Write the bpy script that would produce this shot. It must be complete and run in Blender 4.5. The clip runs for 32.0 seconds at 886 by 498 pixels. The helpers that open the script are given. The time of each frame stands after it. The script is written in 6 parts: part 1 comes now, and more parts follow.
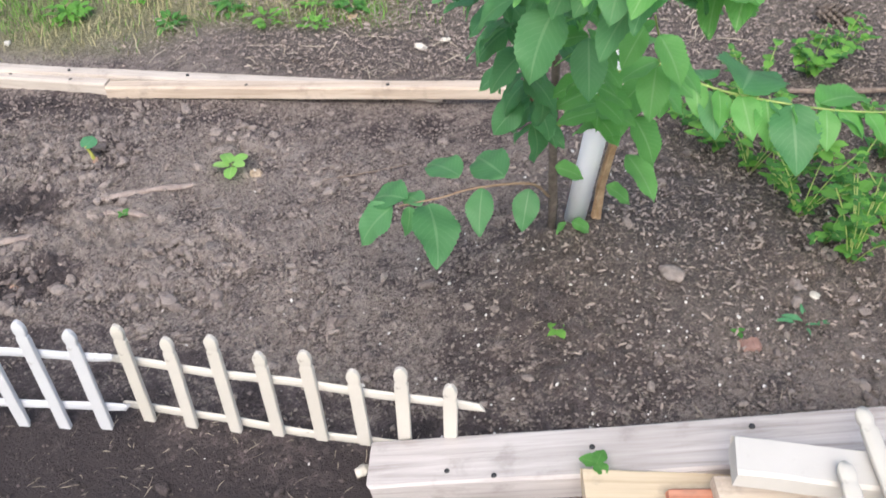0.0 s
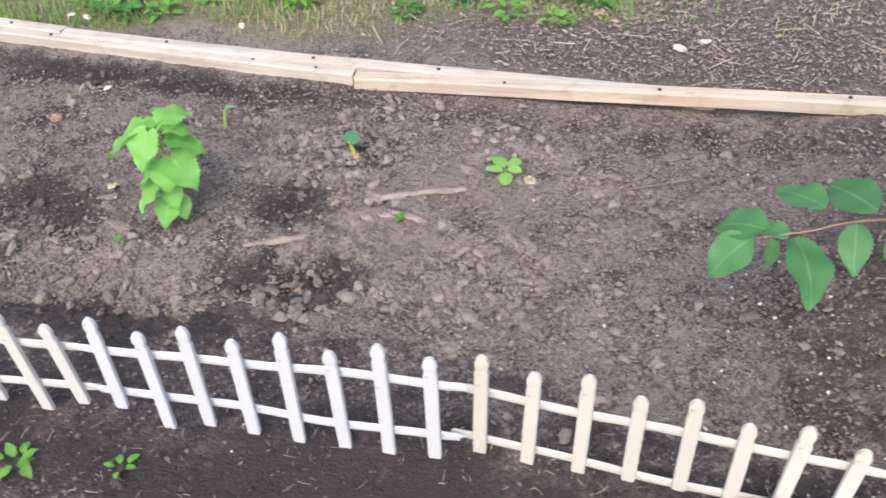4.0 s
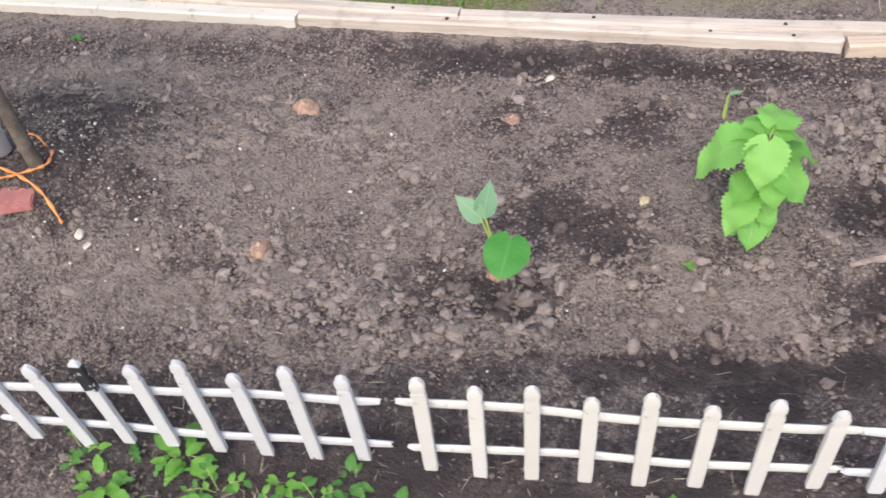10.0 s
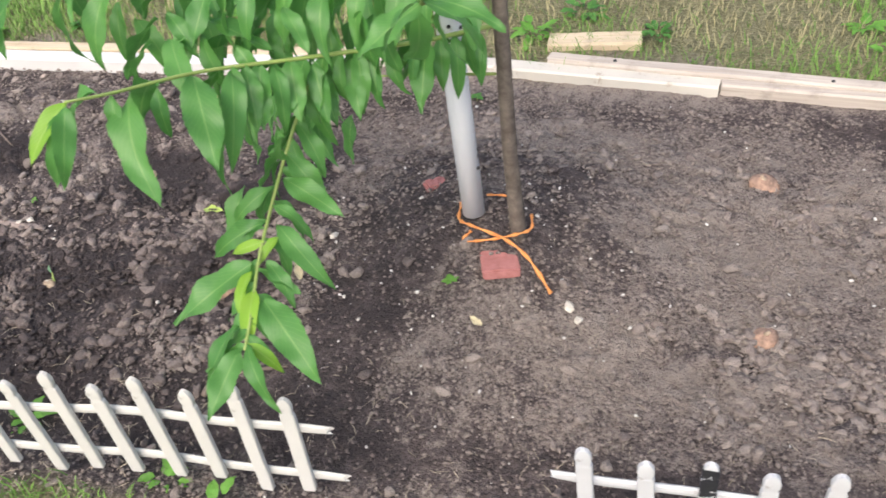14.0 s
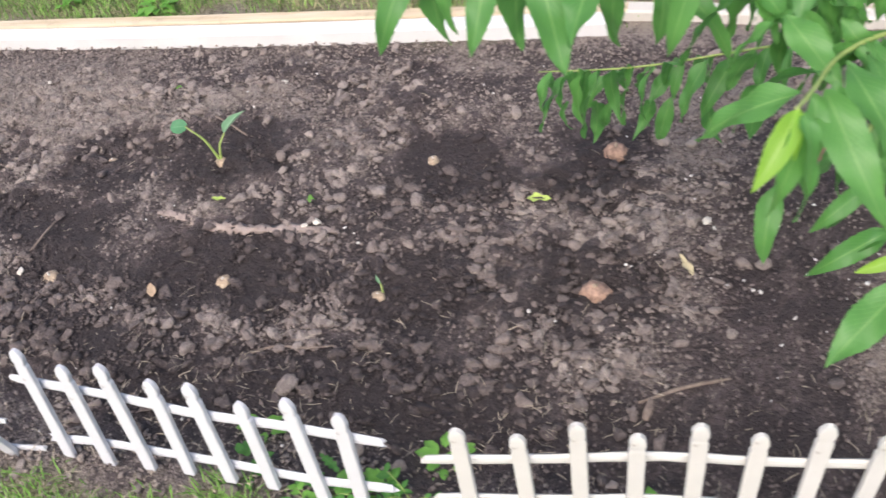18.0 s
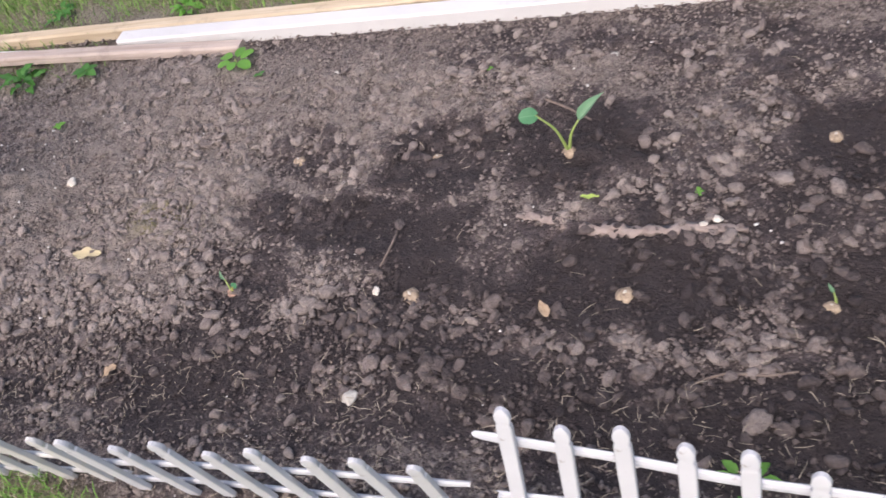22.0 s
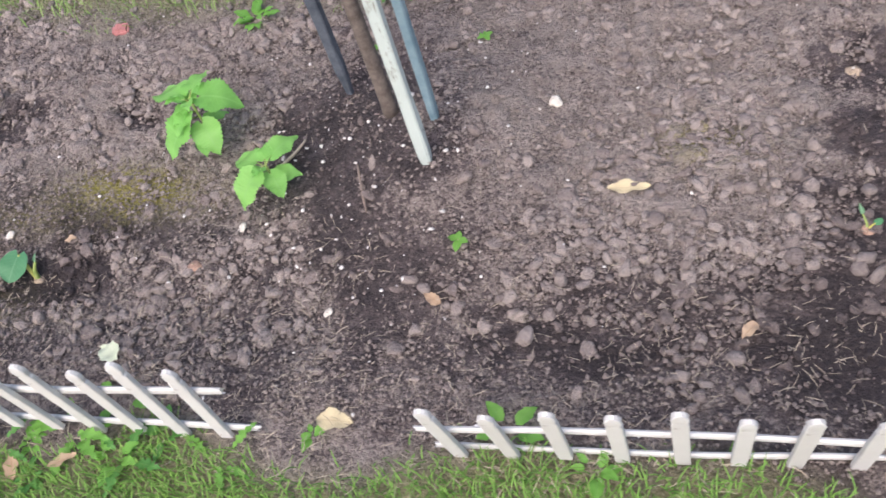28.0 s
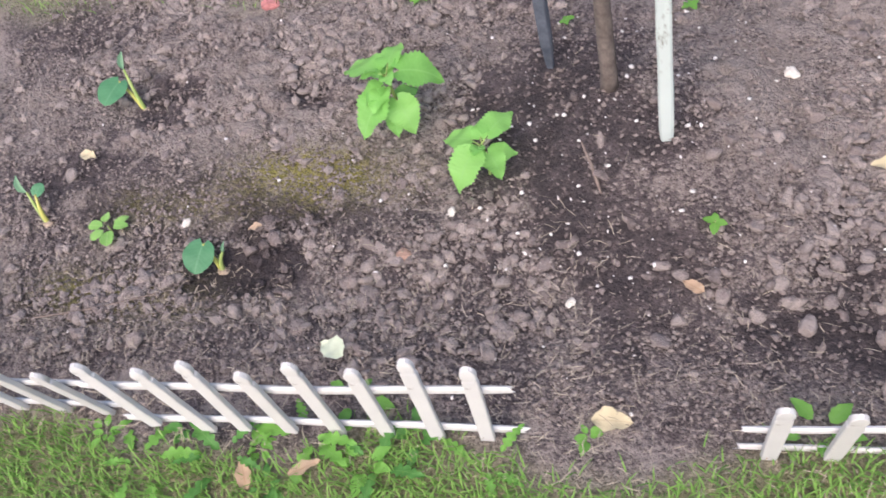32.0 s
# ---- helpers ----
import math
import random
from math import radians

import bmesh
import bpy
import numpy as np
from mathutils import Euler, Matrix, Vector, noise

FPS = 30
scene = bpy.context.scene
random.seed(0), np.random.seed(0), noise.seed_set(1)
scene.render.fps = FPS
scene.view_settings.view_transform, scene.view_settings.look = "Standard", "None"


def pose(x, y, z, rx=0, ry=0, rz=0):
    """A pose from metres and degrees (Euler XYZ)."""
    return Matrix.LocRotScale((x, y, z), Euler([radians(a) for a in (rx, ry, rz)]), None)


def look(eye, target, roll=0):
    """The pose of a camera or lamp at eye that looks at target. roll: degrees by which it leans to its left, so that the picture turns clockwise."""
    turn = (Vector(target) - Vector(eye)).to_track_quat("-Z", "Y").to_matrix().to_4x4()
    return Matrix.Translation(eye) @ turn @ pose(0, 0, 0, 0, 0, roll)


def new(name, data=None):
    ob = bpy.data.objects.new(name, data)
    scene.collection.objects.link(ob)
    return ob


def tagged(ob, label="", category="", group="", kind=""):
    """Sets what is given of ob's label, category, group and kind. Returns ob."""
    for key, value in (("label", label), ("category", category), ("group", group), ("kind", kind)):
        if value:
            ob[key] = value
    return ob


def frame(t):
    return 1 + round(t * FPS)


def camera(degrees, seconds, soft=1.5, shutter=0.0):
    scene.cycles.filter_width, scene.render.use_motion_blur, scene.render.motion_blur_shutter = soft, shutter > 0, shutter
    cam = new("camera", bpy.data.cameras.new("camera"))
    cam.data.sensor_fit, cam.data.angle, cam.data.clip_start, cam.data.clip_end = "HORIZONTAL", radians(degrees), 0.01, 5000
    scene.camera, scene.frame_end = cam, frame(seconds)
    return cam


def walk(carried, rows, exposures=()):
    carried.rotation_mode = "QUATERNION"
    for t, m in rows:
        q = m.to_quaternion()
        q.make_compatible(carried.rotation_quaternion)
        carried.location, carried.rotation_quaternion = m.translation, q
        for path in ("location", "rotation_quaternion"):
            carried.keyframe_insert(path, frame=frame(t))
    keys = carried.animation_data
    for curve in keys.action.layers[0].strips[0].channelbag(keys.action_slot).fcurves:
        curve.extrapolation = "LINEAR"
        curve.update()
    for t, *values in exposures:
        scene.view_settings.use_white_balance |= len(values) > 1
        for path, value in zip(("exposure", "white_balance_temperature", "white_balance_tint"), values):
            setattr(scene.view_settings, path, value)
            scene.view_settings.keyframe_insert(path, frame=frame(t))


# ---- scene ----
cam = camera(52.7, 32.0, 1.6, 0.45)
METRES, EYE, TILT, LEAN, TURN = 6.4, 1.40, -41.7, 1.7, 9.0
PATH = [
    (0, (0.0154, -0.0123, 1.3641), (-0.2255, 1.4037, 0.1204), -2.23),
    (0.5, (-0.0148, 0.0060, 1.3507), (-0.2553, 1.3882, 0.0695), -2.49),
    (1, (-0.0643, 0.0492, 1.3544), (-0.2966, 1.4688, 0.1131), -2.33),
    (1.5, (-0.1211, 0.0934, 1.3602), (-0.4070, 1.5149, 0.1323), -3.15),
    (2, (-0.1803, 0.1163, 1.3459), (-0.5067, 1.5034, 0.0892), -4.30),
    (2.5, (-0.2620, 0.1210, 1.3343), (-0.5896, 1.4758, 0.0430), -1.50),
    (4.5, (-0.6473, 0.0310, 1.3648), (-1.0450, 1.3890, 0.0969), -3.84),
    (5, (-0.7503, 0.0659, 1.3609), (-1.2030, 1.3977, 0.0836), -6.25),
    (5.5, (-0.8756, 0.0848, 1.3744), (-1.3560, 1.4148, 0.1055), -8.06),
    (6, (-0.9759, 0.1012, 1.3661), (-1.4180, 1.4209, 0.0727), -6.40),
    (6.5, (-1.1159, 0.0924, 1.3740), (-1.5691, 1.4241, 0.0968), -9.94),
    (7, (-1.2058, 0.0860, 1.3750), (-1.6109, 1.4363, 0.1012), -7.86),
    (7.5, (-1.2543, 0.0785, 1.3701), (-1.6434, 1.4219, 0.0840), -7.30),
    (8, (-1.3015, 0.0624, 1.3719), (-1.7411, 1.3765, 0.0720), -9.11),
    (8.5, (-1.4133, 0.0938, 1.3504), (-1.7997, 1.3777, 0.0042), -7.54),
    (9, (-1.5745, 0.1438, 1.3664), (-1.9969, 1.4178, 0.0216), -11.39),
    (9.5, (-1.7116, 0.1548, 1.3440), (-2.1122, 1.4053, -0.0292), -8.10),
    (10, (-1.8356, 0.1544, 1.3422), (-2.2107, 1.4122, -0.0316), -7.88),
    (10.5, (-1.9297, 0.1349, 1.3575), (-2.2769, 1.4398, 0.0209), -7.24),
    (11, (-1.9836, 0.1000, 1.3541), (-2.3073, 1.4356, 0.0421), -4.86),
    (11.5, (-2.0516, 0.0818, 1.3568), (-2.4292, 1.4076, 0.0493), -6.57),
    (12, (-2.1666, 0.0636, 1.3389), (-2.6371, 1.3650, 0.0370), -6.89),
    (12.5, (-2.3137, 0.1059, 1.3334), (-2.8178, 1.4018, 0.0386), -8.50),
    (13, (-2.4644, 0.1108, 1.3327), (-3.0113, 1.4162, 0.0650), -10.44),
    (13.5, (-2.5687, 0.1016, 1.3256), (-3.1594, 1.4089, 0.0797), -9.49),
    (15.5, (-2.9293, 0.0462, 1.3542), (-3.5550, 1.3025, 0.0735), -10.58),
    (16, (-3.0448, 0.0944, 1.3632), (-3.6725, 1.3042, 0.0394), -13.39),
    (16.5, (-3.1833, 0.1213, 1.3728), (-3.8894, 1.2886, 0.0503), -16.39),
    (17, (-3.3090, 0.1147, 1.3534), (-3.8892, 1.3406, 0.0228), -12.45),
    (17.5, (-3.4489, 0.0738, 1.3706), (-4.0494, 1.2915, 0.0414), -16.71),
    (18, (-3.5828, 0.0709, 1.3611), (-4.0932, 1.3122, 0.0162), -11.56),
    (18.5, (-3.7380, 0.1136, 1.3525), (-4.2753, 1.3585, 0.0216), -12.42),
    (19, (-3.8589, 0.1398, 1.3554), (-4.3619, 1.3805, 0.0073), -11.32),
    (19.5, (-3.9328, 0.0952, 1.3610), (-4.3726, 1.3407, -0.0047), -10.87),
    (20, (-3.9930, 0.0728, 1.3570), (-4.4649, 1.2833, -0.0294), -11.68),
    (20.5, (-4.0305, 0.0759, 1.3573), (-4.5144, 1.3047, -0.0087), -11.64),
    (21, (-4.0598, 0.0819, 1.3432), (-4.5609, 1.2696, -0.0527), -13.41),
    (21.5, (-4.1483, 0.1159, 1.3608), (-4.6669, 1.2903, -0.0399), -14.77),
    (22, (-4.2829, 0.1616, 1.3649), (-4.9702, 1.2786, -0.0098), -21.24),
    (22.5, (-4.3417, 0.1892, 1.3372), (-4.9559, 1.2701, -0.0997), -19.48),
    (23, (-4.4237, 0.1878, 1.3346), (-4.9714, 1.2756, -0.1238), -17.66),
    (23.5, (-4.5491, 0.1352, 1.3472), (-5.1191, 1.2466, -0.0846), -17.82),
    (24, (-4.6339, 0.1178, 1.3413), (-5.0342, 1.3167, -0.0773), -11.42),
    (24.5, (-4.7502, 0.1196, 1.3501), (-5.1549, 1.3645, -0.0270), -8.31),
    (25, (-4.8687, 0.1298, 1.3616), (-5.3871, 1.3734, 0.0219), -11.01),
    (25.5, (-4.9679, 0.1320, 1.3597), (-5.5287, 1.2871, -0.0408), -14.15),
    (26, (-5.1081, 0.1016, 1.3581), (-5.6264, 1.2499, -0.0641), -14.56),
    (26.5, (-5.2678, 0.0477, 1.3668), (-5.8220, 1.1738, -0.0596), -16.67),
    (28.5, (-5.7317, 0.0463, 1.3863), (-6.3159, 1.0836, -0.0945), -20.85),
    (29, (-5.7793, 0.0498, 1.3784), (-6.3112, 1.1288, -0.0923), -15.27),
    (29.5, (-5.8846, 0.0415, 1.3844), (-6.4112, 1.1378, -0.0753), -14.89),
    (30, (-5.9832, 0.0298, 1.3874), (-6.5301, 1.1013, -0.0832), -17.46),
    (30.5, (-6.0508, 0.0269, 1.3823), (-6.5851, 1.0929, -0.0969), -18.34),
    (31, (-6.0806, 0.0208, 1.3691), (-6.6255, 1.0713, -0.1173), -19.44),
    (31.5, (-6.1131, 0.0281, 1.3564), (-6.6603, 1.0441, -0.1530), -20.19),
    (32, (-6.1637, 0.0110, 1.3644), (-6.7234, 1.0533, -0.1224), -20.27),
]
walk(cam, [(t, look(eye, target, roll)) for t, eye, target, roll in PATH], [(0.0, 0.79, 6350, 10), (5.0, 0.87, 6350, 12), (7.0, 0.8, 6350, 13), (13.0, 0.75, 6750, 11), (16.0, 0.89, 6600, 10), (18.0, 0.81, 6550, 13), (20.0, 0.68, 6400, 18), (23.0, 0.57, 6550, 17), (26.0, 0.62, 6450, 15), (29.0, 0.8, 6350, 18), (32.0, 0.82, 6350, 19)])


# ---- light ----
world = bpy.data.worlds.new("sky")
scene.world = world
world.use_nodes = True
wn = world.node_tree.nodes
sky = wn.new("ShaderNodeTexSky")
sky.sky_type, sky.sun_disc = "NISHITA", False
sky.sun_elevation, sky.sun_rotation = radians(50), radians(194)
sky.air_density, sky.dust_density, sky.ozone_density = 1.0, 4.0, 1.0
bg = wn["Background"]
world.node_tree.links.new(sky.outputs[0], bg.inputs[0])
bg.inputs[1].default_value = 0.15
sun_data = bpy.data.lights.new("sun", "SUN")
sun_data.energy, sun_data.angle, sun_data.color = 1.45, radians(48), (1.0, 0.96, 0.9)
sun = new("sun", sun_data)
sun.matrix_world = look((1.5, -6, 7.5), (0, 0, 0))


# ---- materials ----
class Nodes:
    """Short hand for a node material."""

    def __init__(self, name):
        self.mat = bpy.data.materials.new(name)
        self.mat.use_nodes = True
        self.tree = self.mat.node_tree
        self.bsdf = self.tree.nodes["Principled BSDF"]
        self.out = self.tree.nodes["Material Output"]
        self.coord = self.tree.nodes.new("ShaderNodeTexCoord")

    def node(self, kind, **sockets):
        n = self.tree.nodes.new(kind)
        for k, v in sockets.items():
            self.plug(v, n.inputs[k.replace("_", " ")])
        return n

    def plug(self, v, socket):
        if isinstance(v, bpy.types.NodeSocket):
            self.tree.links.new(v, socket)
        else:
            socket.default_value = v

    def noise(self, scale, detail=4.0, rough=0.6, vec=None, dist=0.0):
        n = self.node("ShaderNodeTexNoise", Vector=vec or self.coord.outputs["Object"], Scale=scale, Detail=detail, Roughness=rough, Distortion=dist)
        return n.outputs["Fac"]

    def stretch(self, sx, sy, sz, out="Object"):
        m = self.node("ShaderNodeMapping", Vector=self.coord.outputs[out])
        m.inputs["Scale"].default_value = (sx, sy, sz)
        return m.outputs[0]

    def ramp(self, fac, stops):
        r = self.tree.nodes.new("ShaderNodeValToRGB")
        self.plug(fac, r.inputs[0])
        els = r.color_ramp.elements
        while len(els) < len(stops):
            els.new(0.5)
        for e, (p, c) in zip(els, stops):
            e.position = p
            e.color = (c, c, c, 1) if isinstance(c, (int, float)) else (*c, 1)
        return r.outputs[0]

    def mix(self, fac, a, b, blend="MIX"):
        m = self.tree.nodes.new("ShaderNodeMix")
        m.data_type, m.blend_type = "RGBA", blend
        for v, i in ((fac, 0), (a, 6), (b, 7)):
            if isinstance(v, tuple):
                v = (*v, 1)
            self.plug(v, m.inputs[i])
        return m.outputs[2]

    def math(self, op, a, b=0.5):
        m = self.tree.nodes.new("ShaderNodeMath")
        m.operation = op
        self.plug(a, m.inputs[0])
        self.plug(b, m.inputs[1])
        return m.outputs[0]

    def attribute(self, name):
        n = self.tree.nodes.new("ShaderNodeAttribute")
        n.attribute_name = name
        return n.outputs["Fac"]

    def random(self):
        return self.tree.nodes.new("ShaderNodeObjectInfo").outputs["Random"]

    def island(self):
        return self.tree.nodes.new("ShaderNodeNewGeometry").outputs["Random Per Island"]

    def finish(self, colour, rough=0.8, bump=None, strength=0.3, dist=0.004):
        self.plug((*colour, 1) if isinstance(colour, tuple) else colour, self.bsdf.inputs["Base Color"])
        self.plug(rough, self.bsdf.inputs["Roughness"])
        if bump is not None:
            b = self.node("ShaderNodeBump", Height=bump, Strength=strength, Distance=dist)
            self.tree.links.new(b.outputs[0], self.bsdf.inputs["Normal"])
        return self.mat


DRY, DAMP, WET = (0.318, 0.268, 0.236), (0.127, 0.1, 0.096), (0.048, 0.037, 0.0375)


def crumbs(n, scale, warp=0.03):
    """Uneven crumbs of one size: their relief and a shade for each."""
    vec = n.node("ShaderNodeVectorMath")
    vec.operation = "ADD"
    wob = n.node("ShaderNodeTexNoise", Vector=n.coord.outputs["Object"], Scale=scale * 0.9, Detail=4.0, Roughness=0.65)
    grow = n.node("ShaderNodeVectorMath")
    grow.operation = "SCALE"
    n.tree.links.new(wob.outputs["Color"], grow.inputs[0])
    grow.inputs["Scale"].default_value = warp * 60 / scale
    n.tree.links.new(n.coord.outputs["Object"], vec.inputs[0])
    n.tree.links.new(grow.outputs[0], vec.inputs[1])
    v = n.node("ShaderNodeTexVoronoi", Vector=vec.outputs[0], Scale=scale)
    dome = n.ramp(v.outputs["Distance"], [(0.0, 1.0), (0.35, 0.8), (0.75, 0.0)])
    shade = n.node("ShaderNodeSeparateColor", Color=v.outputs["Color"]).outputs[0]
    return dome, shade


def soil_material():
    n = Nodes("soil")
    wet, lawn, mulch, moss = n.attribute("wet"), n.attribute("lawn"), n.attribute("mulch"), n.attribute("moss")
    fine, mid, big = n.noise(420, 4, 0.7), n.noise(34, 7, 0.72, None, 0.4), n.noise(8, 9, 0.7, None, 0.6)
    d1, s1 = crumbs(n, 62)
    d2, s2 = crumbs(n, 150)
    d3, s3 = crumbs(n, 330)
    lumpy = n.ramp(n.noise(9, 5, 0.65), [(0.42, 0.1), (0.6, 1.0)])
    level = n.math("ADD", n.math("MULTIPLY", n.math("SUBTRACT", mid), 1.0), n.math("MULTIPLY", n.math("SUBTRACT", big), 1.7))
    level = n.math("ADD", level, n.math("MULTIPLY", n.math("SUBTRACT", s1), n.math("MULTIPLY", lumpy, 0.16)))
    # Crumb tones vary; the variation is strengthened in place of shade between grains.
    dryness = n.math("SUBTRACT", 1.0, n.math("MULTIPLY", wet, 0.85))
    level = n.math("ADD", level, n.math("MULTIPLY", n.math("SUBTRACT", s2), n.math("MULTIPLY", dryness, 0.44)))
    level = n.math("ADD", level, n.math("MULTIPLY", n.math("SUBTRACT", s3), n.math("MULTIPLY", dryness, 0.42)))
    level = n.math("ADD", n.math("ADD", wet, level), 0.1)
    soil = n.ramp(level, [(0.1, DRY), (0.34, tuple(0.56 * a + 0.44 * b for a, b in zip(DRY, DAMP))), (0.48, DAMP), (0.9, WET)])
    soil = n.mix(n.ramp(n.noise(330, 2), [(0.70, 0.0), (0.75, 1.0)]), soil, (0.4, 0.35, 0.31))
    soil = n.mix(n.math("MULTIPLY", moss, n.ramp(n.noise(90, 5, 0.7), [(0.38, 0.0), (0.56, 1.0)])), soil, n.ramp(n.noise(260, 3), [(0.35, (0.15, 0.14, 0.03)), (0.65, (0.34, 0.3, 0.07))]))
    litter = n.ramp(n.noise(130, 5, 0.75), [(0.3, (0.06, 0.047, 0.042)), (0.52, (0.15, 0.12, 0.105)), (0.68, (0.3, 0.25, 0.215)), (0.8, (0.46, 0.4, 0.35))])
    soil = n.mix(mulch, soil, litter)
    thatch = n.ramp(n.noise(140, 5, 0.75, n.stretch(0.5, 1, 1)), [(0.32, (0.1, 0.1, 0.05)), (0.5, (0.22, 0.21, 0.11)), (0.68, (0.42, 0.37, 0.24))])
    soil = n.mix(lawn, soil, thatch)
    relief = n.math("ADD", n.math("MULTIPLY", n.math("MULTIPLY", d1, s1), n.math("MULTIPLY", lumpy, 1.6)), n.math("MULTIPLY", n.math("MULTIPLY", d2, s2), 1.1))
    relief = n.math("ADD", relief, n.math("ADD", n.math("MULTIPLY", n.math("MULTIPLY", d3, s3), 0.5), n.math("MULTIPLY", mid, 2.4)))
    relief = n.math("ADD", relief, n.math("MULTIPLY", fine, 0.15))
    return n.finish(soil, 0.95, relief, 0.9, 0.0075)


def clod_material():
    n = Nodes("clod")
    shade = n.math("ADD", n.math("MULTIPLY", n.island(), 0.45), n.attribute("wet"))
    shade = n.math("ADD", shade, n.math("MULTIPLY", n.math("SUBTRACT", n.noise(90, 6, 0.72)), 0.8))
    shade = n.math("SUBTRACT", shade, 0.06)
    rough = n.math("ADD", n.noise(130, 6, 0.7), n.math("MULTIPLY", n.noise(420, 3, 0.6), 0.3))
    return n.finish(n.ramp(shade, [(0.0, (0.355, 0.3, 0.266)), (0.42, (0.198, 0.16, 0.146)), (0.95, WET)]), 0.95, rough, 1.0, 0.008)


def chip_material(name, dark, light):
    n = Nodes(name)
    return n.finish(n.mix(n.island(), n.ramp(n.noise(90), [(0.3, dark), (0.7, light)]), light), 0.9, n.noise(300), 0.4, 0.002)


def wood_material(name, dark, mid, light, axis=0, knots=True):
    """Sawn wood with grain along its own x."""
    n = Nodes(name)
    vec = n.stretch(3, 60, 60)
    grain = n.noise(1.0, 8, 0.65, vec, 0.6)
    colour = n.ramp(grain, [(0.28, dark), (0.5, mid), (0.72, light)])
    colour = n.mix(n.ramp(n.noise(3.5, 3), [(0.45, 0.0), (0.75, 0.5)]), colour, dark)
    if knots:
        v = n.node("ShaderNodeTexVoronoi", Vector=n.stretch(4.5, 11, 11), Scale=1.0)
        colour = n.mix(n.ramp(v.outputs["Distance"], [(0.08, 0.9), (0.17, 0.0)]), colour, (0.1, 0.065, 0.045))
    dirt = n.ramp(n.noise(14, 6, 0.7), [(0.55, 0.0), (0.8, 0.55)])
    colour = n.mix(dirt, colour, (0.13, 0.1, 0.085))
    colour = n.mix(n.math("MULTIPLY", n.random(), 0.18), colour, dark)
    return n.finish(colour, 0.82, grain, 0.35, 0.002)


def paint_material(name, paint, bare, wear=0.62, dirt=0.5):
    n = Nodes(name)
    flakes = n.ramp(n.noise(22, 6, 0.75, n.stretch(1, 1, 0.35)), [(wear, 0.0), (wear + 0.07, 1.0)])
    film = n.mix(n.ramp(n.noise(9, 3), [(0.35, 0.0), (0.8, 0.35)]), paint, tuple(c * 0.72 for c in paint))
    film = n.mix(n.math("MULTIPLY", n.random(), 0.22), film, tuple(c * p for c, p in zip(paint, (0.8, 0.77, 0.7))))
    grain = n.noise(1.0, 6, 0.6, n.stretch(60, 60, 5), 0.5)
    wood = n.ramp(grain, [(0.3, bare), (0.7, tuple(c * 1.5 for c in bare))])
    splash = n.ramp(n.noise(70, 4), [(0.64, 0.0), (0.74, dirt)])
    colour = n.mix(splash, n.mix(flakes, film, wood), (0.2, 0.16, 0.13))
    return n.finish(colour, 0.62, n.math("ADD", grain, n.math("MULTIPLY", flakes, -1.0)), 0.3, 0.0015)


def leaf_material(name, dark, light, gloss=0.45, vein=(0.2, 0.34, 0.1), see=0.35, veins=9.0):
    n = Nodes(name)
    uv = n.node("ShaderNodeSeparateXYZ", Vector=n.coord.outputs["UV"])
    side = n.math("ABSOLUTE", n.math("SUBTRACT", uv.outputs[0], 0.5))
    run = n.math("SUBTRACT", n.math("MULTIPLY", uv.outputs[1], veins), n.math("MULTIPLY", side, veins * 0.55))
    saw = n.math("ABSOLUTE", n.math("SUBTRACT", n.math("FRACT", run, 0.0), 0.5))
    blotch = n.noise(22, 5, 0.65)
    colour = n.mix(n.math("ADD", n.math("MULTIPLY", blotch, 0.6), n.math("MULTIPLY", n.random(), 0.5)), dark, light)
    colour = n.mix(n.ramp(saw, [(0.02, 0.3), (0.1, 0.0)]), colour, vein)
    colour = n.mix(n.ramp(side, [(0.018, 0.75), (0.04, 0.0)]), colour, vein)
    mat = n.finish(colour, gloss, n.math("ADD", n.ramp(saw, [(0.0, 0.0), (0.2, 0.1)]), n.noise(45, 4)), 0.3, 0.004)
    n.bsdf.inputs["Specular IOR Level"].default_value = 0.4
    thin = n.node("ShaderNodeBsdfTranslucent", Color=n.mix(0.5, colour, tuple(min(1, c * 2.2) for c in light)))
    m = n.tree.nodes.new("ShaderNodeMixShader")
    m.inputs[0].default_value = see
    n.tree.links.new(n.bsdf.outputs[0], m.inputs[1])
    n.tree.links.new(thin.outputs[0], m.inputs[2])
    n.tree.links.new(m.outputs[0], n.out.inputs[0])
    return mat


def plain_material(name, a, b, scale=30.0, rough=0.7, relief=0.3):
    n = Nodes(name)
    return n.finish(n.ramp(n.noise(scale, 5, 0.65), [(0.3, a), (0.7, b)]), rough, n.noise(scale * 4, 4), relief, 0.002)


SOIL, CLOD = soil_material(), clod_material()
PERLITE = chip_material("white_grit", (0.45, 0.42, 0.38), (0.74, 0.72, 0.68))
BARKCHIP = chip_material("bark_chip", (0.1, 0.074, 0.062), (0.36, 0.295, 0.25))
STRAW = chip_material("straw", (0.2, 0.16, 0.12), (0.44, 0.38, 0.29))
WHITE_PAINT = paint_material("white_paint", (0.565, 0.575, 0.6), (0.3, 0.24, 0.18), 0.66)
WARM_PAINT = paint_material("warm_white_paint", (0.6, 0.592, 0.565), (0.3, 0.24, 0.18), 0.65)
CREAM_PAINT = paint_material("cream_weathered_paint", (0.58, 0.55, 0.495), (0.3, 0.22, 0.15), 0.64)
BOARD_WHITE = paint_material("white_board_paint", (0.65, 0.645, 0.635), (0.35, 0.28, 0.2), 0.78, 0.25)
STAKE_WHITE = paint_material("peeling_stake_paint", (0.5, 0.57, 0.53), (0.2, 0.2, 0.17), 0.55, 0.4)
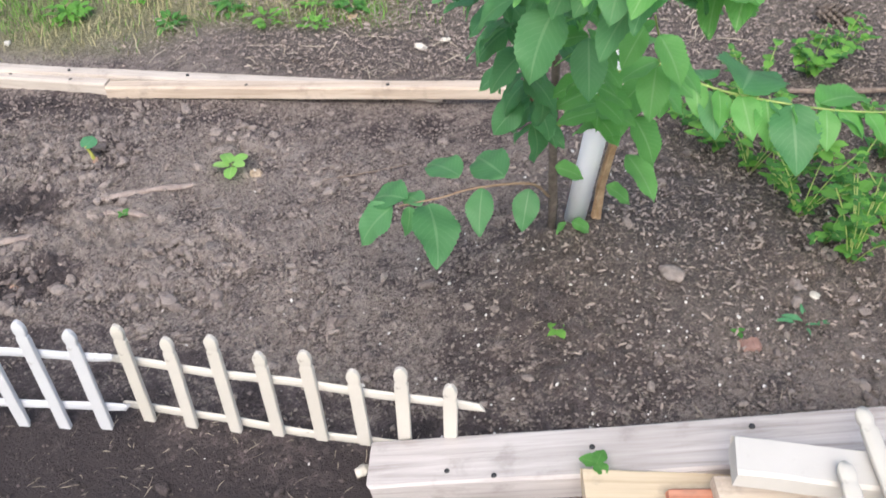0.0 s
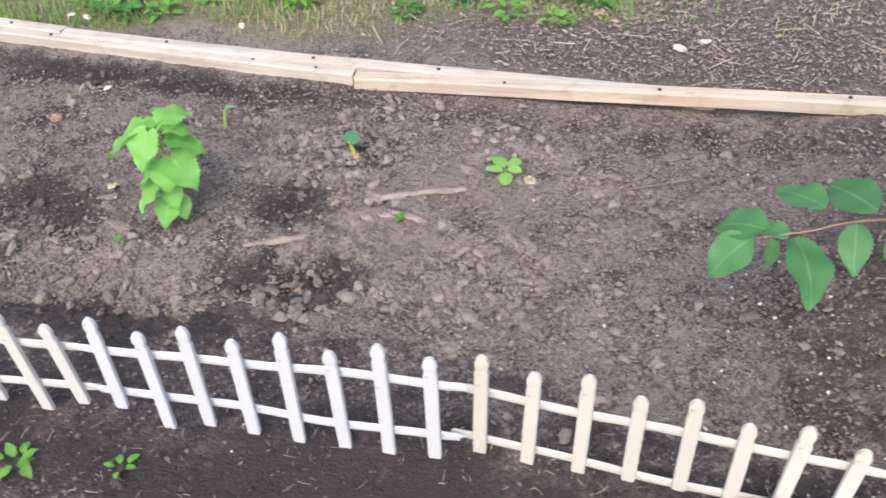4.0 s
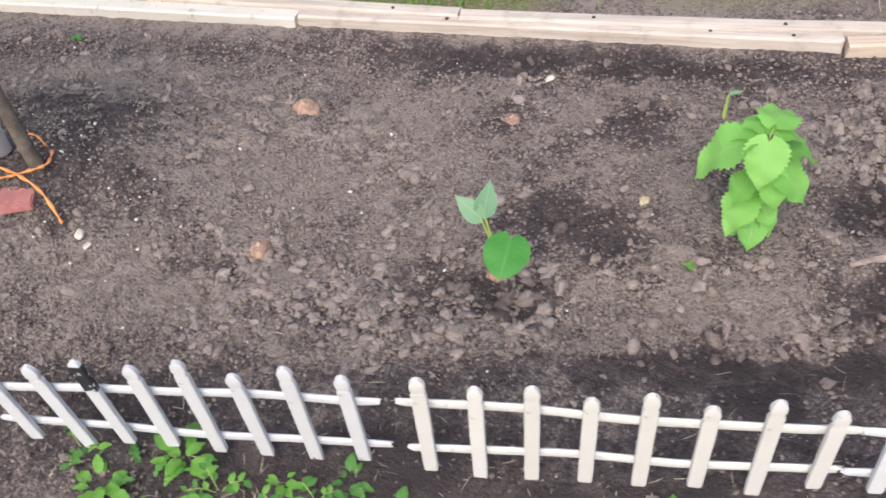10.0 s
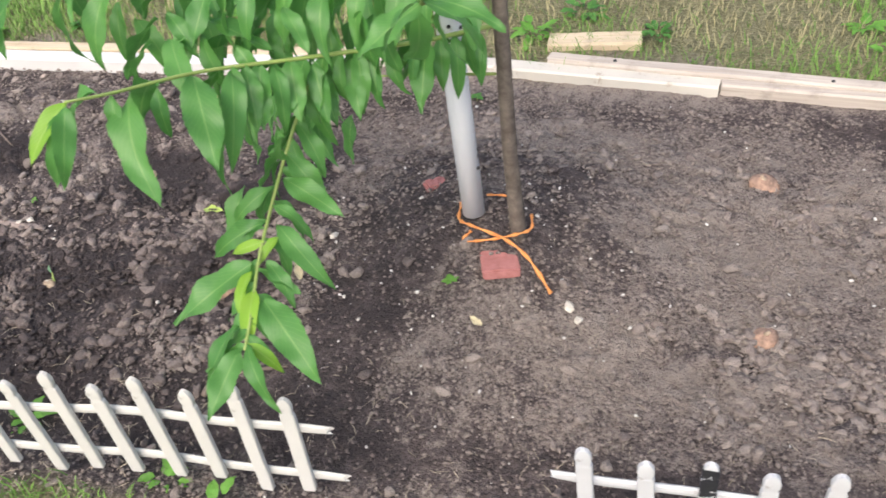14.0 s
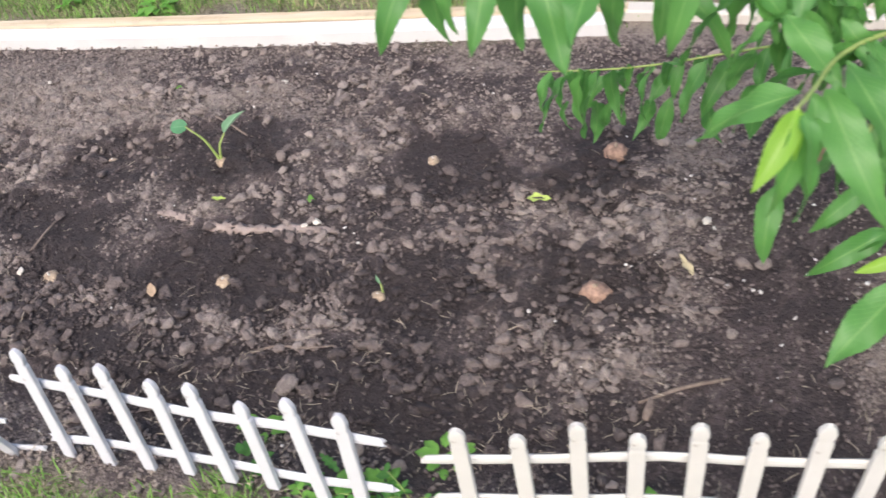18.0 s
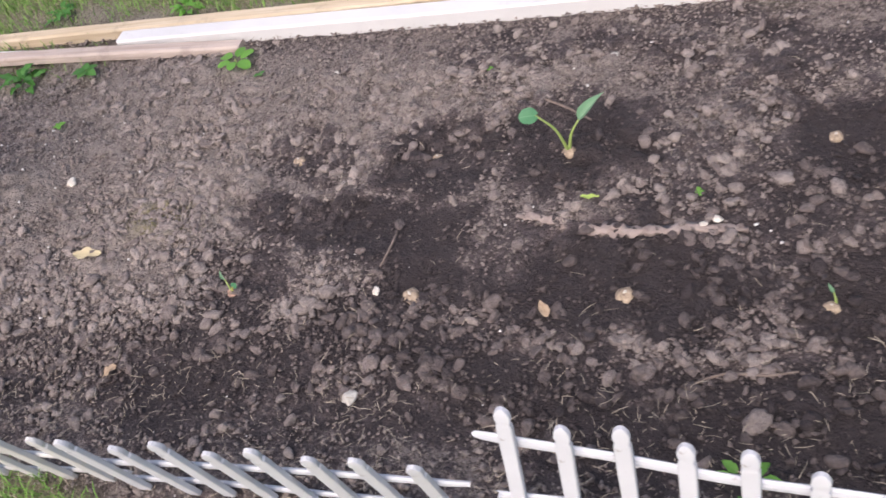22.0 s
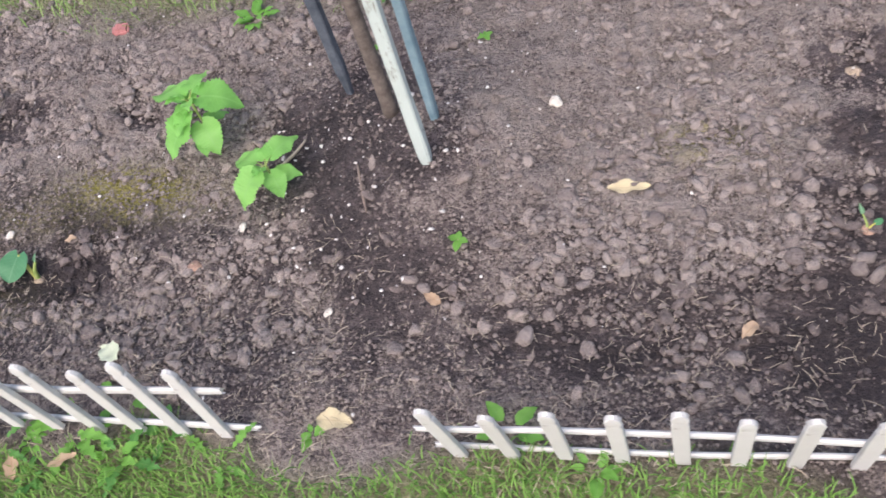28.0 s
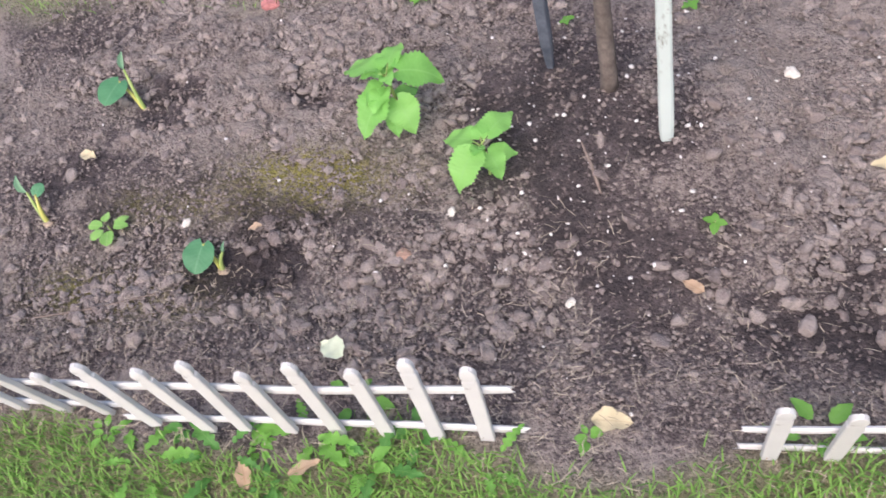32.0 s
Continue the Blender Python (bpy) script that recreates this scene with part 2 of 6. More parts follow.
GREY_WHITE = paint_material("greyed_white_board", (0.56, 0.54, 0.51), (0.3, 0.25, 0.2), 0.8, 0.15)
OLD_WHITE = paint_material("old_whitewash", (0.58, 0.55, 0.49), (0.3, 0.25, 0.2), 0.6, 0.25)
SPOT_BLACK = plain_material("dark_hole", (0.012, 0.012, 0.014), (0.05, 0.05, 0.055), 60)


def smear_material():
    """Black paint in ragged blots over white."""
    n = Nodes("black_paint_smear")
    blot = n.ramp(n.noise(75, 4, 0.6), [(0.37, 0.0), (0.4, 1.0)])
    return n.finish(n.mix(blot, (0.565, 0.575, 0.6), (0.018, 0.018, 0.024)), 0.6, n.noise(120, 4), 0.3, 0.002)


SMEAR = smear_material()
LUMBER = wood_material("pale_lumber", (0.34, 0.29, 0.25), (0.51, 0.455, 0.395), (0.61, 0.555, 0.495))
TAN_LUMBER = wood_material("tan_lumber", (0.36, 0.28, 0.215), (0.54, 0.45, 0.36), (0.63, 0.545, 0.455))
GREY_BOARD = wood_material("grey_weathered_board", (0.27, 0.24, 0.225), (0.47, 0.435, 0.42), (0.61, 0.58, 0.565))
YELLOW_WOOD = wood_material("yellow_pine", (0.42, 0.33, 0.215), (0.56, 0.46, 0.325), (0.65, 0.56, 0.42), knots=False)
RED_WOOD = wood_material("reddish_cedar", (0.3, 0.11, 0.06), (0.48, 0.2, 0.12), (0.58, 0.3, 0.2), knots=False)
PINK_WOOD = wood_material("pinkish_board", (0.32, 0.25, 0.21), (0.47, 0.39, 0.335), (0.56, 0.48, 0.42))
PIPE = plain_material("white_plastic_pipe", (0.88, 0.9, 0.95), (0.92, 0.935, 0.97), 8, 0.5, 0.05)
BARK = plain_material("grey_brown_bark", (0.07, 0.055, 0.045), (0.19, 0.155, 0.13), 45, 0.9, 0.8)
GREEN_STEM = plain_material("green_stem", (0.2, 0.3, 0.07), (0.34, 0.42, 0.13), 30, 0.5, 0.2)
RED_STEM = plain_material("reddish_stem", (0.2, 0.125, 0.08), (0.31, 0.22, 0.14), 30, 0.6, 0.2)
SPLIT_WOOD = plain_material("split_orange_wood", (0.3, 0.185, 0.095), (0.55, 0.39, 0.24), 50, 0.8, 0.7)
BLUE_PAINT = plain_material("blue_grey_paint", (0.13, 0.22, 0.26), (0.25, 0.35, 0.38), 26, 0.6, 0.3)
DARK_PAINT = plain_material("dark_slate_paint", (0.035, 0.045, 0.06), (0.11, 0.125, 0.15), 26, 0.7, 0.4)
CORD = plain_material("orange_cord", (0.6, 0.2, 0.05), (0.8, 0.36, 0.12), 60, 0.7, 0.4)
BRICK = plain_material("red_brick", (0.33, 0.125, 0.115), (0.46, 0.2, 0.185), 50, 0.9, 0.4)


# ---- mesh helpers ----
def obj(name, verts, faces, material, parent=None, label="", uv=None):
    me = bpy.data.meshes.new(name)
    me.from_pydata([tuple(v) for v in verts], [], faces)
    if uv is not None:
        layer = me.uv_layers.new(name="UVMap")
        for loop in me.loops:
            layer.data[loop.index].uv = uv[loop.vertex_index]
    me.materials.append(material)
    me.shade_smooth()
    ob = new(name, me)
    if parent is not None:
        ob.parent = parent
    if label:
        tagged(ob, label)
    return ob


def part(name, bm, material, parent=None, label="", smooth=True):
    me = bpy.data.meshes.new(name)
    bm.to_mesh(me)
    bm.free()
    me.materials.append(material)
    if smooth:
        me.shade_smooth()
    ob = new(name, me)
    if parent is not None:
        ob.parent = parent
    if label:
        tagged(ob, label)
    return ob


def share(name, data, parent, m, label=""):
    ob = new(name, data)
    ob.parent = parent
    ob.matrix_basis = m
    if label:
        tagged(ob, label)
    return ob


def empty(name, m, label, category, group=""):
    ob = new(name)
    ob.empty_display_size = 0.05
    ob.matrix_world = m
    return tagged(ob, label, category, group)


def lattice(ix, iy, seed):
    h = (ix.astype(np.int64) * 374761393 + iy.astype(np.int64) * 668265263 + seed * 982451653) & 0x7FFFFFFF
    h = ((h ^ (h >> 13)) * 1274126177) & 0x7FFFFFFF
    return ((h ^ (h >> 16)) & 0xFFFF) / 65535.0


def value_noise(x, y, scale, seed, octaves=3):
    x, y = np.asarray(x, float), np.asarray(y, float)
    total, amp, norm = 0.0, 1.0, 0.0
    for o in range(octaves):
        u, v = x * scale + 1000, y * scale + 1000
        iu, iv = np.floor(u), np.floor(v)
        fu, fv = u - iu, v - iv
        fu, fv = fu * fu * (3 - 2 * fu), fv * fv * (3 - 2 * fv)
        a, b = lattice(iu, iv, seed + o), lattice(iu + 1, iv, seed + o)
        c, d = lattice(iu, iv + 1, seed + o), lattice(iu + 1, iv + 1, seed + o)
        total = total + amp * ((a * (1 - fu) + b * fu) * (1 - fv) + (c * (1 - fu) + d * fu) * fv)
        norm, amp, scale = norm + amp, amp * 0.5, scale * 2
    return total / norm


def lumps(x, y, scale, seed):
    """Rounded lumps, 0 to 1, from jittered cells."""
    u, v = x * scale + 500, y * scale + 500
    iu, iv = np.floor(u), np.floor(v)
    best = np.zeros_like(u)
    for dx in (-1, 0, 1):
        for dy in (-1, 0, 1):
            cu, cv = iu + dx, iv + dy
            pu, pv = cu + lattice(cu, cv, seed), cv + lattice(cu, cv, seed + 7)
            r = 0.25 + 0.55 * lattice(cu, cv, seed + 13)
            best = np.maximum(best, r * np.sqrt(np.clip(1 - ((u - pu) ** 2 + (v - pv) ** 2) / (r * r), 0, 1)))
    return best


def bell(x, y, cx, cy, sx, sy):
    return np.exp(-((x - cx) / sx) ** 2 - ((y - cy) / sy) ** 2)


def ease(a, b, x):
    t = np.clip((x - a) / (b - a), 0, 1)
    return t * t * (3 - 2 * t)


# ---- ground ----
# dug hollows, damp patches and broadly darker soil: x, y, half width, half depth, how dark
HOLLOWS = [(-2.12, 1.86, 0.09, 0.08, 0.5), (-1.24, 1.85, 0.09, 0.09, 0.6), (-1.31, 1.62, 0.13, 0.1, 0.5), (-1.52, 1.22, 0.18, 0.09, 0.5), (-1.26, 1.34, 0.18, 0.1, 0.65), (-2.05, 1.3, 0.14, 0.08, 0.4),
           (-1.83, 1.82, 0.1, 0.11, 0.5), (-1.9, 1.51, 0.15, 0.07, 0.45), (-2.19, 1.32, 0.13, 0.1, 0.3), (-0.92, 1.66, 0.07, 0.08, 0.3)]
TUBER_PITS = [(-3.8, 1.66, 0.12, 0.18, 0.55), (-3.76, 1.27, 0.13, 0.12, 0.55), (-4.15, 1.17, 0.13, 0.12, 0.75), (-4.59, 1.22, 0.24, 0.16, 0.8), (-4.15, 1.63, 0.15, 0.13, 0.5), (-4.75, 1.6, 0.17, 0.16, 0.75),
              (-5.06, 1.59, 0.14, 0.13, 0.7), (-5.44, 1.59, 0.15, 0.11, 0.65), (-5.2, 1.345, 0.36, 0.1, 0.75), (-5.0, 1.19, 0.13, 0.09, 0.55), (-5.43, 1.15, 0.13, 0.09, 0.5), (-7.11, 0.89, 0.13, 0.09, 0.7), (-4.98, 1.12, 0.22, 0.15, 0.3),
              (-7.45, 1.35, 0.11, 0.11, 0.6), (-7.1, 1.4, 0.07, 0.08, 0.5)]
# Damp patches; the broad rows near x -4 only darken the soil.
DAMP_DARK_SOIL = [(-4.6, 1.92, 0.8, 0.08, 0.4), (-7.55, 1.09, 0.26, 0.09, 0.5), (-7.02, 1.05, 0.24, 0.06, 0.5), (-7.85, 1.62, 0.25, 0.14, 0.4), (-5.9, 1.42, 0.07, 0.06, 0.4), (-5.94, 0.82, 0.2, 0.06, 0.35), (-6.45, 1.32, 0.26, 0.3, 0.5),
             (-6.34, 0.98, 0.18, 0.14, 0.3), (-3.85, 1.35, 0.6, 0.6, 0.26), (-4.35, 1.3, 0.55, 0.55, 0.15), (-4.12, 1.3, 0.36, 0.45, 0.16), (-4.15, 1.5, 0.55, 0.5, 0.14), (-3.22, 1.5, 0.34, 0.34, 0.45), (-3.42, 1.12, 0.2, 0.22, 0.35), (0.04, 1.38, 0.34, 0.25, 0.4), (-2.0, 2.06, 0.5, 0.06, 0.35), (-1.74, 1.14, 0.25, 0.05, 0.35), (-4.5, 0.98, 0.55, 0.07, 0.25), (-4.7, 0.86, 0.3, 0.08, 0.3), (-6.33, 1.02, 0.33, 0.28, 0.1), (-6.5, 1.4, 0.26, 0.4, 0.08), (-5.46, 0.86, 0.25, 0.08, 0.25), (-5.1, 1.22, 0.4, 0.22, 0.12), (-6.05, 0.95, 0.3, 0.2, 0.12), (-2.2, 1.48, 0.42, 0.36, 0.17), (-4.3, 1.62, 0.4, 0.3, 0.17), (-2.31, 2.04, 0.26, 0.08, 0.2), (-1.36, 1.69, 0.1, 0.14, 0.2), (-5.45, 1.02, 0.5, 0.16, 0.14), (-4.85, 1.08, 0.35, 0.14, 0.1), (-5.75, 0.95, 0.3, 0.14, 0.12), (-4.0, 1.2, 0.22, 0.2, 0.1), (-6.8, 1.2, 0.45, 0.3, 0.1), (-4.7, 1.5, 0.3, 0.25, 0.07)]
FENCE_FOOT = [(-4.2, 0.9, 0.55, 0.11, 0.3), (-3.5, 0.92, 0.4, 0.1, 0.25), (-5.1, 0.97, 0.55, 0.13, 0.24), (-0.6, 0.84, 0.9, 0.15, 0.42), (-1.9, 0.8, 0.9, 0.14, 0.34), (-3.0, 0.95, 0.4, 0.12, 0.2), (-0.25, 1.12, 0.35, 0.12, 0.2), (0.25, 1.12, 0.3, 0.1, 0.25)]
DRY_CRUST = [(-5.85, 1.6, 0.5, 0.38, 0.46), (-4.45, 1.62, 0.13, 0.13, 0.2), (-7.1, 1.25, 0.3, 0.12, 0.2), (-5.75, 1.15, 0.25, 0.15, 0.2), (-2.5, 1.6, 0.4, 0.25, 0.15), (-1.05, 1.52, 0.25, 0.1, 0.2), (-1.72, 1.33, 0.22, 0.07, 0.2), (-4.05, 1.42, 0.25, 0.12, 0.15), (-1.58, 1.29, 0.28, 0.07, 0.45), (-1.78, 1.29, 0.16, 0.06, 0.25), (-1.4, 1.72, 0.14, 0.06, 0.25), (-0.83, 1.75, 0.13, 0.08, 0.35), (-2.69, 1.52, 0.28, 0.1, 0.2),
             (-3.1, 1.9, 0.2, 0.17, 0.35), (-2.95, 1.2, 0.18, 0.08, 0.3), (-0.69, 1.61, 0.17, 0.15, 0.15), (-7.26, 1.25, 0.15, 0.07, 0.15)]


def ground_z(x, y):
    x, y = np.asarray(x, float), np.asarray(y, float)
    h = -0.012 - 0.045 * bell(x, y, -1.7, 1.2, 0.55, 0.28) + 0.15 * bell(x, y, -3.16, 1.5, 0.28, 0.34) + 0.10 * bell(x, y, -6.28, 1.28, 0.25, 0.3)
    h = h + 0.045 * bell(x, y, 0.04, 1.55, 0.22, 0.25) + 0.055 * ease(-0.25, 0.1, x) + 0.04 * ease(6.9, 7.4, -x) - 0.02 * (1 - ease(0.75, 1.1, y)) + 0.03 * ease(2.05, 2.4, y)
    verge = np.interp(-x, [2.9, 3.5, 4.4, 5.0, 5.8, 6.3, 6.8, 7.2, 7.6], [0.0, 0.052, 0.06, 0.042, 0.037, 0.045, 0.068, 0.04, 0.03])
    h = h + verge * (1 - ease(0.66, 0.9, y))
    inside = ease(0.8, 1.1, y) * (1 - ease(1.95, 2.1, y))
    h = h + inside * 0.03 * (value_noise(x, y, 3.2, 11, 3) - 0.5)
    for cx, cy, rx, ry, _ in HOLLOWS + TUBER_PITS:
        h = h - 0.016 * bell(x, y, cx, cy, rx * 0.8, ry * 0.8)
    return h


def gz(x, y):
    return float(ground_z(x, y))


def axis(lo, hi, step, far):
    mid = list(np.arange(lo, hi, step))
    up, down, s = [hi], [], step
    while up[-1] < far:
        s *= 1.35
        up.append(up[-1] + s)
    s, at = step, lo
    while at > -far:
        s *= 1.35
        at -= s
        down.append(at)
    return np.array(down[::-1] + mid + up)


def smooth_strip(x, y):
    """The trodden damp strip between the tilled bed and the fence, 0 to 1."""
    edge = np.interp(x, [-3.3, -2.6, -2.26, -2.05, -1.8, -1.54, -1.3, -1.1, -0.8, -0.4, 0.0], [0.95, 1.03, 1.1, 1.14, 1.19, 1.2, 1.26, 1.22, 1.18, 1.1, 1.0])
    ragged = 0.09 * (value_noise(x, y, 11, 25, 3) - 0.5) + 0.03 * (value_noise(x, y, 40, 26, 2) - 0.5)
    return (1 - ease(-0.012, 0.03, y - edge + ragged)) * ease(-3.3, -2.2, x) * (1 - ease(-0.3, 0.1, x)) * ease(0.7, 0.86, y)


def wetness(x, y):
    w = 0.12 + 0.34 * (value_noise(x, y, 2.1, 3, 3) - 0.45)
    w = w + (0.16 + 0.14 * ease(3.4, 4.0, -x) * (1 - ease(5.6, 6.2, -x))) * (1 - ease(0.92, 1.14, y)) + 0.3 * ease(1.92, 2.06, y) * (1 - ease(2.05, 2.2, y))
    u = x + 0.15 * (value_noise(x, y, 9, 21, 2) - 0.5) + 0.06 * (value_noise(x, y, 32, 23, 2) - 0.5)
    v = y + 0.15 * (value_noise(x, y, 9, 22, 2) - 0.5) + 0.06 * (value_noise(x, y, 32, 24, 2) - 0.5)
    for rows, sign in ((HOLLOWS, 1), (TUBER_PITS, 1), (DAMP_DARK_SOIL, 1), (FENCE_FOOT, 1), (DRY_CRUST, -1)):
        soft = 0.7 if rows is TUBER_PITS else 0.5
        for cx, cy, rx, ry, d in rows:
            w = w + sign * d * 0.82 * (1 - ease(soft, 1.25, np.hypot((u - cx) / rx, (v - cy) / ry)))
    w = w + 0.3 * smooth_strip(x, y)
    return np.clip(w, 0, 1)


def lawn_amount(x, y):
    n = value_noise(x, y, 3.0, 31, 3)
    back = ease(2.18, 2.36, y + 0.26 * (n - 0.5) + 0.1 * ease(3.6, 4.4, -x) - 0.28 * ease(-2.4, -0.7, x))
    back = np.maximum(back * (1 - 0.9 * ease(-0.75, -0.45, x + 0.5 * (n - 0.5))), 0)
    back = np.maximum(back, ease(6.0, 7.4, -x) * ease(1.6, 1.85, y + 0.12 * (1 - ease(6.4, 7.4, -x)) * -1 + 0.2 * (n - 0.5)))
    edge = np.interp(x, [-9, -7.3, -6.2, -5.4, -4.5, -3.5, -2.6, -1.5], [0.46, 0.47, 0.54, 0.575, 0.63, 0.64, 0.58, 0.40])
    front = 1 - ease(-0.05, 0.06, y - edge + 0.22 * (n - 0.5))
    return np.clip(np.maximum(back, front), 0, 1)


def mulch_amount(x, y):
    n = value_noise(x, y, 4.0, 41, 3)
    a = ease(-0.25, 0.25, x + 0.5 * (n - 0.5)) * ease(1.0, 1.5, y + 0.3 * (n - 0.5))
    b = ease(-1.5, -0.7, x + 0.5 * (n - 0.5)) * ease(2.2, 2.32, y)
    return np.clip(np.maximum(a, b), 0, 1)


def moss_amount(x, y):
    m = 1.3 * bell(x, y, -7.0, 1.15, 0.17, 0.07) + 0.7 * bell(x, y, -5.72, 1.33, 0.1, 0.06) + 0.8 * bell(x, y, -7.35, 0.8, 0.2, 0.06) + 0.5 * bell(x, y, -7.3, 1.03, 0.15, 0.05)
    return np.clip(m * (0.4 + 1.2 * value_noise(x, y, 12, 131, 2)), 0, 1)


def build_ground():
    xs, ys = axis(-8.2, 1.5, 0.011, 300), axis(0.2, 2.85, 0.011, 300)
    X, Y = np.meshgrid(xs, ys)
    x, y = X.ravel(), Y.ravel()
    lawn, mulch = lawn_amount(x, y), mulch_amount(x, y)
    near = (np.abs(x + 3.4) < 5.5) & (y > 0) & (y < 3.2)
    loose = ease(1.0, 1.25, y) * (1 - ease(1.92, 2.08, y)) * (0.25 + 1.2 * ease(0.42, 0.62, value_noise(x, y, 3.4, 95, 3)))
    z = ground_z(x, y)
    wx, wy = x + 0.03 * (value_noise(x, y, 30, 55, 3) - 0.5), y + 0.03 * (value_noise(x, y, 30, 56, 3) - 0.5)
    rough = 0.02 * lumps(wx, wy, 24, 51) + 0.012 * lumps(wx, wy, 52, 61) - 0.006
    z = z + near * (1 - lawn) * (rough * (0.25 + 0.8 * loose) * (1 - 0.6 * smooth_strip(x, y)) + 0.006 * (value_noise(x, y, 40, 71, 3) - 0.5))
    z = z + near * lawn * 0.012 * (value_noise(x, y, 14, 81, 3) - 0.5)
    z = np.where(near, z, np.clip(z, -0.03, 0.03))
    me = bpy.data.meshes.new("ground")
    nx, ny = len(xs), len(ys)
    idx = np.arange(nx * ny).reshape(ny, nx)
    quads = np.stack([idx[:-1, :-1], idx[:-1, 1:], idx[1:, 1:], idx[1:, :-1]], -1).reshape(-1, 4)
    me.vertices.add(nx * ny)
    me.vertices.foreach_set("co", np.stack([x, y, z], 1).ravel())
    me.loops.add(quads.size)
    me.loops.foreach_set("vertex_index", quads.ravel())
    me.polygons.add(len(quads))
    me.polygons.foreach_set("loop_start", np.arange(len(quads)) * 4)
    me.polygons.foreach_set("loop_total", np.full(len(quads), 4))
    me.update()
    me.validate()
    for name, values in (("wet", wetness(x, y)), ("lawn", lawn), ("mulch", mulch), ("moss", moss_amount(x, y))):
        me.attributes.new(name, "FLOAT", "POINT").data.foreach_set("value", values)
    me.materials.append(SOIL)
    me.shade_smooth()
    return tagged(new("ground", me), "grey-brown tilled garden soil with damp patches and lawn edges", "ground", kind="structure")


ground = build_ground()


# ---- fence ----
def picket_mesh(length, seed):
    """A flat picket with a round knob on a neck, on the near side of its rails."""
    rnd = random.Random(seed)
    w, th = 0.0122, 0.0052
    sect = [(-1, -0.75), (-0.88, -1), (0.88, -1), (1, -0.75), (1, 0.75), (0.88, 1), (-0.88, 1), (-1, 0.75)]
    top = length - 0.046
    rows = [(0.0, 0.86), (0.004, 0.97)] + [(top * k / 6, 1.0) for k in range(1, 7)] + [(top + 0.007, 0.97), (top + 0.0105, 0.82), (top + 0.0145, 0.82), (top + 0.02, 0.96), (top + 0.029, 0.99), (top + 0.036, 0.86), (top + 0.042, 0.6), (length, 0.24)]
    bm = bmesh.new()
    rings = []
    for z, k in rows:
        j = 0.03
        d = 1.0 if k > 0.9 else 0.55 + 0.45 * k
        rings.append([bm.verts.new((px * w * k * (1 + rnd.uniform(-j, j)), py * th * d * (1 + rnd.uniform(-j, j)), z + rnd.uniform(-0.0006, 0.0006))) for px, py in sect])
    for p, q in zip(rings, rings[1:]):
        for j in range(8):
            bm.faces.new((p[j], p[(j + 1) % 8], q[(j + 1) % 8], q[j]))
    bm.faces.new(rings[0][::-1])
    bm.faces.new(rings[-1])
    bmesh.ops.recalc_face_normals(bm, faces=bm.faces)
    return bm


def rail_mesh(length, seed):
    """A wavy half-round rail with split ends."""
    rnd = random.Random(seed)
    n, k = 22, 8
    ph = [rnd.uniform(0, 6.28) for _ in range(3)]
    bm = bmesh.new()
    rings = []
    for i in range(n + 1):
        s = i / n
        cx = (s - 0.5) * length
        cz = 0.0035 * math.sin(s * 7 + ph[0]) + 0.002 * math.sin(s * 15 + ph[1])
        cy = 0.0025 * math.sin(s * 6 + ph[2])
        end = min(1.0, 0.85 + min(s, 1 - s) * 6)
        ring = []
        for j in range(k):
            a = 2 * math.pi * j / k
            r = (0.0085 + rnd.uniform(-0.0005, 0.0005)) * end
            dx = rnd.uniform(-0.008, 0.008) if i in (0, n) else 0
            ring.append(bm.verts.new((cx + dx, cy + 0.58 * r * math.cos(a), cz + 1.3 * r * math.sin(a))))
        rings.append(ring)
    for a, b in zip(rings, rings[1:]):
        for j in range(k):
            bm.faces.new((a[j], a[(j + 1) % k], b[(j + 1) % k], b[j]))
    bm.faces.new(rings[0][::-1])
    bm.faces.new(rings[-1])
    bmesh.ops.recalc_face_normals(bm, faces=bm.faces)
    return bm


def mesh_of(bm, name, material):
    me = bpy.data.meshes.new(name)
    bm.to_mesh(me)
    bm.free()
    me.materials.append(material)
    if name not in ("picket", "rail"):
        me.shade_smooth()
    return me


RAILS = {(m.name, v): mesh_of(rail_mesh(0.675, v + 40), "rail", m) for m in (WHITE_PAINT, WARM_PAINT, CREAM_PAINT) for v in range(6)}


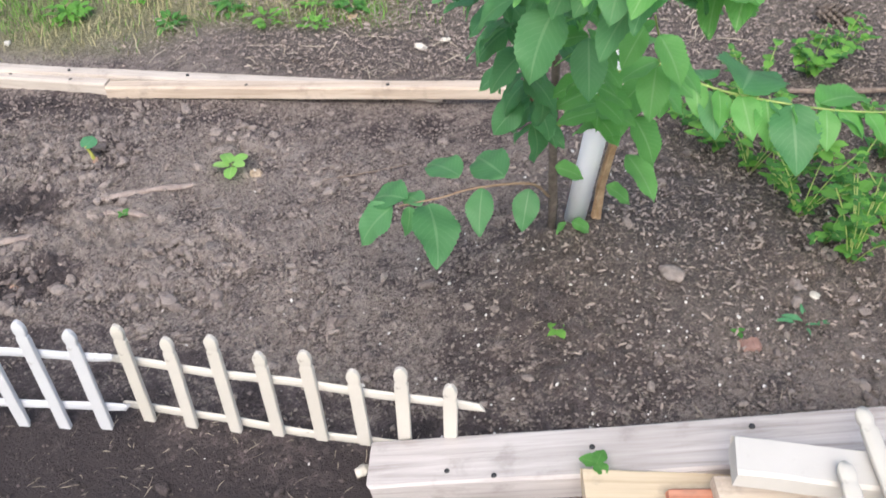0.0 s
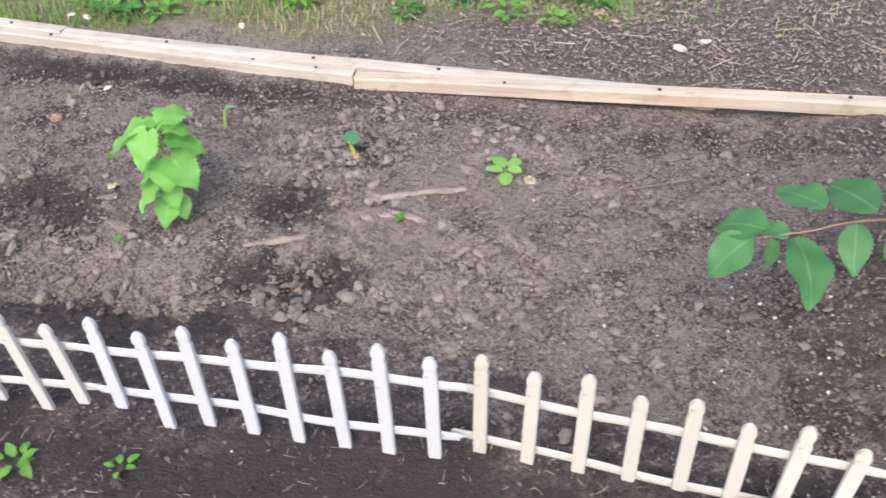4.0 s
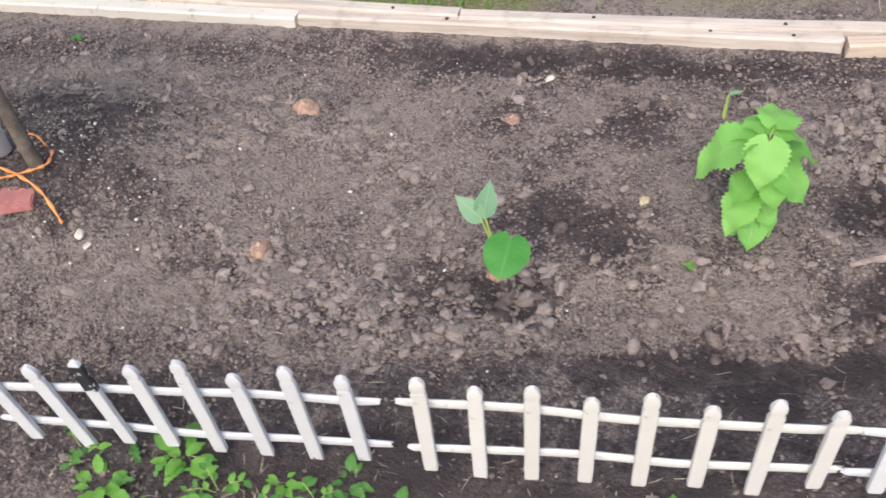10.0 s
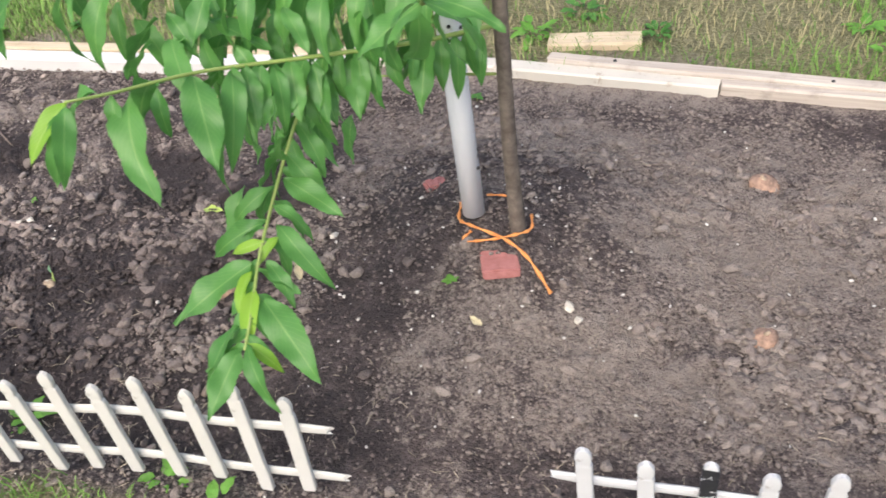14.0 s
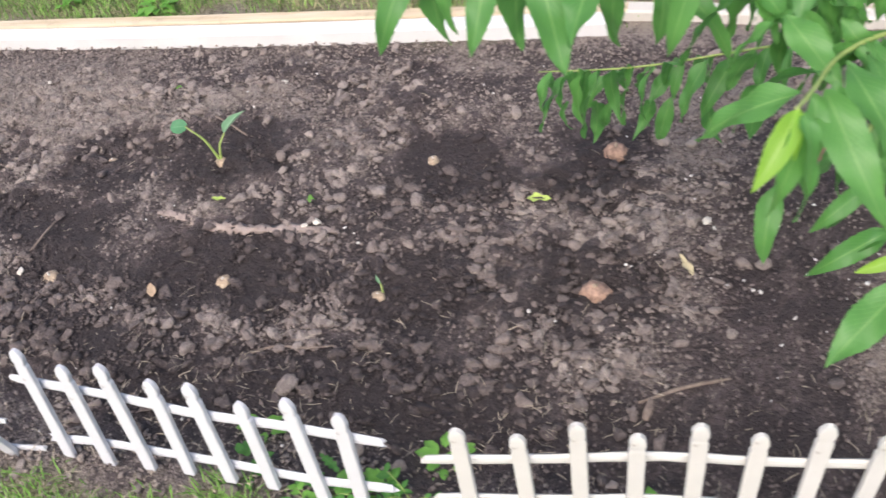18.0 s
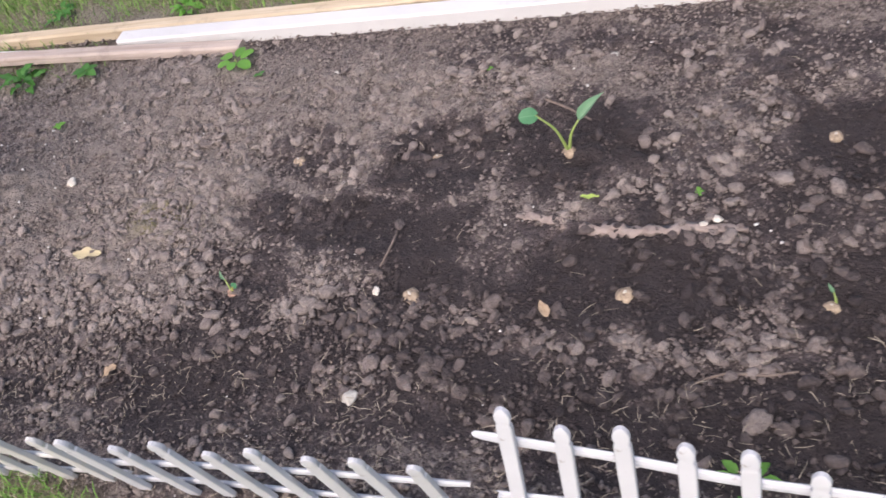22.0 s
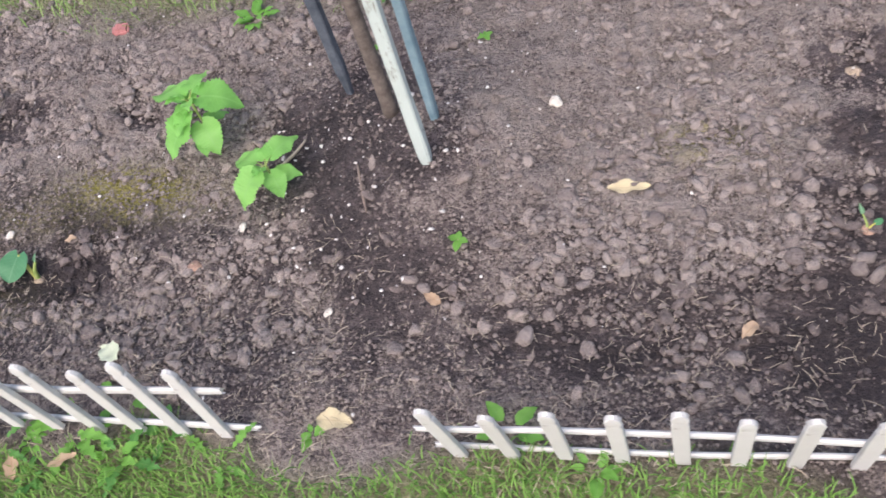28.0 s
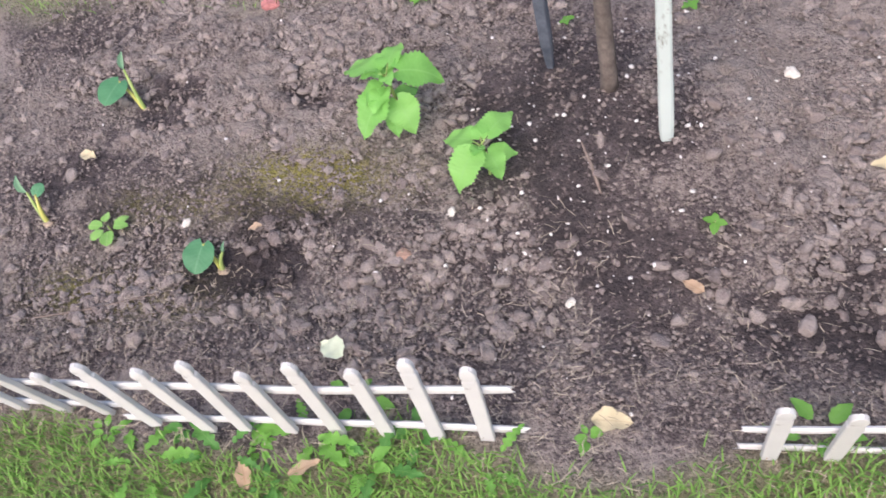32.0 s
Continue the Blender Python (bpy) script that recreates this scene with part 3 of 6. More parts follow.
def fence_panel(index, middle, yaw, lean, slope, rails, pickets):
    """A panel of two rails (top and bottom height at both ends) and eight pickets (foot along, foot height, tip along, tip height), in millimetres."""
    rnd = random.Random(index)
    m = CREAM_PAINT if index == 0 else WHITE_PAINT if index in (1, 3, 5, 6) else WARM_PAINT
    label = "cream weathered wooden picket fence panel in bare soil" if index == 0 else "white painted wooden picket fence panel along the bed"
    if index == 3:
        label = "white picket fence panel with one black-smeared picket"
    if lean < -6:
        label = "white picket fence panel leaning out over the grass"
    fence = empty("fence_panel", Matrix.Translation(middle) @ pose(0, 0, 0, 0, 0, yaw) @ pose(0, 0, 0, 0, -slope, 0) @ pose(0, 0, 0, -lean, 0, 0), label, "fence", "picket fence panels")
    for i, (s0, h0, s1, h1) in enumerate(pickets):
        long = math.hypot(s1 - s0, h1 - h0) / 1000
        data = mesh_of(picket_mesh(long, 10 * index + i), "picket", m)
        smear = index == 3 and i == 2
        if smear:
            data.materials.append(SMEAR)
            for p in data.polygons:
                c = p.center
                if long - 0.09 < c.z < long - 0.012:
                    p.material_index = 1
        share("picket", data, fence, pose(s0 / 1000, 0, h0 / 1000, rnd.uniform(-0.8, 0.8), math.degrees(math.atan2(s1 - s0, h1 - h0)), rnd.uniform(-3, 3)), "picket smeared with black paint" if smear else "")
    for a, b in (rails[:2], rails[2:]):
        flip = rnd.choice((0, 180))
        tip = math.degrees(math.atan2(a - b, 700))
        share("rail", RAILS[(m.name, rnd.randrange(6))], fence, pose(rnd.uniform(-0.004, 0.004), 0.0125, (a + b) / 2000, 0, tip, 0) @ pose(0, 0, 0, 0, 0, flip) @ Matrix.Diagonal(((0.685 if index in (2, 3) else 0.7) / 0.675, 1, 1, 1)))
    return fence


fence_panel(0, (-0.4451, 0.9734, -0.0265), -3.27, -0.94, -0.98, (166, 184, 26, 43),
            [(-302, -18, -300, 280), (-214, -19, -212, 262), (-122, 18, -125, 285), (-35, 29, -40, 262), (51, 36, 43, 281), (135, 44, 127, 253), (211, 0, 211, 272), (296, 0, 296, 250)])
fence_panel(1, (-1.1210, 0.9466, -0.0194), 3.16, 0.95, 0.90, (183, 190, 66, 49),
            [(-305, 36, -304, 274), (-220, -10, -216, 255), (-133, 14, -129, 278), (-47, 5, -43, 260), (40, -3, 45, 284), (129, -9, 130, 260), (212, -41, 216, 288), (298, -1, 301, 266)])
fence_panel(2, (-1.8262, 0.9124, -0.0265), 4.25, -2.43, -1.14, (195, 186, 50, 70),
            [(-303, 5, -301, 291), (-220, -40, -217, 264), (-133, -4, -131, 284), (-45, 0, -44, 259), (43, -1, 41, 278), (132, 8, 129, 253), (225, -18, 217, 277), (312, 30, 305, 261)])
fence_panel(3, (-2.5466, 0.8683, -0.0127), 6.17, -2.91, -1.18, (184, 167, 67, 18),
            [(-291, 29, -299, 276), (-201, 2, -211, 261), (-121, 23, -124, 281), (-42, 17, -42, 264), (41, 3, 42, 284), (124, -5, 126, 258), (211, -39, 212, 281), (297, -15, 297, 256)])
fence_panel(4, (-3.5980, 0.7647, 0.0142), 8.97, -0.44, -0.34, (176, 169, 60, 34),
            [(-294, 20, -294, 269), (-203, 5, -208, 255), (-122, 22, -123, 282), (-43, 21, -40, 263), (42, 19, 43, 288), (120, 23, 124, 261), (201, -4, 208, 281), (281, 4, 290, 253)])
fence_panel(5, (-4.3566, 0.7022, 0.0210), -2.75, 6.21, 0.59, (181, 196, 26, 80),
            [(-309, -12, -292, 283), (-220, -40, -208, 263), (-126, 11, -124, 283), (-40, 23, -41, 260), (44, 26, 40, 276), (128, 33, 124, 252), (221, 26, 208, 277), (293, 0, 293, 264)])
fence_panel(6, (-5.0729, 0.6799, 0.0054), 4.88, -9.90, -0.63, (130, 150, 26, 15),
            [(-300, 12, -302, 279), (-202, -1, -215, 257), (-125, 11, -125, 282), (-42, 8, -40, 259), (40, 6, 45, 285), (122, 3, 129, 260), (210, -7, 213, 280), (291, 0, 296, 257)])
fence_panel(7, (-5.7734, 0.6325, 0.0008), 5.62, -11.35, -0.65, (138, 122, 8, 18),
            [(-307, 0, -310, 280), (-218, 9, -221, 262), (-131, 16, -131, 284), (-41, 5, -43, 261), (52, 4, 46, 284), (135, 0, 135, 255), (217, 0, 217, 274), (307, 0, 307, 257)])
fence_panel(8, (-6.7972, 0.5467, 0.0391), 5.95, -4.20, -1.32, (168, 163, 35, 6),
            [(-287, 35, -305, 277), (-196, 7, -215, 257), (-127, 17, -128, 281), (-45, 11, -42, 257), (38, 0, 43, 285), (123, -5, 130, 260), (205, -22, 216, 287), (288, -22, 300, 261)])
fence_panel(9, (-7.5230, 0.5242, 0.0300), 4.27, -10.64, -2.28, (168, 165, 35, 30),
            [(-302, 0, -302, 285), (-216, 0, -216, 255), (-130, 0, -130, 285), (-43, 0, -43, 255), (43, 0, 43, 285), (125, 7, 127, 255), (217, 1, 217, 285), (303, 0, 304, 254)])


# ---- planks ----
def plank(name, a, b, width, height, material, label, z=None, bow=0.0, seed=0, group="", ragged=0.004, sink=0.006, nails=()):
    """A sawn plank from a to b along its near lower edge, with worn arrises."""
    rnd = random.Random(seed)
    length = math.hypot(b[0] - a[0], b[1] - a[1])
    turn = math.atan2(b[1] - a[1], b[0] - a[0])
    za, zb = (gz(*a), gz(*b)) if z is None else (z, z) if not isinstance(z, tuple) else z
    n = max(6, int(length / 0.08))
    prof = [(0.004, 0), (width - 0.004, 0), (width, 0.004), (width, height - 0.005), (width - 0.005, height), (0.005, height), (0, height - 0.005), (0, 0.004)]
    bm = bmesh.new()
    rings = []
    for i in range(n + 1):
        s = i / n
        off = bow * math.sin(math.pi * s) + 0.0015 * math.sin(9 * s + seed)
        ring = []
        for py, pz in prof:
            dx = rnd.uniform(-ragged, ragged) if i in (0, n) else 0
            ring.append(bm.verts.new((s * length + dx, py + off + rnd.uniform(-0.0006, 0.0006), pz + 0.001 * math.sin(5 * s + seed) + rnd.uniform(-0.0005, 0.0005))))
        rings.append(ring)
    k = len(prof)
    for p, q in zip(rings, rings[1:]):
        for j in range(k):
            bm.faces.new((p[j], p[(j + 1) % k], q[(j + 1) % k], q[j]))
    bm.faces.new(rings[0][::-1])
    bm.faces.new(rings[-1])
    bmesh.ops.recalc_face_normals(bm, faces=bm.faces)
    me = bpy.data.meshes.new(name)
    bm.to_mesh(me)
    bm.free()
    me.materials.append(material)
    ob = new(name, me)
    pitch = -math.atan2(zb - za, length)
    ob.matrix_world = Matrix.Translation((a[0], a[1], za - sink)) @ Matrix.Rotation(turn, 4, "Z") @ Matrix.Rotation(pitch, 4, "Y")
    for s, w in nails:
        head = bmesh.new()
        bmesh.ops.create_cone(head, cap_ends=True, segments=9, radius1=0.0055, radius2=0.0045, depth=0.003)
        nail = part("nail", head, SPOT_BLACK, ob)
        nail.matrix_basis = Matrix.Translation((s * length, w * width + bow * math.sin(math.pi * s), height + 0.001))
    return tagged(ob, label, "plank", group)


EDGING = "planks edging the bed"
plank("plank", (-1.34, 2.118), (0.20, 2.16), 0.044, 0.04, TAN_LUMBER, "tan sawn plank edging the far side of the bed", seed=1, group=EDGING, bow=0.004, sink=0.004, nails=[(0.28, 0.3), (0.55, 0.4), (0.86, 0.6)])
plank("plank", (-2.31, 2.187), (-0.342, 2.184), 0.044, 0.045, LUMBER, "pale sawn plank laid behind the edging planks", seed=2, group=EDGING, bow=-0.012, nails=[(0.18, 0.5), (0.42, 0.4), (0.61, 0.5), (0.96, 0.6)])
plank("plank", (-3.245, 2.244), (-2.315, 2.196), 0.044, 0.045, LUMBER, "pale sawn plank end beside the grass", seed=3, group=EDGING, nails=[(0.2, 0.5), (0.8, 0.4)])
plank("plank", (-2.77, 2.188), (-1.352, 2.136), 0.043, 0.04, LUMBER, "pale sawn plank edging the bed with nail holes", seed=4, group=EDGING, bow=-0.004, nails=[(0.3, 0.5), (0.78, 0.5), (0.92, 0.4)])
plank("plank", (-3.93, 2.222), (-2.775, 2.176), 0.053, 0.038, OLD_WHITE, "old whitewashed plank with flaking paint", seed=5, group=EDGING, bow=0.003)
plank("plank", (-6.26, 2.012), (-3.835, 2.155), 0.058, 0.05, BOARD_WHITE, "bright white painted board edging the bed", seed=6, group=EDGING, bow=-0.012)
plank("plank", (-6.90, 2.04), (-3.80, 2.22), 0.045, 0.04, YELLOW_WOOD, "tan plank lying behind the white board", seed=7, group=EDGING, bow=0.0)
plank("plank", (-7.6, 1.878), (-5.80, 1.974), 0.043, 0.03, PINK_WOOD, "pinkish worn plank half sunk by the grass", seed=8, group=EDGING, bow=0.01)
plank("plank", (-7.3, 1.955), (-6.5, 2.000), 0.02, 0.025, BOARD_WHITE, "thin white lath beside the planks", seed=9)
plank("plank", (-3.268, 2.332), (-3.005, 2.366), 0.072, 0.03, YELLOW_WOOD, "short offcut of yellow wood lying in the grass", seed=10)


# ---- leaves ----
def leaf_data(name, material, length, width, shape="ovate", fold=0.25, droop=0.5, wave=0.0, teeth=0, seed=0, n=12):
    """One leaf along +y from its base, its upper side up."""
    rnd = random.Random(seed)
    verts, uv, faces = [], [], []
    cy = cz = ang = 0.0
    across = (-1.0, -0.55, 0.0, 0.55, 1.0)
    twist = rnd.uniform(-0.25, 0.25) if shape != "lance" else rnd.uniform(-0.9, 0.9)
    for i in range(n + 1):
        t = i / n
        if shape == "lance":
            w = (0.08 + 0.92 * math.sin(math.pi / 2 * min(1, t / 0.3)) ** 0.9) * (1 - max(0.0, (t - 0.45) / 0.55) ** 1.7)
        elif shape == "heart":
            w = t ** 0.5 * (1 - t) ** 1.2 / 0.352 if t > 0 else 0.18
        elif shape == "shield":
            w = t ** 0.45 * (1 - t) ** 0.62 / 0.483 if t > 0 else 0.25
        elif shape == "lobed":
            w = math.sin(math.pi * (0.06 + 0.9 * t) ** 0.9) * (0.45 + 0.55 * abs(math.sin(5 * math.pi * t)))
        elif shape == "round":
            w = math.sqrt(max(0.0, 1 - (2 * t - 1) ** 2)) + (0.1 if i == 0 else 0)
        else:
            w = math.sin(math.pi * t ** 0.75) ** 0.85 if t > 0 else 0.06
        w = max(w, 0.02) * width / 2
        if teeth and 0 < i < n:
            w *= 1 + (0.025 if shape == "lance" else 0.045 if n == 28 else 0.075 if n > 20 else 0.06) * (1 if i % 2 else -1)
        back = -0.16 * length * (1 - t) ** 3 if shape in ("heart", "shield") else 0.0
        for u in across:
            ruffle = wave * width * math.sin(t * 13 + u * 2 + seed) * abs(u)
            tilt = twist * t
            px, pz = u * w, fold * abs(u) * w + ruffle
            verts.append((px * math.cos(tilt), cy * 1.0 + back * abs(u) ** 1.5, cz + pz + px * math.sin(tilt)))
            uv.append((0.5 + 0.5 * u, t))
        ang = droop * (t - 0.15)
        cy += length / n * math.cos(ang)
        cz -= length / n * math.sin(ang)
    for i in range(n):
        for j in range(4):
            a = i * 5 + j
            faces.append((a, a + 1, a + 6, a + 5))
    me = bpy.data.meshes.new(name)
    me.from_pydata(verts, [], faces)
    layer = me.uv_layers.new(name="UVMap")
    layer.data.foreach_set("uv", np.array([uv[l.vertex_index] for l in me.loops]).ravel())
    me.materials.append(material)
    me.shade_smooth()
    return me


def aim(base, way, up=(0, 0, 1), size=1.0, roll=0.0):
    """A pose whose y runs along way and whose z is near up."""
    y = Vector(way).normalized()
    z = Vector(up) - Vector(up).dot(y) * y
    if z.length < 1e-4:
        z = Vector((1, 0, 0)) - y.x * y
    z.normalize()
    z = Matrix.Rotation(roll, 3, y) @ z
    x = y.cross(z)
    m = Matrix((x, y, z)).transposed().to_4x4()
    return Matrix.Translation(base) @ m @ Matrix.Diagonal((size, size, size, 1))


def tube(points, radii, k=8, bumpy=0.0, seed=0, close=True):
    """A bmesh tube through points, with a radius at each."""
    rnd = random.Random(seed)
    bm = bmesh.new()
    rings = []
    pts = [Vector(p) for p in points]
    ref = Vector((0.31, 0.17, 0.93))
    for i, p in enumerate(pts):
        d = (pts[min(i + 1, len(pts) - 1)] - pts[max(i - 1, 0)]).normalized()
        a = d.cross(ref if abs(d.dot(ref)) < 0.9 else Vector((1, 0, 0))).normalized()
        b = d.cross(a)
        r = radii[i] if isinstance(radii, (list, tuple)) else radii
        rings.append([bm.verts.new(p + r * (1 + rnd.uniform(-bumpy, bumpy)) * (math.cos(q) * a + math.sin(q) * b)) for q in [2 * math.pi * j / k for j in range(k)]])
    for p, q in zip(rings, rings[1:]):
        for j in range(k):
            bm.faces.new((p[j], p[(j + 1) % k], q[(j + 1) % k], q[j]))
    if close:
        bm.faces.new(rings[0][::-1])
        bm.faces.new(rings[-1])
    bmesh.ops.recalc_face_normals(bm, faces=bm.faces)
    return bm


def smooth_path(points, n=6):
    """Points of a soft curve through the given ones."""
    pts = [Vector(p) for p in points]
    pts = [2 * pts[0] - pts[1]] + pts + [2 * pts[-1] - pts[-2]]
    out = []
    for a, b, c, d in zip(pts, pts[1:], pts[2:], pts[3:]):
        for i in range(n):
            t = i / n
            out.append(0.5 * ((2 * b) + (c - a) * t + (2 * a - 5 * b + 4 * c - d) * t * t + (3 * b - a - 3 * c + d) * t ** 3))
    return out + [pts[-2]]


PEACH_LEAF = leaf_material("peach_leaf", (0.04, 0.155, 0.034), (0.115, 0.3, 0.072), 0.38, (0.19, 0.36, 0.11), 0.3, 14)
PEACH_YOUNG = leaf_material("young_peach_leaf", (0.16, 0.36, 0.035), (0.3, 0.52, 0.06), 0.4, (0.4, 0.55, 0.15), 0.4, 12)
CHERRY_LEAF = leaf_material("sapling_leaf", (0.06, 0.2, 0.07), (0.12, 0.31, 0.12), 0.5, (0.2, 0.38, 0.18), 0.4, 11)
CHERRY_LIGHT = leaf_material("light_sapling_leaf", (0.085, 0.28, 0.06), (0.165, 0.41, 0.11), 0.5, (0.27, 0.46, 0.19), 0.4, 11)
PERILLA_LEAF = leaf_material("bright_green_leaf", (0.12, 0.36, 0.065), (0.27, 0.56, 0.14), 0.55, (0.24, 0.5, 0.14), 0.35, 8)
EAR_LEAF = leaf_material("blue_green_leaf", (0.05, 0.19, 0.085), (0.1, 0.28, 0.13), 0.5, (0.14, 0.32, 0.16), 0.25, 7)
EAR_PALE = leaf_material("pale_blue_green_leaf", (0.12, 0.26, 0.14), (0.2, 0.36, 0.21), 0.5, (0.26, 0.4, 0.27), 0.25, 7)
EAR_GREEN = leaf_material("deep_green_leaf", (0.04, 0.2, 0.03), (0.07, 0.28, 0.05), 0.5, (0.1, 0.3, 0.08), 0.25, 7)
SEEDLING_LEAF = leaf_material("light_seedling_leaf", (0.18, 0.42, 0.085), (0.3, 0.55, 0.15), 0.55, (0.36, 0.56, 0.2), 0.35, 8)
WEED_LEAF = leaf_material("weed_leaf", (0.1, 0.27, 0.04), (0.19, 0.42, 0.075), 0.55, (0.18, 0.36, 0.1), 0.35, 7)
DARK_WEED = leaf_material("dark_weed_leaf", (0.045, 0.16, 0.03), (0.1, 0.27, 0.055), 0.55, (0.14, 0.28, 0.08), 0.3, 7)
PALE_LEAF = leaf_material("pale_fallen_leaf", (0.55, 0.46, 0.27), (0.7, 0.62, 0.4), 0.7, (0.5, 0.4, 0.24), 0.2, 8)
LIME_LEAF = leaf_material("lime_fallen_leaf", (0.34, 0.52, 0.09), (0.5, 0.62, 0.16), 0.6, (0.5, 0.6, 0.25), 0.2, 8)
MINT_LEAF = leaf_material("pale_green_fallen_leaf", (0.5, 0.58, 0.38), (0.64, 0.7, 0.52), 0.65, (0.6, 0.66, 0.48), 0.2, 8)
TAN_LEAF = leaf_material("tan_dry_leaf", (0.33, 0.22, 0.14), (0.5, 0.38, 0.26), 0.75, (0.3, 0.18, 0.09), 0.15, 8)
BULB = plain_material("brown_tuber_skin", (0.15, 0.1, 0.08), (0.5, 0.32, 0.23), 70, 0.9, 1.0)
BULB_PALE = plain_material("pale_tuber_skin", (0.17, 0.125, 0.09), (0.58, 0.46, 0.33), 80, 0.9, 1.0)
WHITE_CHIP = plain_material("white_shell", (0.48, 0.44, 0.37), (0.68, 0.64, 0.56), 60, 0.8, 0.5)
ROOT = plain_material("pinkish_root_bark", (0.2, 0.155, 0.135), (0.38, 0.31, 0.272), 38, 0.95, 0.9)
PEBBLE = plain_material("grey_pebble", (0.17, 0.14, 0.125), (0.31, 0.265, 0.24), 40, 0.9, 0.8)
TWIG = plain_material("dry_twig", (0.12, 0.09, 0.075), (0.25, 0.195, 0.16), 60, 0.9, 0.6)
YELLOW_STEM = plain_material("yellow_green_stem", (0.34, 0.36, 0.07), (0.5, 0.46, 0.13), 40, 0.6, 0.3)
MOSS = plain_material("yellow_moss", (0.16, 0.17, 0.03), (0.32, 0.3, 0.08), 200, 0.95, 1.0)


# ---- young peach tree with its pipe ----
def limb(name, points, r0, r1, material, parent, n=5, k=7, seed=0):
    path = smooth_path(points, n)
    m = len(path) - 1
    return part(name, tube(path, [r0 + (r1 - r0) * i / m for i in range(m + 1)], k, 0.06, seed), material, parent)


def leaves_from(rows, data, parent, rnd, width_of=None, base_len=0.12):
    for bx, by, bz, tx, ty, tz in rows:
        way = Vector((tx - bx, ty - by, tz - bz))
        up = Vector((rnd.uniform(-0.35, 0.35), rnd.uniform(-0.5, 0.1), 1))
        share("leaf", rnd.choice(data), parent, aim((bx, by, bz), way, up, max(0.35, way.length / base_len), rnd.uniform(-0.3, 0.3)))


def leaves_along(path, count, data, parent, rnd, hang=0.5, lo=0.15, size=(0.75, 1.05)):
    """Alternate leaves along a limb, drooping by hang."""
    path = [Vector(p) for p in path]
    for i in range(count):
        s = (lo + (1 - lo) * (i + rnd.random() * 0.6) / count) * (len(path) - 1)
        j = min(int(s), len(path) - 2)
        p = path[j].lerp(path[j + 1], s - j)
        d = (path[j + 1] - path[j]).normalized()
        side = d.cross(Vector((0, 0, 1))).normalized() * (1 if i % 2 else -1)
        way = d * rnd.uniform(0.2, 0.7) + side * rnd.uniform(0.5, 1.0) + Vector((0, 0, -hang * rnd.uniform(0.5, 1.4)))
        share("leaf", rnd.choice(data), parent, aim(p, way, (rnd.uniform(-0.3, 0.3), rnd.uniform(-0.3, 0.3), 1), rnd.uniform(*size), rnd.uniform(-0.3, 0.3)))


HANGING = [(-3.359, 1.05, 0.512, -3.249, 1.021, 0.477), (-3.354, 0.993, 0.505, -3.263, 0.978, 0.47), (-3.325, 0.956, 0.499, -3.212, 0.875, 0.464), (-3.347, 0.948, 0.498, -3.436, 0.941, 0.464),
           (-3.334, 0.879, 0.488, -3.422, 0.773, 0.453), (-3.313, 0.887, 0.489, -3.249, 0.847, 0.454), (-3.286, 0.821, 0.478, -3.167, 0.731, 0.443), (-3.301, 0.818, 0.478, -3.257, 0.779, 0.443),
           (-3.306, 0.775, 0.471, -3.334, 0.659, 0.436), (-3.286, 0.739, 0.464, -3.294, 0.643, 0.429), (-3.278, 0.749, 0.466, -3.215, 0.663, 0.43), (-3.37, 1.027, 0.51, -3.441, 0.97, 0.475), (-3.349, 0.958, 0.5, -3.446, 0.899, 0.465)]
HANGING_YOUNG = [(-3.333, 0.921, 0.494, -3.388, 0.895, 0.484), (-3.315, 0.933, 0.496, -3.331, 0.882, 0.486), (-3.327, 0.866, 0.486, -3.326, 0.791, 0.476), (-3.308, 0.834, 0.481, -3.28, 0.744, 0.471),
                 (-3.278, 0.749, 0.466, -3.222, 0.743, 0.43), (-3.493, 0.836, 0.779, -3.527, 0.753, 0.74), (-3.493, 0.834, 0.78, -3.501, 0.785, 0.74)]
UPPER = [(-3.488, 0.878, 0.767, -3.612, 0.894, 0.697), (-3.489, 0.826, 0.779, -3.464, 0.743, 0.709), (-3.485, 0.838, 0.774, -3.506, 0.747, 0.704), (-3.461, 0.913, 0.747, -3.397, 0.771, 0.677),
         (-3.447, 0.95, 0.733, -3.436, 0.914, 0.663), (-3.431, 1.011, 0.716, -3.35, 0.895, 0.646), (-3.402, 1.061, 0.696, -3.339, 0.925, 0.626), (-3.369, 1.122, 0.674, -3.312, 1.04, 0.604),
         (-3.329, 1.17, 0.652, -3.286, 1.102, 0.582), (-3.292, 1.225, 0.631, -3.261, 1.157, 0.561), (-3.451, 0.962, 0.733, -3.58, 1.027, 0.663), (-3.285, 0.973, 0.652, -3.347, 1.015, 0.582), (-3.474, 0.893, 0.757, -3.459, 0.851, 0.687)]
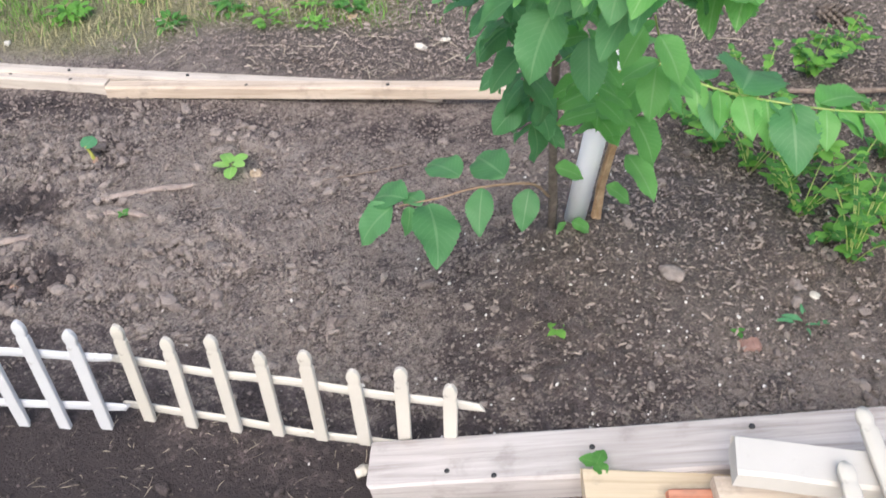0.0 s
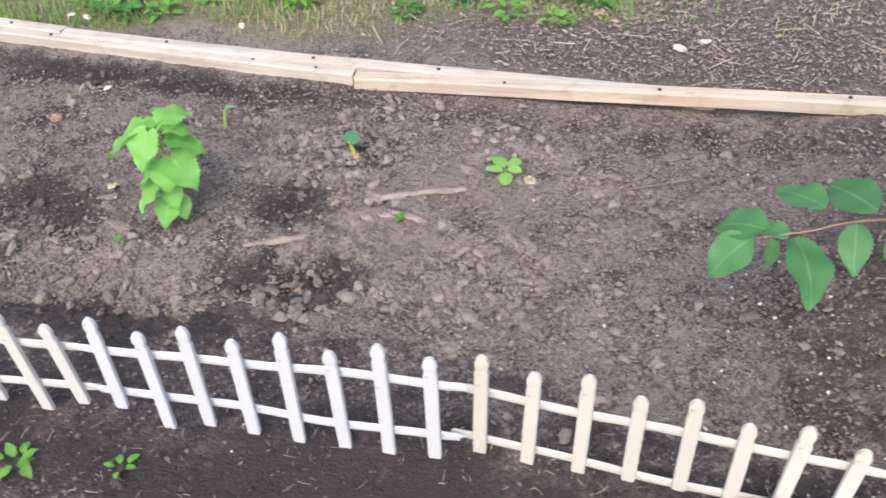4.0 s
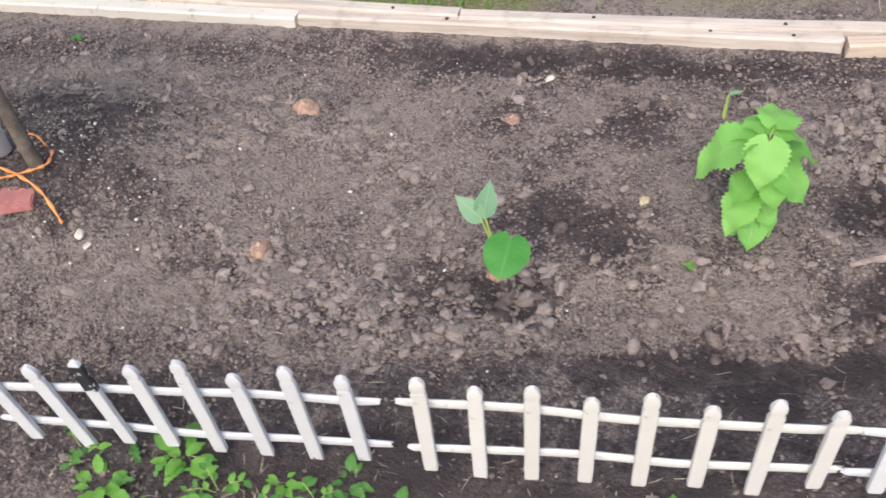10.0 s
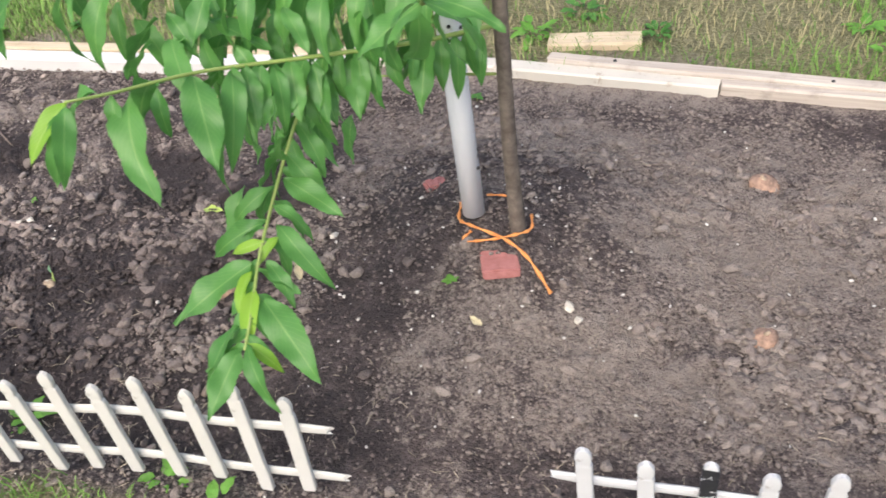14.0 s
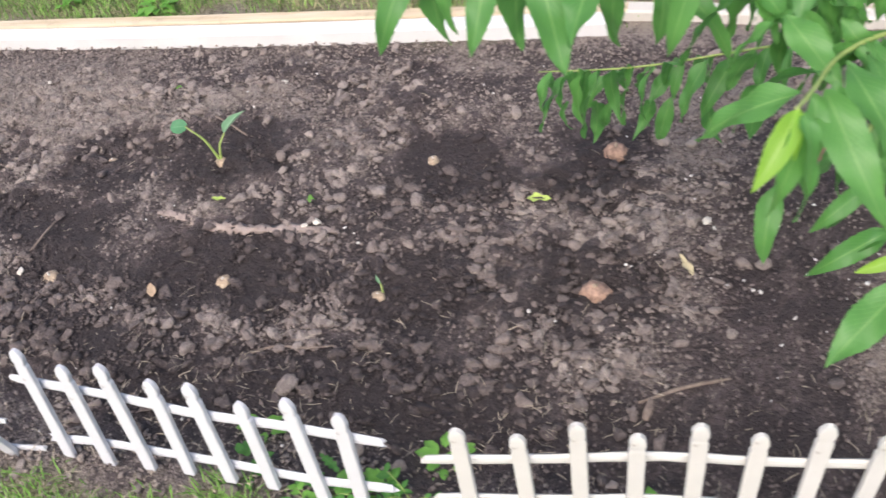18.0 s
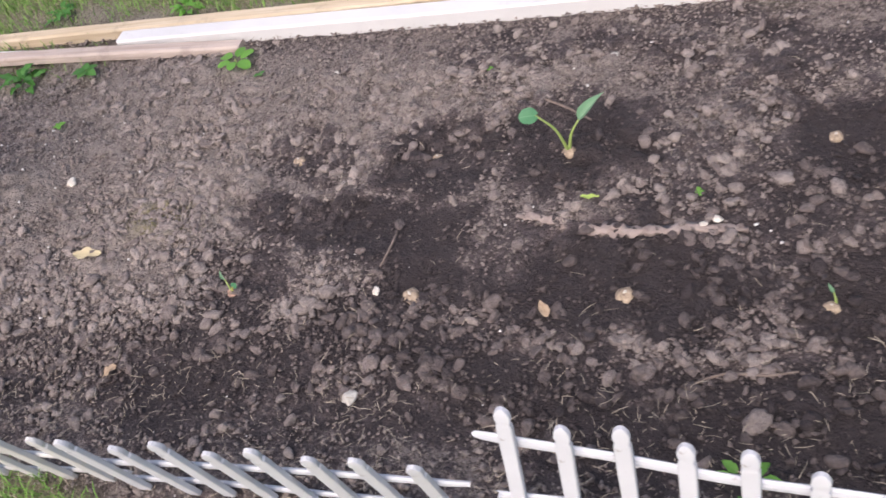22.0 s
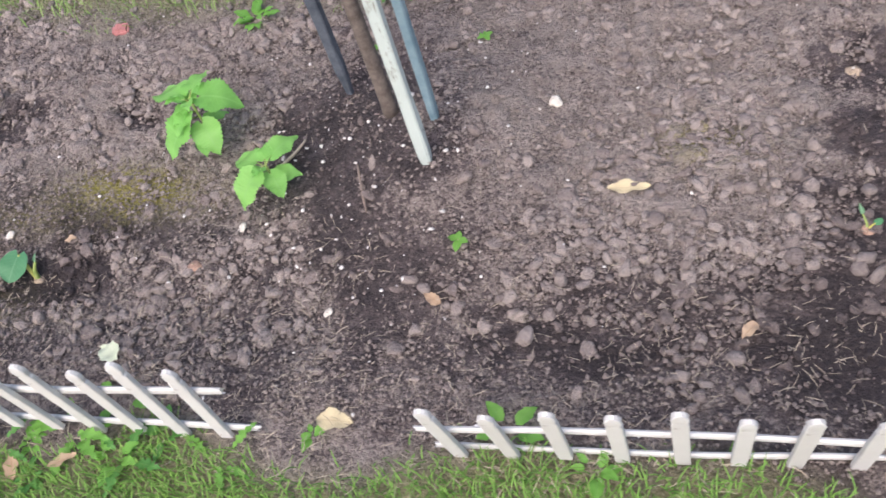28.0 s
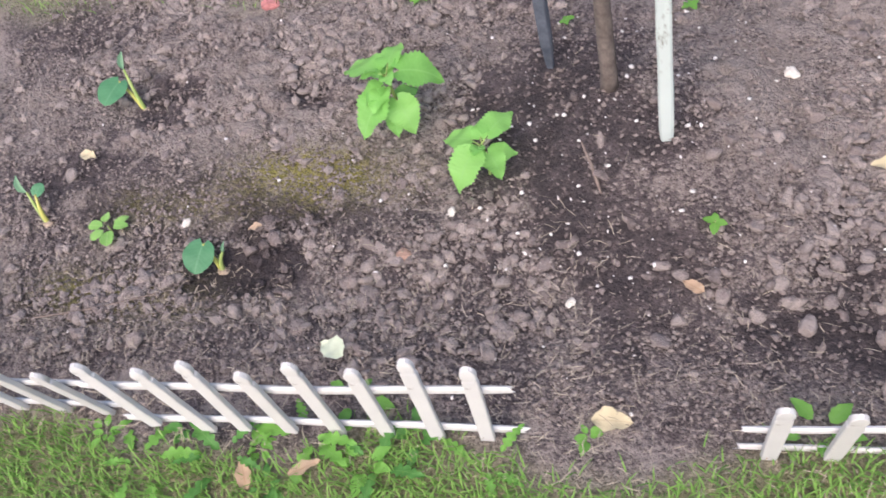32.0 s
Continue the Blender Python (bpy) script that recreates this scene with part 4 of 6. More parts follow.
CANOPY = [(-3.904, 1.031, 0.83, -3.894, 0.969, 0.76), (-3.789, 1.03, 0.84, -3.742, 0.945, 0.73), (-3.695, 1.101, 0.8, -3.72, 1.057, 0.66), (-3.648, 1.156, 0.75, -3.64, 1.095, 0.66),
          (-3.628, 1.16, 0.72, -3.521, 1.09, 0.66), (-3.538, 1.129, 0.75, -3.477, 1.097, 0.7), (-3.474, 1.133, 0.74, -3.382, 1.16, 0.68), (-3.428, 1.127, 0.7, -3.37, 1.095, 0.64),
          (-3.255, 1.216, 0.72, -3.25, 1.215, 0.6), (-3.138, 1.168, 0.75, -3.162, 1.194, 0.6), (-3.07, 1.086, 0.8, -3.081, 1.107, 0.7), (-3.183, 1.14, 0.75, -3.205, 1.188, 0.64),
          (-3.352, 1.163, 0.75, -3.299, 1.12, 0.7), (-3.644, 1.096, 0.82, -3.632, 1.017, 0.8), (-3.422, 1.027, 0.6, -3.48, 1.024, 0.5), (-3.473, 1.093, 0.45, -3.497, 1.001, 0.36)]


def peach_tree():
    rnd = random.Random(5)
    x, y = -3.1, 1.41
    base = gz(x, y) - 0.03
    tree = empty("peach_tree", Matrix.Translation((x, y, base)), "young peach tree with long drooping green leaves", "tree")
    inv = Matrix.Translation((-x, -y, -base))
    hub = new("crown")
    hub.empty_display_size = 0.05
    hub.parent = tree
    hub.matrix_basis = inv
    trunk = part("trunk", tube([(0, 0, 0), (0.004, -0.003, 0.04), (0.0, 0.0, 0.25), (0.005, 0.004, 0.55), (-0.004, 0.01, 0.9), (0.0, 0.02, 1.3)], [0.021, 0.0165, 0.0145, 0.0135, 0.012, 0.007], 12, 0.05, 3), BARK, tree)
    big = [leaf_data("leaf", PEACH_LEAF, 0.12, 0.028 + 0.0025 * v, "lance", 0.28, 1.5 - 0.25 * v, 0.13, 1, v, 24) for v in range(6)]
    young = [leaf_data("leaf", PEACH_YOUNG, 0.12, 0.034, "lance", 0.35, 0.9, 0.05, 0, v + 9, 14) for v in range(2)]
    runs = [("limb", [(-3.33, 1.2, 0.65), (-3.36, 1.13, 0.57), (-3.371, 1.06, 0.512), (-3.33, 0.9, 0.49), (-3.295, 0.8, 0.475), (-3.278, 0.74, 0.464)], 0.0034, 0.002, GREEN_STEM),
            ("limb", [(-3.1, 1.415, 0.6), (-3.2, 1.29, 0.63), (-3.349, 1.168, 0.66), (-3.432, 1.035, 0.71), (-3.475, 0.9, 0.755), (-3.495, 0.834, 0.78)], 0.0045, 0.002, GREEN_STEM),
            ("limb", [(-3.1, 1.42, 0.7), (-3.3, 1.25, 0.76), (-3.55, 1.13, 0.8), (-3.8, 1.03, 0.84), (-3.96, 1.0, 0.86)], 0.007, 0.003, GREEN_STEM),
            ("limb", [(-3.1, 1.42, 0.66), (-3.14, 1.25, 0.74), (-3.08, 1.06, 0.82), (-3.02, 0.92, 0.9)], 0.006, 0.003, GREEN_STEM),
            ("limb", [(-3.1, 1.42, 0.5), (-3.4, 1.49, 0.43), (-3.7, 1.5, 0.36), (-3.92, 1.6, 0.27)], 0.003, 0.0015, GREEN_STEM)]
    paths = []
    for name, pts, r0, r1, m in runs:
        paths.append(smooth_path(pts, 6))
        limb(name, pts, r0, r1, m, hub, 6, 7)
    leaves_from(HANGING, big, hub, rnd)
    leaves_from(HANGING_YOUNG, young, hub, rnd)
    leaves_from(UPPER, big, hub, rnd)
    leaves_from(CANOPY, big, hub, rnd)
    leaves_along(paths[1][:18], 34, big, hub, rnd, 1.1, 0.1, (0.7, 1.05))
    leaves_along(paths[0][:12], 12, big, hub, rnd, 0.7, 0.1, (0.7, 1.0))
    leaves_along(paths[0][10:], 14, big, hub, rnd, 0.4, 0.05, (0.55, 0.8))
    for sway in (0.06, 0.13, 0.2):
        leaves_along([p + Vector((-0.02 - sway * 0.6, sway, 0.02)) for p in paths[1][4:22]], 14, big, hub, rnd, 1.1, 0.05, (0.7, 1.05))
    leaves_along(paths[2], 11, big, hub, rnd, 0.9, 0.25, (0.95, 1.35))
    leaves_along(paths[2][:12], 16, big, hub, rnd, 1.0, 0.1, (0.85, 1.2))
    leaves_along(paths[3], 9, big, hub, rnd, 0.5, 0.3)
    for dx, dy, dz, count, hang in ((0.0, 0.0, 0.0, 9, 1.6), (-0.03, 0.05, -0.05, 8, 0.7), (0.04, -0.04, 0.03, 9, 1.1), (0.02, 0.02, -0.09, 7, 2.0)):
        leaves_along([p + Vector((dx, dy, dz)) for p in paths[4]], count, big, hub, rnd, hang, 0.42, (0.7, 1.25))
    return tree


peach_tree()


def pipe(name, foot, top, radius, label, holes=(), wall=0.0028):
    """An open plastic pipe stood in the soil, with small drilled holes."""
    foot, top = Vector(foot), Vector(top)
    bm = bmesh.new()
    length, k = (top - foot).length, 24
    rings = [[bm.verts.new((r * math.cos(2 * math.pi * j / k), r * math.sin(2 * math.pi * j / k), z)) for j in range(k)] for r, z in ((radius - wall, 0), (radius, 0), (radius, length * 0.33), (radius * 1.003, length * 0.66), (radius, length), (radius - wall, length))]
    rings.append(rings[0])
    for a, b in zip(rings, rings[1:]):
        for j in range(k):
            bm.faces.new((a[j], a[(j + 1) % k], b[(j + 1) % k], b[j]))
    bmesh.ops.recalc_face_normals(bm, faces=bm.faces)
    host = empty(name, aim(foot, (top - foot), (0, -1, 0.01)) @ Matrix.Rotation(-math.pi / 2, 4, "X"), label, "pipe")
    part("tube", bm, PIPE, host)
    for a, z in holes:
        # Black discs on the surface stand in for the shade inside the holes.
        bm = bmesh.new()
        bmesh.ops.create_cone(bm, cap_ends=True, segments=10, radius1=0.0035, radius2=0.0035, depth=0.003)
        h = part("drilled_hole", bm, SPOT_BLACK, host)
        h.matrix_basis = Matrix.Rotation(a, 4, "Z") @ Matrix.Translation((radius + 0.0002, 0, z)) @ Matrix.Rotation(math.pi / 2, 4, "Y")
    return host


pipe("pipe", (-3.202, 1.442, 0.148), (-3.206, 1.442, 1.15), 0.0235, "white plastic pipe standing beside the peach trunk",
     [(-0.2, 0.12), (0.1, 0.145), (-0.9, 0.42), (-0.2, 0.43), (-1.2, 0.44), (0.2, 0.16)])


def slab(name, centre, size, rot, material, label, category, bevel=0.004, chips=0.002, seed=0):
    rnd = random.Random(seed)
    bm = bmesh.new()
    bmesh.ops.create_cube(bm, size=1)
    bmesh.ops.scale(bm, vec=size, verts=bm.verts)
    bmesh.ops.bevel(bm, geom=list(bm.edges), offset=bevel, segments=2, affect="EDGES")
    bmesh.ops.subdivide_edges(bm, edges=[e for e in bm.edges if e.calc_length() > 0.03], cuts=3, use_grid_fill=True)
    for v in bm.verts:
        v.co += Vector([rnd.uniform(-chips, chips) for _ in range(3)]) * 0.6
    ob = part(name, bm, material, None, "", False)
    ob.matrix_world = pose(*centre, *rot)
    return tagged(ob, label, category)


slab("brick", (-3.117, 1.333, gz(-3.117, 1.333) + 0.004), (0.075, 0.074, 0.022), (-6, 4, 22), BRICK, "red brick piece lying at the foot of the tree", "brick", 0.003, 0.001, 3)
slab("brick", (-3.347, 1.589, gz(-3.347, 1.589) + 0.004), (0.05, 0.035, 0.02), (4, 3, 40), BRICK, "small broken red brick lump in dark soil", "brick", 0.005, 0.004, 4)
slab("brick", (-7.289, 1.69, gz(-7.289, 1.69) + 0.006), (0.045, 0.035, 0.02), (4, 8, 20), BRICK, "small orange-red brick fragment near the grass", "brick", 0.005, 0.004, 5)


def cord(points, label, r=0.0042, name="cord"):
    path = smooth_path([(px, py, gz(px, py) + pz) for px, py, pz in points], 6)
    bm = tube(path, [r * (0.8 + 0.35 * math.sin(i * 1.7)) for i in range(len(path))], 6, 0.25, 8)
    ob = part(name, bm, CORD)
    return tagged(ob, label, "cord")


cord([(-3.235, 1.47, 0.025), (-3.23, 1.425, 0.016), (-3.19, 1.39, 0.03), (-3.115, 1.365, 0.035), (-3.06, 1.345, 0.028), (-3.005, 1.3, 0.012)], "frayed orange cord lying round the tree foot")
cord([(-3.08, 1.455, 0.02), (-3.07, 1.41, 0.03), (-3.095, 1.38, 0.035), (-3.155, 1.365, 0.022), (-3.205, 1.37, 0.012), (-3.195, 1.395, 0.01)], "loop of orange cord tied at the tree foot", 0.0035)
cord([(-3.19, 1.5, 0.012), (-3.14, 1.49, 0.02), (-3.105, 1.47, 0.012)], "short end of orange cord beside the pipe", 0.003)


# ---- sapling at the end of the bed ----
SPRAY = [(-0.189, 1.424, 0.3, -0.278, 1.503, 0.29), (-0.099, 1.433, 0.3, -0.184, 1.537, 0.29), (-0.288, 1.364, 0.28, -0.391, 1.41, 0.26), (-0.254, 1.35, 0.28, -0.305, 1.403, 0.27),
         (-0.314, 1.35, 0.27, -0.396, 1.298, 0.21), (-0.281, 1.353, 0.27, -0.276, 1.307, 0.23), (-0.243, 1.351, 0.28, -0.189, 1.225, 0.25), (-0.139, 1.388, 0.3, -0.142, 1.303, 0.25), (-0.049, 1.422, 0.28, -0.059, 1.357, 0.22)]
INNER = [(-0.001, 1.39, 0.36, 0.062, 1.396, 0.34), (0.102, 1.448, 0.28, 0.161, 1.439, 0.25), (0.134, 1.446, 0.36, 0.203, 1.376, 0.31), (0.134, 1.389, 0.48, 0.192, 1.355, 0.4), (0.021, 1.398, 0.5, 0.097, 1.406, 0.44),
         (0.041, 1.524, 0.12, 0.091, 1.524, 0.1), (0.029, 1.522, 0.12, 0.007, 1.507, 0.1), (0.109, 1.106, 0.8, 0.08, 1.077, 0.75), (0.149, 1.273, 0.65, 0.143, 1.218, 0.58), (0.093, 0.702, 1.05, 0.188, 0.781, 1.0),
         (0.351, 1.449, 0.5, 0.313, 1.392, 0.46), (0.465, 1.415, 0.5, 0.468, 1.349, 0.46), (0.455, 1.432, 0.5, 0.565, 1.505, 0.5)]
CROWN = [(-0.005, 0.885, 0.93, -0.039, 0.827, 0.87), (0.034, 0.974, 0.85, 0.041, 0.938, 0.78), (-0.042, 0.979, 0.9, -0.117, 0.996, 0.86), (-0.064, 1.099, 0.8, -0.125, 1.114, 0.76),
         (-0.06, 1.202, 0.7, -0.117, 1.186, 0.64), (-0.062, 1.308, 0.55, -0.118, 1.278, 0.5), (-0.033, 1.273, 0.6, -0.013, 1.267, 0.52), (-0.045, 1.326, 0.5, -0.019, 1.335, 0.4),
         (0.031, 0.896, 0.95, -0.04, 0.878, 0.95), (0.093, 0.821, 1.0, 0.031, 0.756, 0.95), (0.09, 0.832, 1.0, 0.161, 0.802, 0.98), (-0.101, 1.03, 0.9, -0.155, 1.065, 0.86), (-0.0, 1.23, 0.75, -0.059, 1.171, 0.7)]
RIGHT = [(0.271, 1.461, 0.5, 0.284, 1.393, 0.44), (0.408, 1.428, 0.5, 0.418, 1.308, 0.44), (0.258, 1.464, 0.52, 0.245, 1.575, 0.5), (0.373, 1.442, 0.5, 0.437, 1.398, 0.47), (0.32, 1.433, 0.52, 0.385, 1.629, 0.5), (0.479, 1.417, 0.5, 0.573, 1.406, 0.45)]


def sapling():
    rnd = random.Random(8)
    x, y = -0.002, 1.54
    base = gz(x, y) - 0.02
    tree = empty("sapling", Matrix.Translation((x, y, base)), "leafy sapling with oval serrated leaves beside a pipe", "tree")
    hub = new("crown")
    hub.empty_display_size = 0.05
    hub.parent = tree
    hub.matrix_basis = Matrix.Translation((-x, -y, -base))
    part("trunk", tube([(0, 0, 0), (0.0, -0.01, 0.1), (-0.008, -0.04, 0.3), (-0.01, -0.12, 0.55), (0.0, -0.2, 0.8), (0.01, -0.25, 1.1), (0.0, -0.2, 1.5)], [0.012, 0.01, 0.009, 0.008, 0.007, 0.006, 0.004], 9, 0.05, 2), BARK, tree)
    dark = [leaf_data("leaf", CHERRY_LEAF, 0.1, 0.058 + 0.004 * v, "ovate", 0.16, 0.5 + 0.15 * v, 0.05, 1, v, 28) for v in range(4)]
    light = [leaf_data("leaf", CHERRY_LIGHT, 0.1, 0.056 + 0.004 * v, "ovate", 0.2, 0.6, 0.05, 1, v + 5, 28) for v in range(3)]
    runs = [([(-0.01, 1.48, 0.22), (-0.05, 1.44, 0.28), (-0.155, 1.387, 0.3), (-0.217, 1.364, 0.29), (-0.303, 1.352, 0.27)], RED_STEM),
            ([(-0.015, 1.36, 0.6), (-0.02, 1.2, 0.78), (0.0, 1.0, 0.92), (0.03, 0.86, 1.0), (0.1, 0.74, 1.05)], RED_STEM),
            ([(0.0, 1.4, 0.5), (0.08, 1.44, 0.53), (0.167, 1.52, 0.52), (0.26, 1.462, 0.51), (0.354, 1.441, 0.5), (0.48, 1.415, 0.5), (0.62, 1.42, 0.5)], GREEN_STEM),
            ([(-0.01, 1.45, 0.4), (0.06, 1.42, 0.5), (0.14, 1.37, 0.56), (0.15, 1.25, 0.68), (0.12, 1.1, 0.82)], GREEN_STEM),
            ([(-0.01, 1.4, 0.42), (-0.05, 1.33, 0.55), (-0.07, 1.2, 0.72), (-0.1, 1.05, 0.9)], RED_STEM)]
    paths = []
    for pts, m in runs:
        paths.append(smooth_path(pts, 6))
        limb("limb", pts, 0.0036, 0.0015, m, hub, 6, 6)
    for rows, data, size in ((SPRAY, dark, 0.1), (INNER, light, 0.1), (CROWN, dark, 0.1), (RIGHT, dark, 0.1)):
        leaves_from(rows, data, hub, rnd, None, size)
    leaves_along(paths[1], 40, dark, hub, rnd, 0.7, 0.1, (0.5, 0.82))
    leaves_along([p + Vector((0.08, 0.03, 0.0)) for p in paths[1]], 26, light, hub, rnd, 0.6, 0.2, (0.55, 0.9))
    leaves_along([p + Vector((-0.05, 0.03, 0.04)) for p in paths[1]], 24, dark, hub, rnd, 0.6, 0.2, (0.55, 0.85))
    leaves_along([p + Vector((0.12, 0.02, -0.04)) for p in paths[4]], 20, light, hub, rnd, 0.7, 0.2, (0.55, 0.85))
    leaves_along(paths[1][8:], 12, light, hub, rnd, 0.3, 0.1, (0.7, 1.0))
    leaves_along(paths[2], 18, light, hub, rnd, 0.6, 0.35, (0.6, 0.95))
    leaves_along(paths[3], 14, light, hub, rnd, 0.8, 0.2, (0.7, 1.0))
    leaves_along(paths[4], 36, dark, hub, rnd, 0.8, 0.1, (0.55, 0.9))
    return tree


sapling()
pipe("pipe", (0.046, 1.575, 0.07), (0.125, 1.42, 0.86), 0.024, "white plastic pipe leaning beside the sapling")
split = tube([(0.092, 1.585, 0.05), (0.099, 1.56, 0.2), (0.112, 1.53, 0.34), (0.128, 1.5, 0.5)], [0.01, 0.009, 0.008, 0.003], 7, 0.45, 5)
tagged(part("split_stake", split, SPLIT_WOOD, None, "", False), "splintered orange-brown wooden stake beside the pipe", "stake")


# ---- stakes and trunk at the far end ----
def stake(name, foot, top, w, d, material, label, seed=0):
    rnd = random.Random(seed)
    foot, top = Vector(foot), Vector(top)
    n = 14
    length = (top - foot).length
    bm = bmesh.new()
    rings = []
    prof = [(-1, -0.7), (-0.7, -1), (0.7, -1), (1, -0.7), (1, 0.7), (0.7, 1), (-0.7, 1), (-1, 0.7)]
    for i in range(n + 1):
        s = i / n
        k = 0.6 if i == 0 else 1.0
        rings.append([bm.verts.new((px * w / 2 * k + rnd.uniform(-0.0009, 0.0009), py * d / 2 * k + rnd.uniform(-0.0009, 0.0009), s * length)) for px, py in prof])
    for a, b in zip(rings, rings[1:]):
        for j in range(8):
            bm.faces.new((a[j], a[(j + 1) % 8], b[(j + 1) % 8], b[j]))
    bm.faces.new(rings[0][::-1])
    bm.faces.new(rings[-1])
    bmesh.ops.recalc_face_normals(bm, faces=bm.faces)
    ob = part(name, bm, material, None, "", False)
    ob.matrix_world = aim(foot, top - foot, (0, -1, 0.01)) @ Matrix.Rotation(-math.pi / 2, 4, "X")
    return tagged(ob, label, "stake", "stakes round the trunk")


stake("stake", (-6.266, 1.19, 0.03), (-6.262, 1.185, 1.15), 0.026, 0.022, STAKE_WHITE, "stake with peeling white paint driven in soil", 1)
stake("stake", (-6.274, 1.304, 0.05), (-6.268, 1.3, 1.05), 0.02, 0.02, BLUE_PAINT, "blue-grey painted stake driven in dark soil", 2)
stake("stake", (-6.528, 1.441, 0.03), (-6.535, 1.44, 1.05), 0.026, 0.022, DARK_PAINT, "dark slate stake beside the young trunk", 3)


def far_tree():
    rnd = random.Random(12)
    x, y = -6.39, 1.34
    base = gz(x, y) - 0.02
    tree = empty("young_tree", Matrix.Translation((x, y, base)), "young tree with a thin brown trunk between stakes", "tree")
    part("trunk", tube([(0, 0, 0), (0.002, 0, 0.05), (0, 0.003, 0.4), (0.004, 0.0, 0.9), (0, 0, 1.5)], [0.021, 0.017, 0.015, 0.013, 0.007], 12, 0.05, 6), BARK, tree)
    hub = new("crown")
    hub.empty_display_size = 0.05
    hub.parent = tree
    data = [leaf_data("leaf", PEACH_LEAF, 0.1, 0.034, "lance", 0.22, 0.7, 0.05, 0, v + 20, 8) for v in range(2)]
    for a in (20, 140, 265):
        c, s = math.cos(radians(a)), math.sin(radians(a))
        pts = [(0, 0, 1.15 + 0.001 * a), (0.15 * c, 0.15 * s, 1.35), (0.35 * c, 0.35 * s, 1.55)]
        limb("limb", pts, 0.006, 0.002, BARK, hub)
        leaves_along(smooth_path(pts, 6), 14, data, hub, rnd, 0.5, 0.25)
    return tree


far_tree()


# ---- plants in the bed ----
def perilla(x, y, height, rows, label, seed, leaf=0.1, wide=0.86):
    """A bright plant with toothed heart-shaped leaves: (height share, azimuth, size, droop)."""
    rnd = random.Random(seed)
    z = gz(x, y)
    plant = empty("bedding_plant", Matrix.Translation((x, y, z)), label, "plant", "bright green plants in the bed")
    part("stem", tube(smooth_path([(0, 0, -0.01), (0.003, 0, height * 0.4), (0, 0.002, height)], 4), 0.0032, 6), GREEN_STEM, plant)
    data = [leaf_data("leaf", PERILLA_LEAF, leaf, leaf * wide, "heart", 0.16, 0.7 + 0.25 * v, 0.06, 1, v + seed, 26) for v in range(3)]
    for h, az, size, droop in rows:
        a, d = radians(az), radians(droop)
        way = Vector((math.cos(a) * math.cos(d), math.sin(a) * math.cos(d), math.sin(d)))
        p = Vector((0, 0, h * height))
        end = p + 0.028 * size * Vector((math.cos(a), math.sin(a), 0.5))
        part("leaf_stalk", tube([p, end], 0.0016, 5), GREEN_STEM, plant)
        share("leaf", rnd.choice(data), plant, aim(end, way, (0, 0, 1), size, rnd.uniform(-0.2, 0.2)))
    return plant


perilla(-1.588, 1.505, 0.255, [(1, 70, 0.95, -5), (1, -100, 0.95, -45), (0.92, 190, 1.3, -25), (0.9, 140, 1.0, -10), (0.85, 15, 0.95, -20), (0.7, -20, 1.0, -38), (0.68, -65, 0.8, -40), (0.62, 215, 0.8, -40),
                              (0.55, 10, 0.8, -45), (0.45, -130, 0.95, -35), (0.4, -60, 0.6, -40), (0.25, -95, 0.75, -40), (0.25, -40, 0.6, -40), (0.15, -150, 0.45, -20), (0.97, 115, 0.7, 5), (0.95, 30, 0.75, -8), (0.8, 165, 0.85, -30), (0.5, 240, 0.6, -35)], "bright green bushy plant with toothed heart-shaped leaves", 1, 0.098)
perilla(-6.835, 1.29, 0.17, [(1, 85, 0.8, 5), (0.95, 160, 1.05, -5), (0.95, 10, 1.1, -10), (0.8, 215, 0.7, -15), (0.7, -120, 1.05, -25), (0.6, -50, 0.9, -30), (0.5, 60, 0.6, -5), (0.4, -85, 0.6, -25), (1, 205, 0.5, 25), (1, 300, 0.45, 30), (0.85, 120, 0.7, 0), (0.8, 250, 0.65, -5)], "bright green plant with spread toothed leaves", 2, 0.095, 0.82)
perilla(-6.615, 1.15, 0.1, [(1, 60, 0.85, 5), (0.95, 165, 0.8, -5), (0.9, -115, 1.0, -20), (0.8, -45, 0.7, -25), (0.6, 20, 0.6, -10), (1, 100, 0.5, 20), (1, 260, 0.4, 25)], "small bright green plant with four leaves", 3, 0.09, 0.82)


def tuber_mesh(r, pale, seed):
    """A ringed, flattened tuber."""
    rnd = random.Random(seed)
    bm = bmesh.new()
    bmesh.ops.create_uvsphere(bm, u_segments=16, v_segments=12, radius=r)
    ax, ay = rnd.uniform(-0.25, 0.25), rnd.uniform(-0.25, 0.25)
    for v in bm.verts:
        c = v.co / r
        ring = 1 + 0.05 * math.sin(c.z * 14) + 0.34 * noise.noise(c * 1.7 + Vector((seed, 0, 0))) + 0.16 * noise.noise(c * 5 + Vector((0, seed, 0)))
        v.co = Vector((v.co.x * ring, v.co.y * ring * 0.92, v.co.z * 0.8 + ax * v.co.x + ay * v.co.y))
    bmesh.ops.translate(bm, vec=(0, 0, 0.0), verts=bm.verts)
    return bm


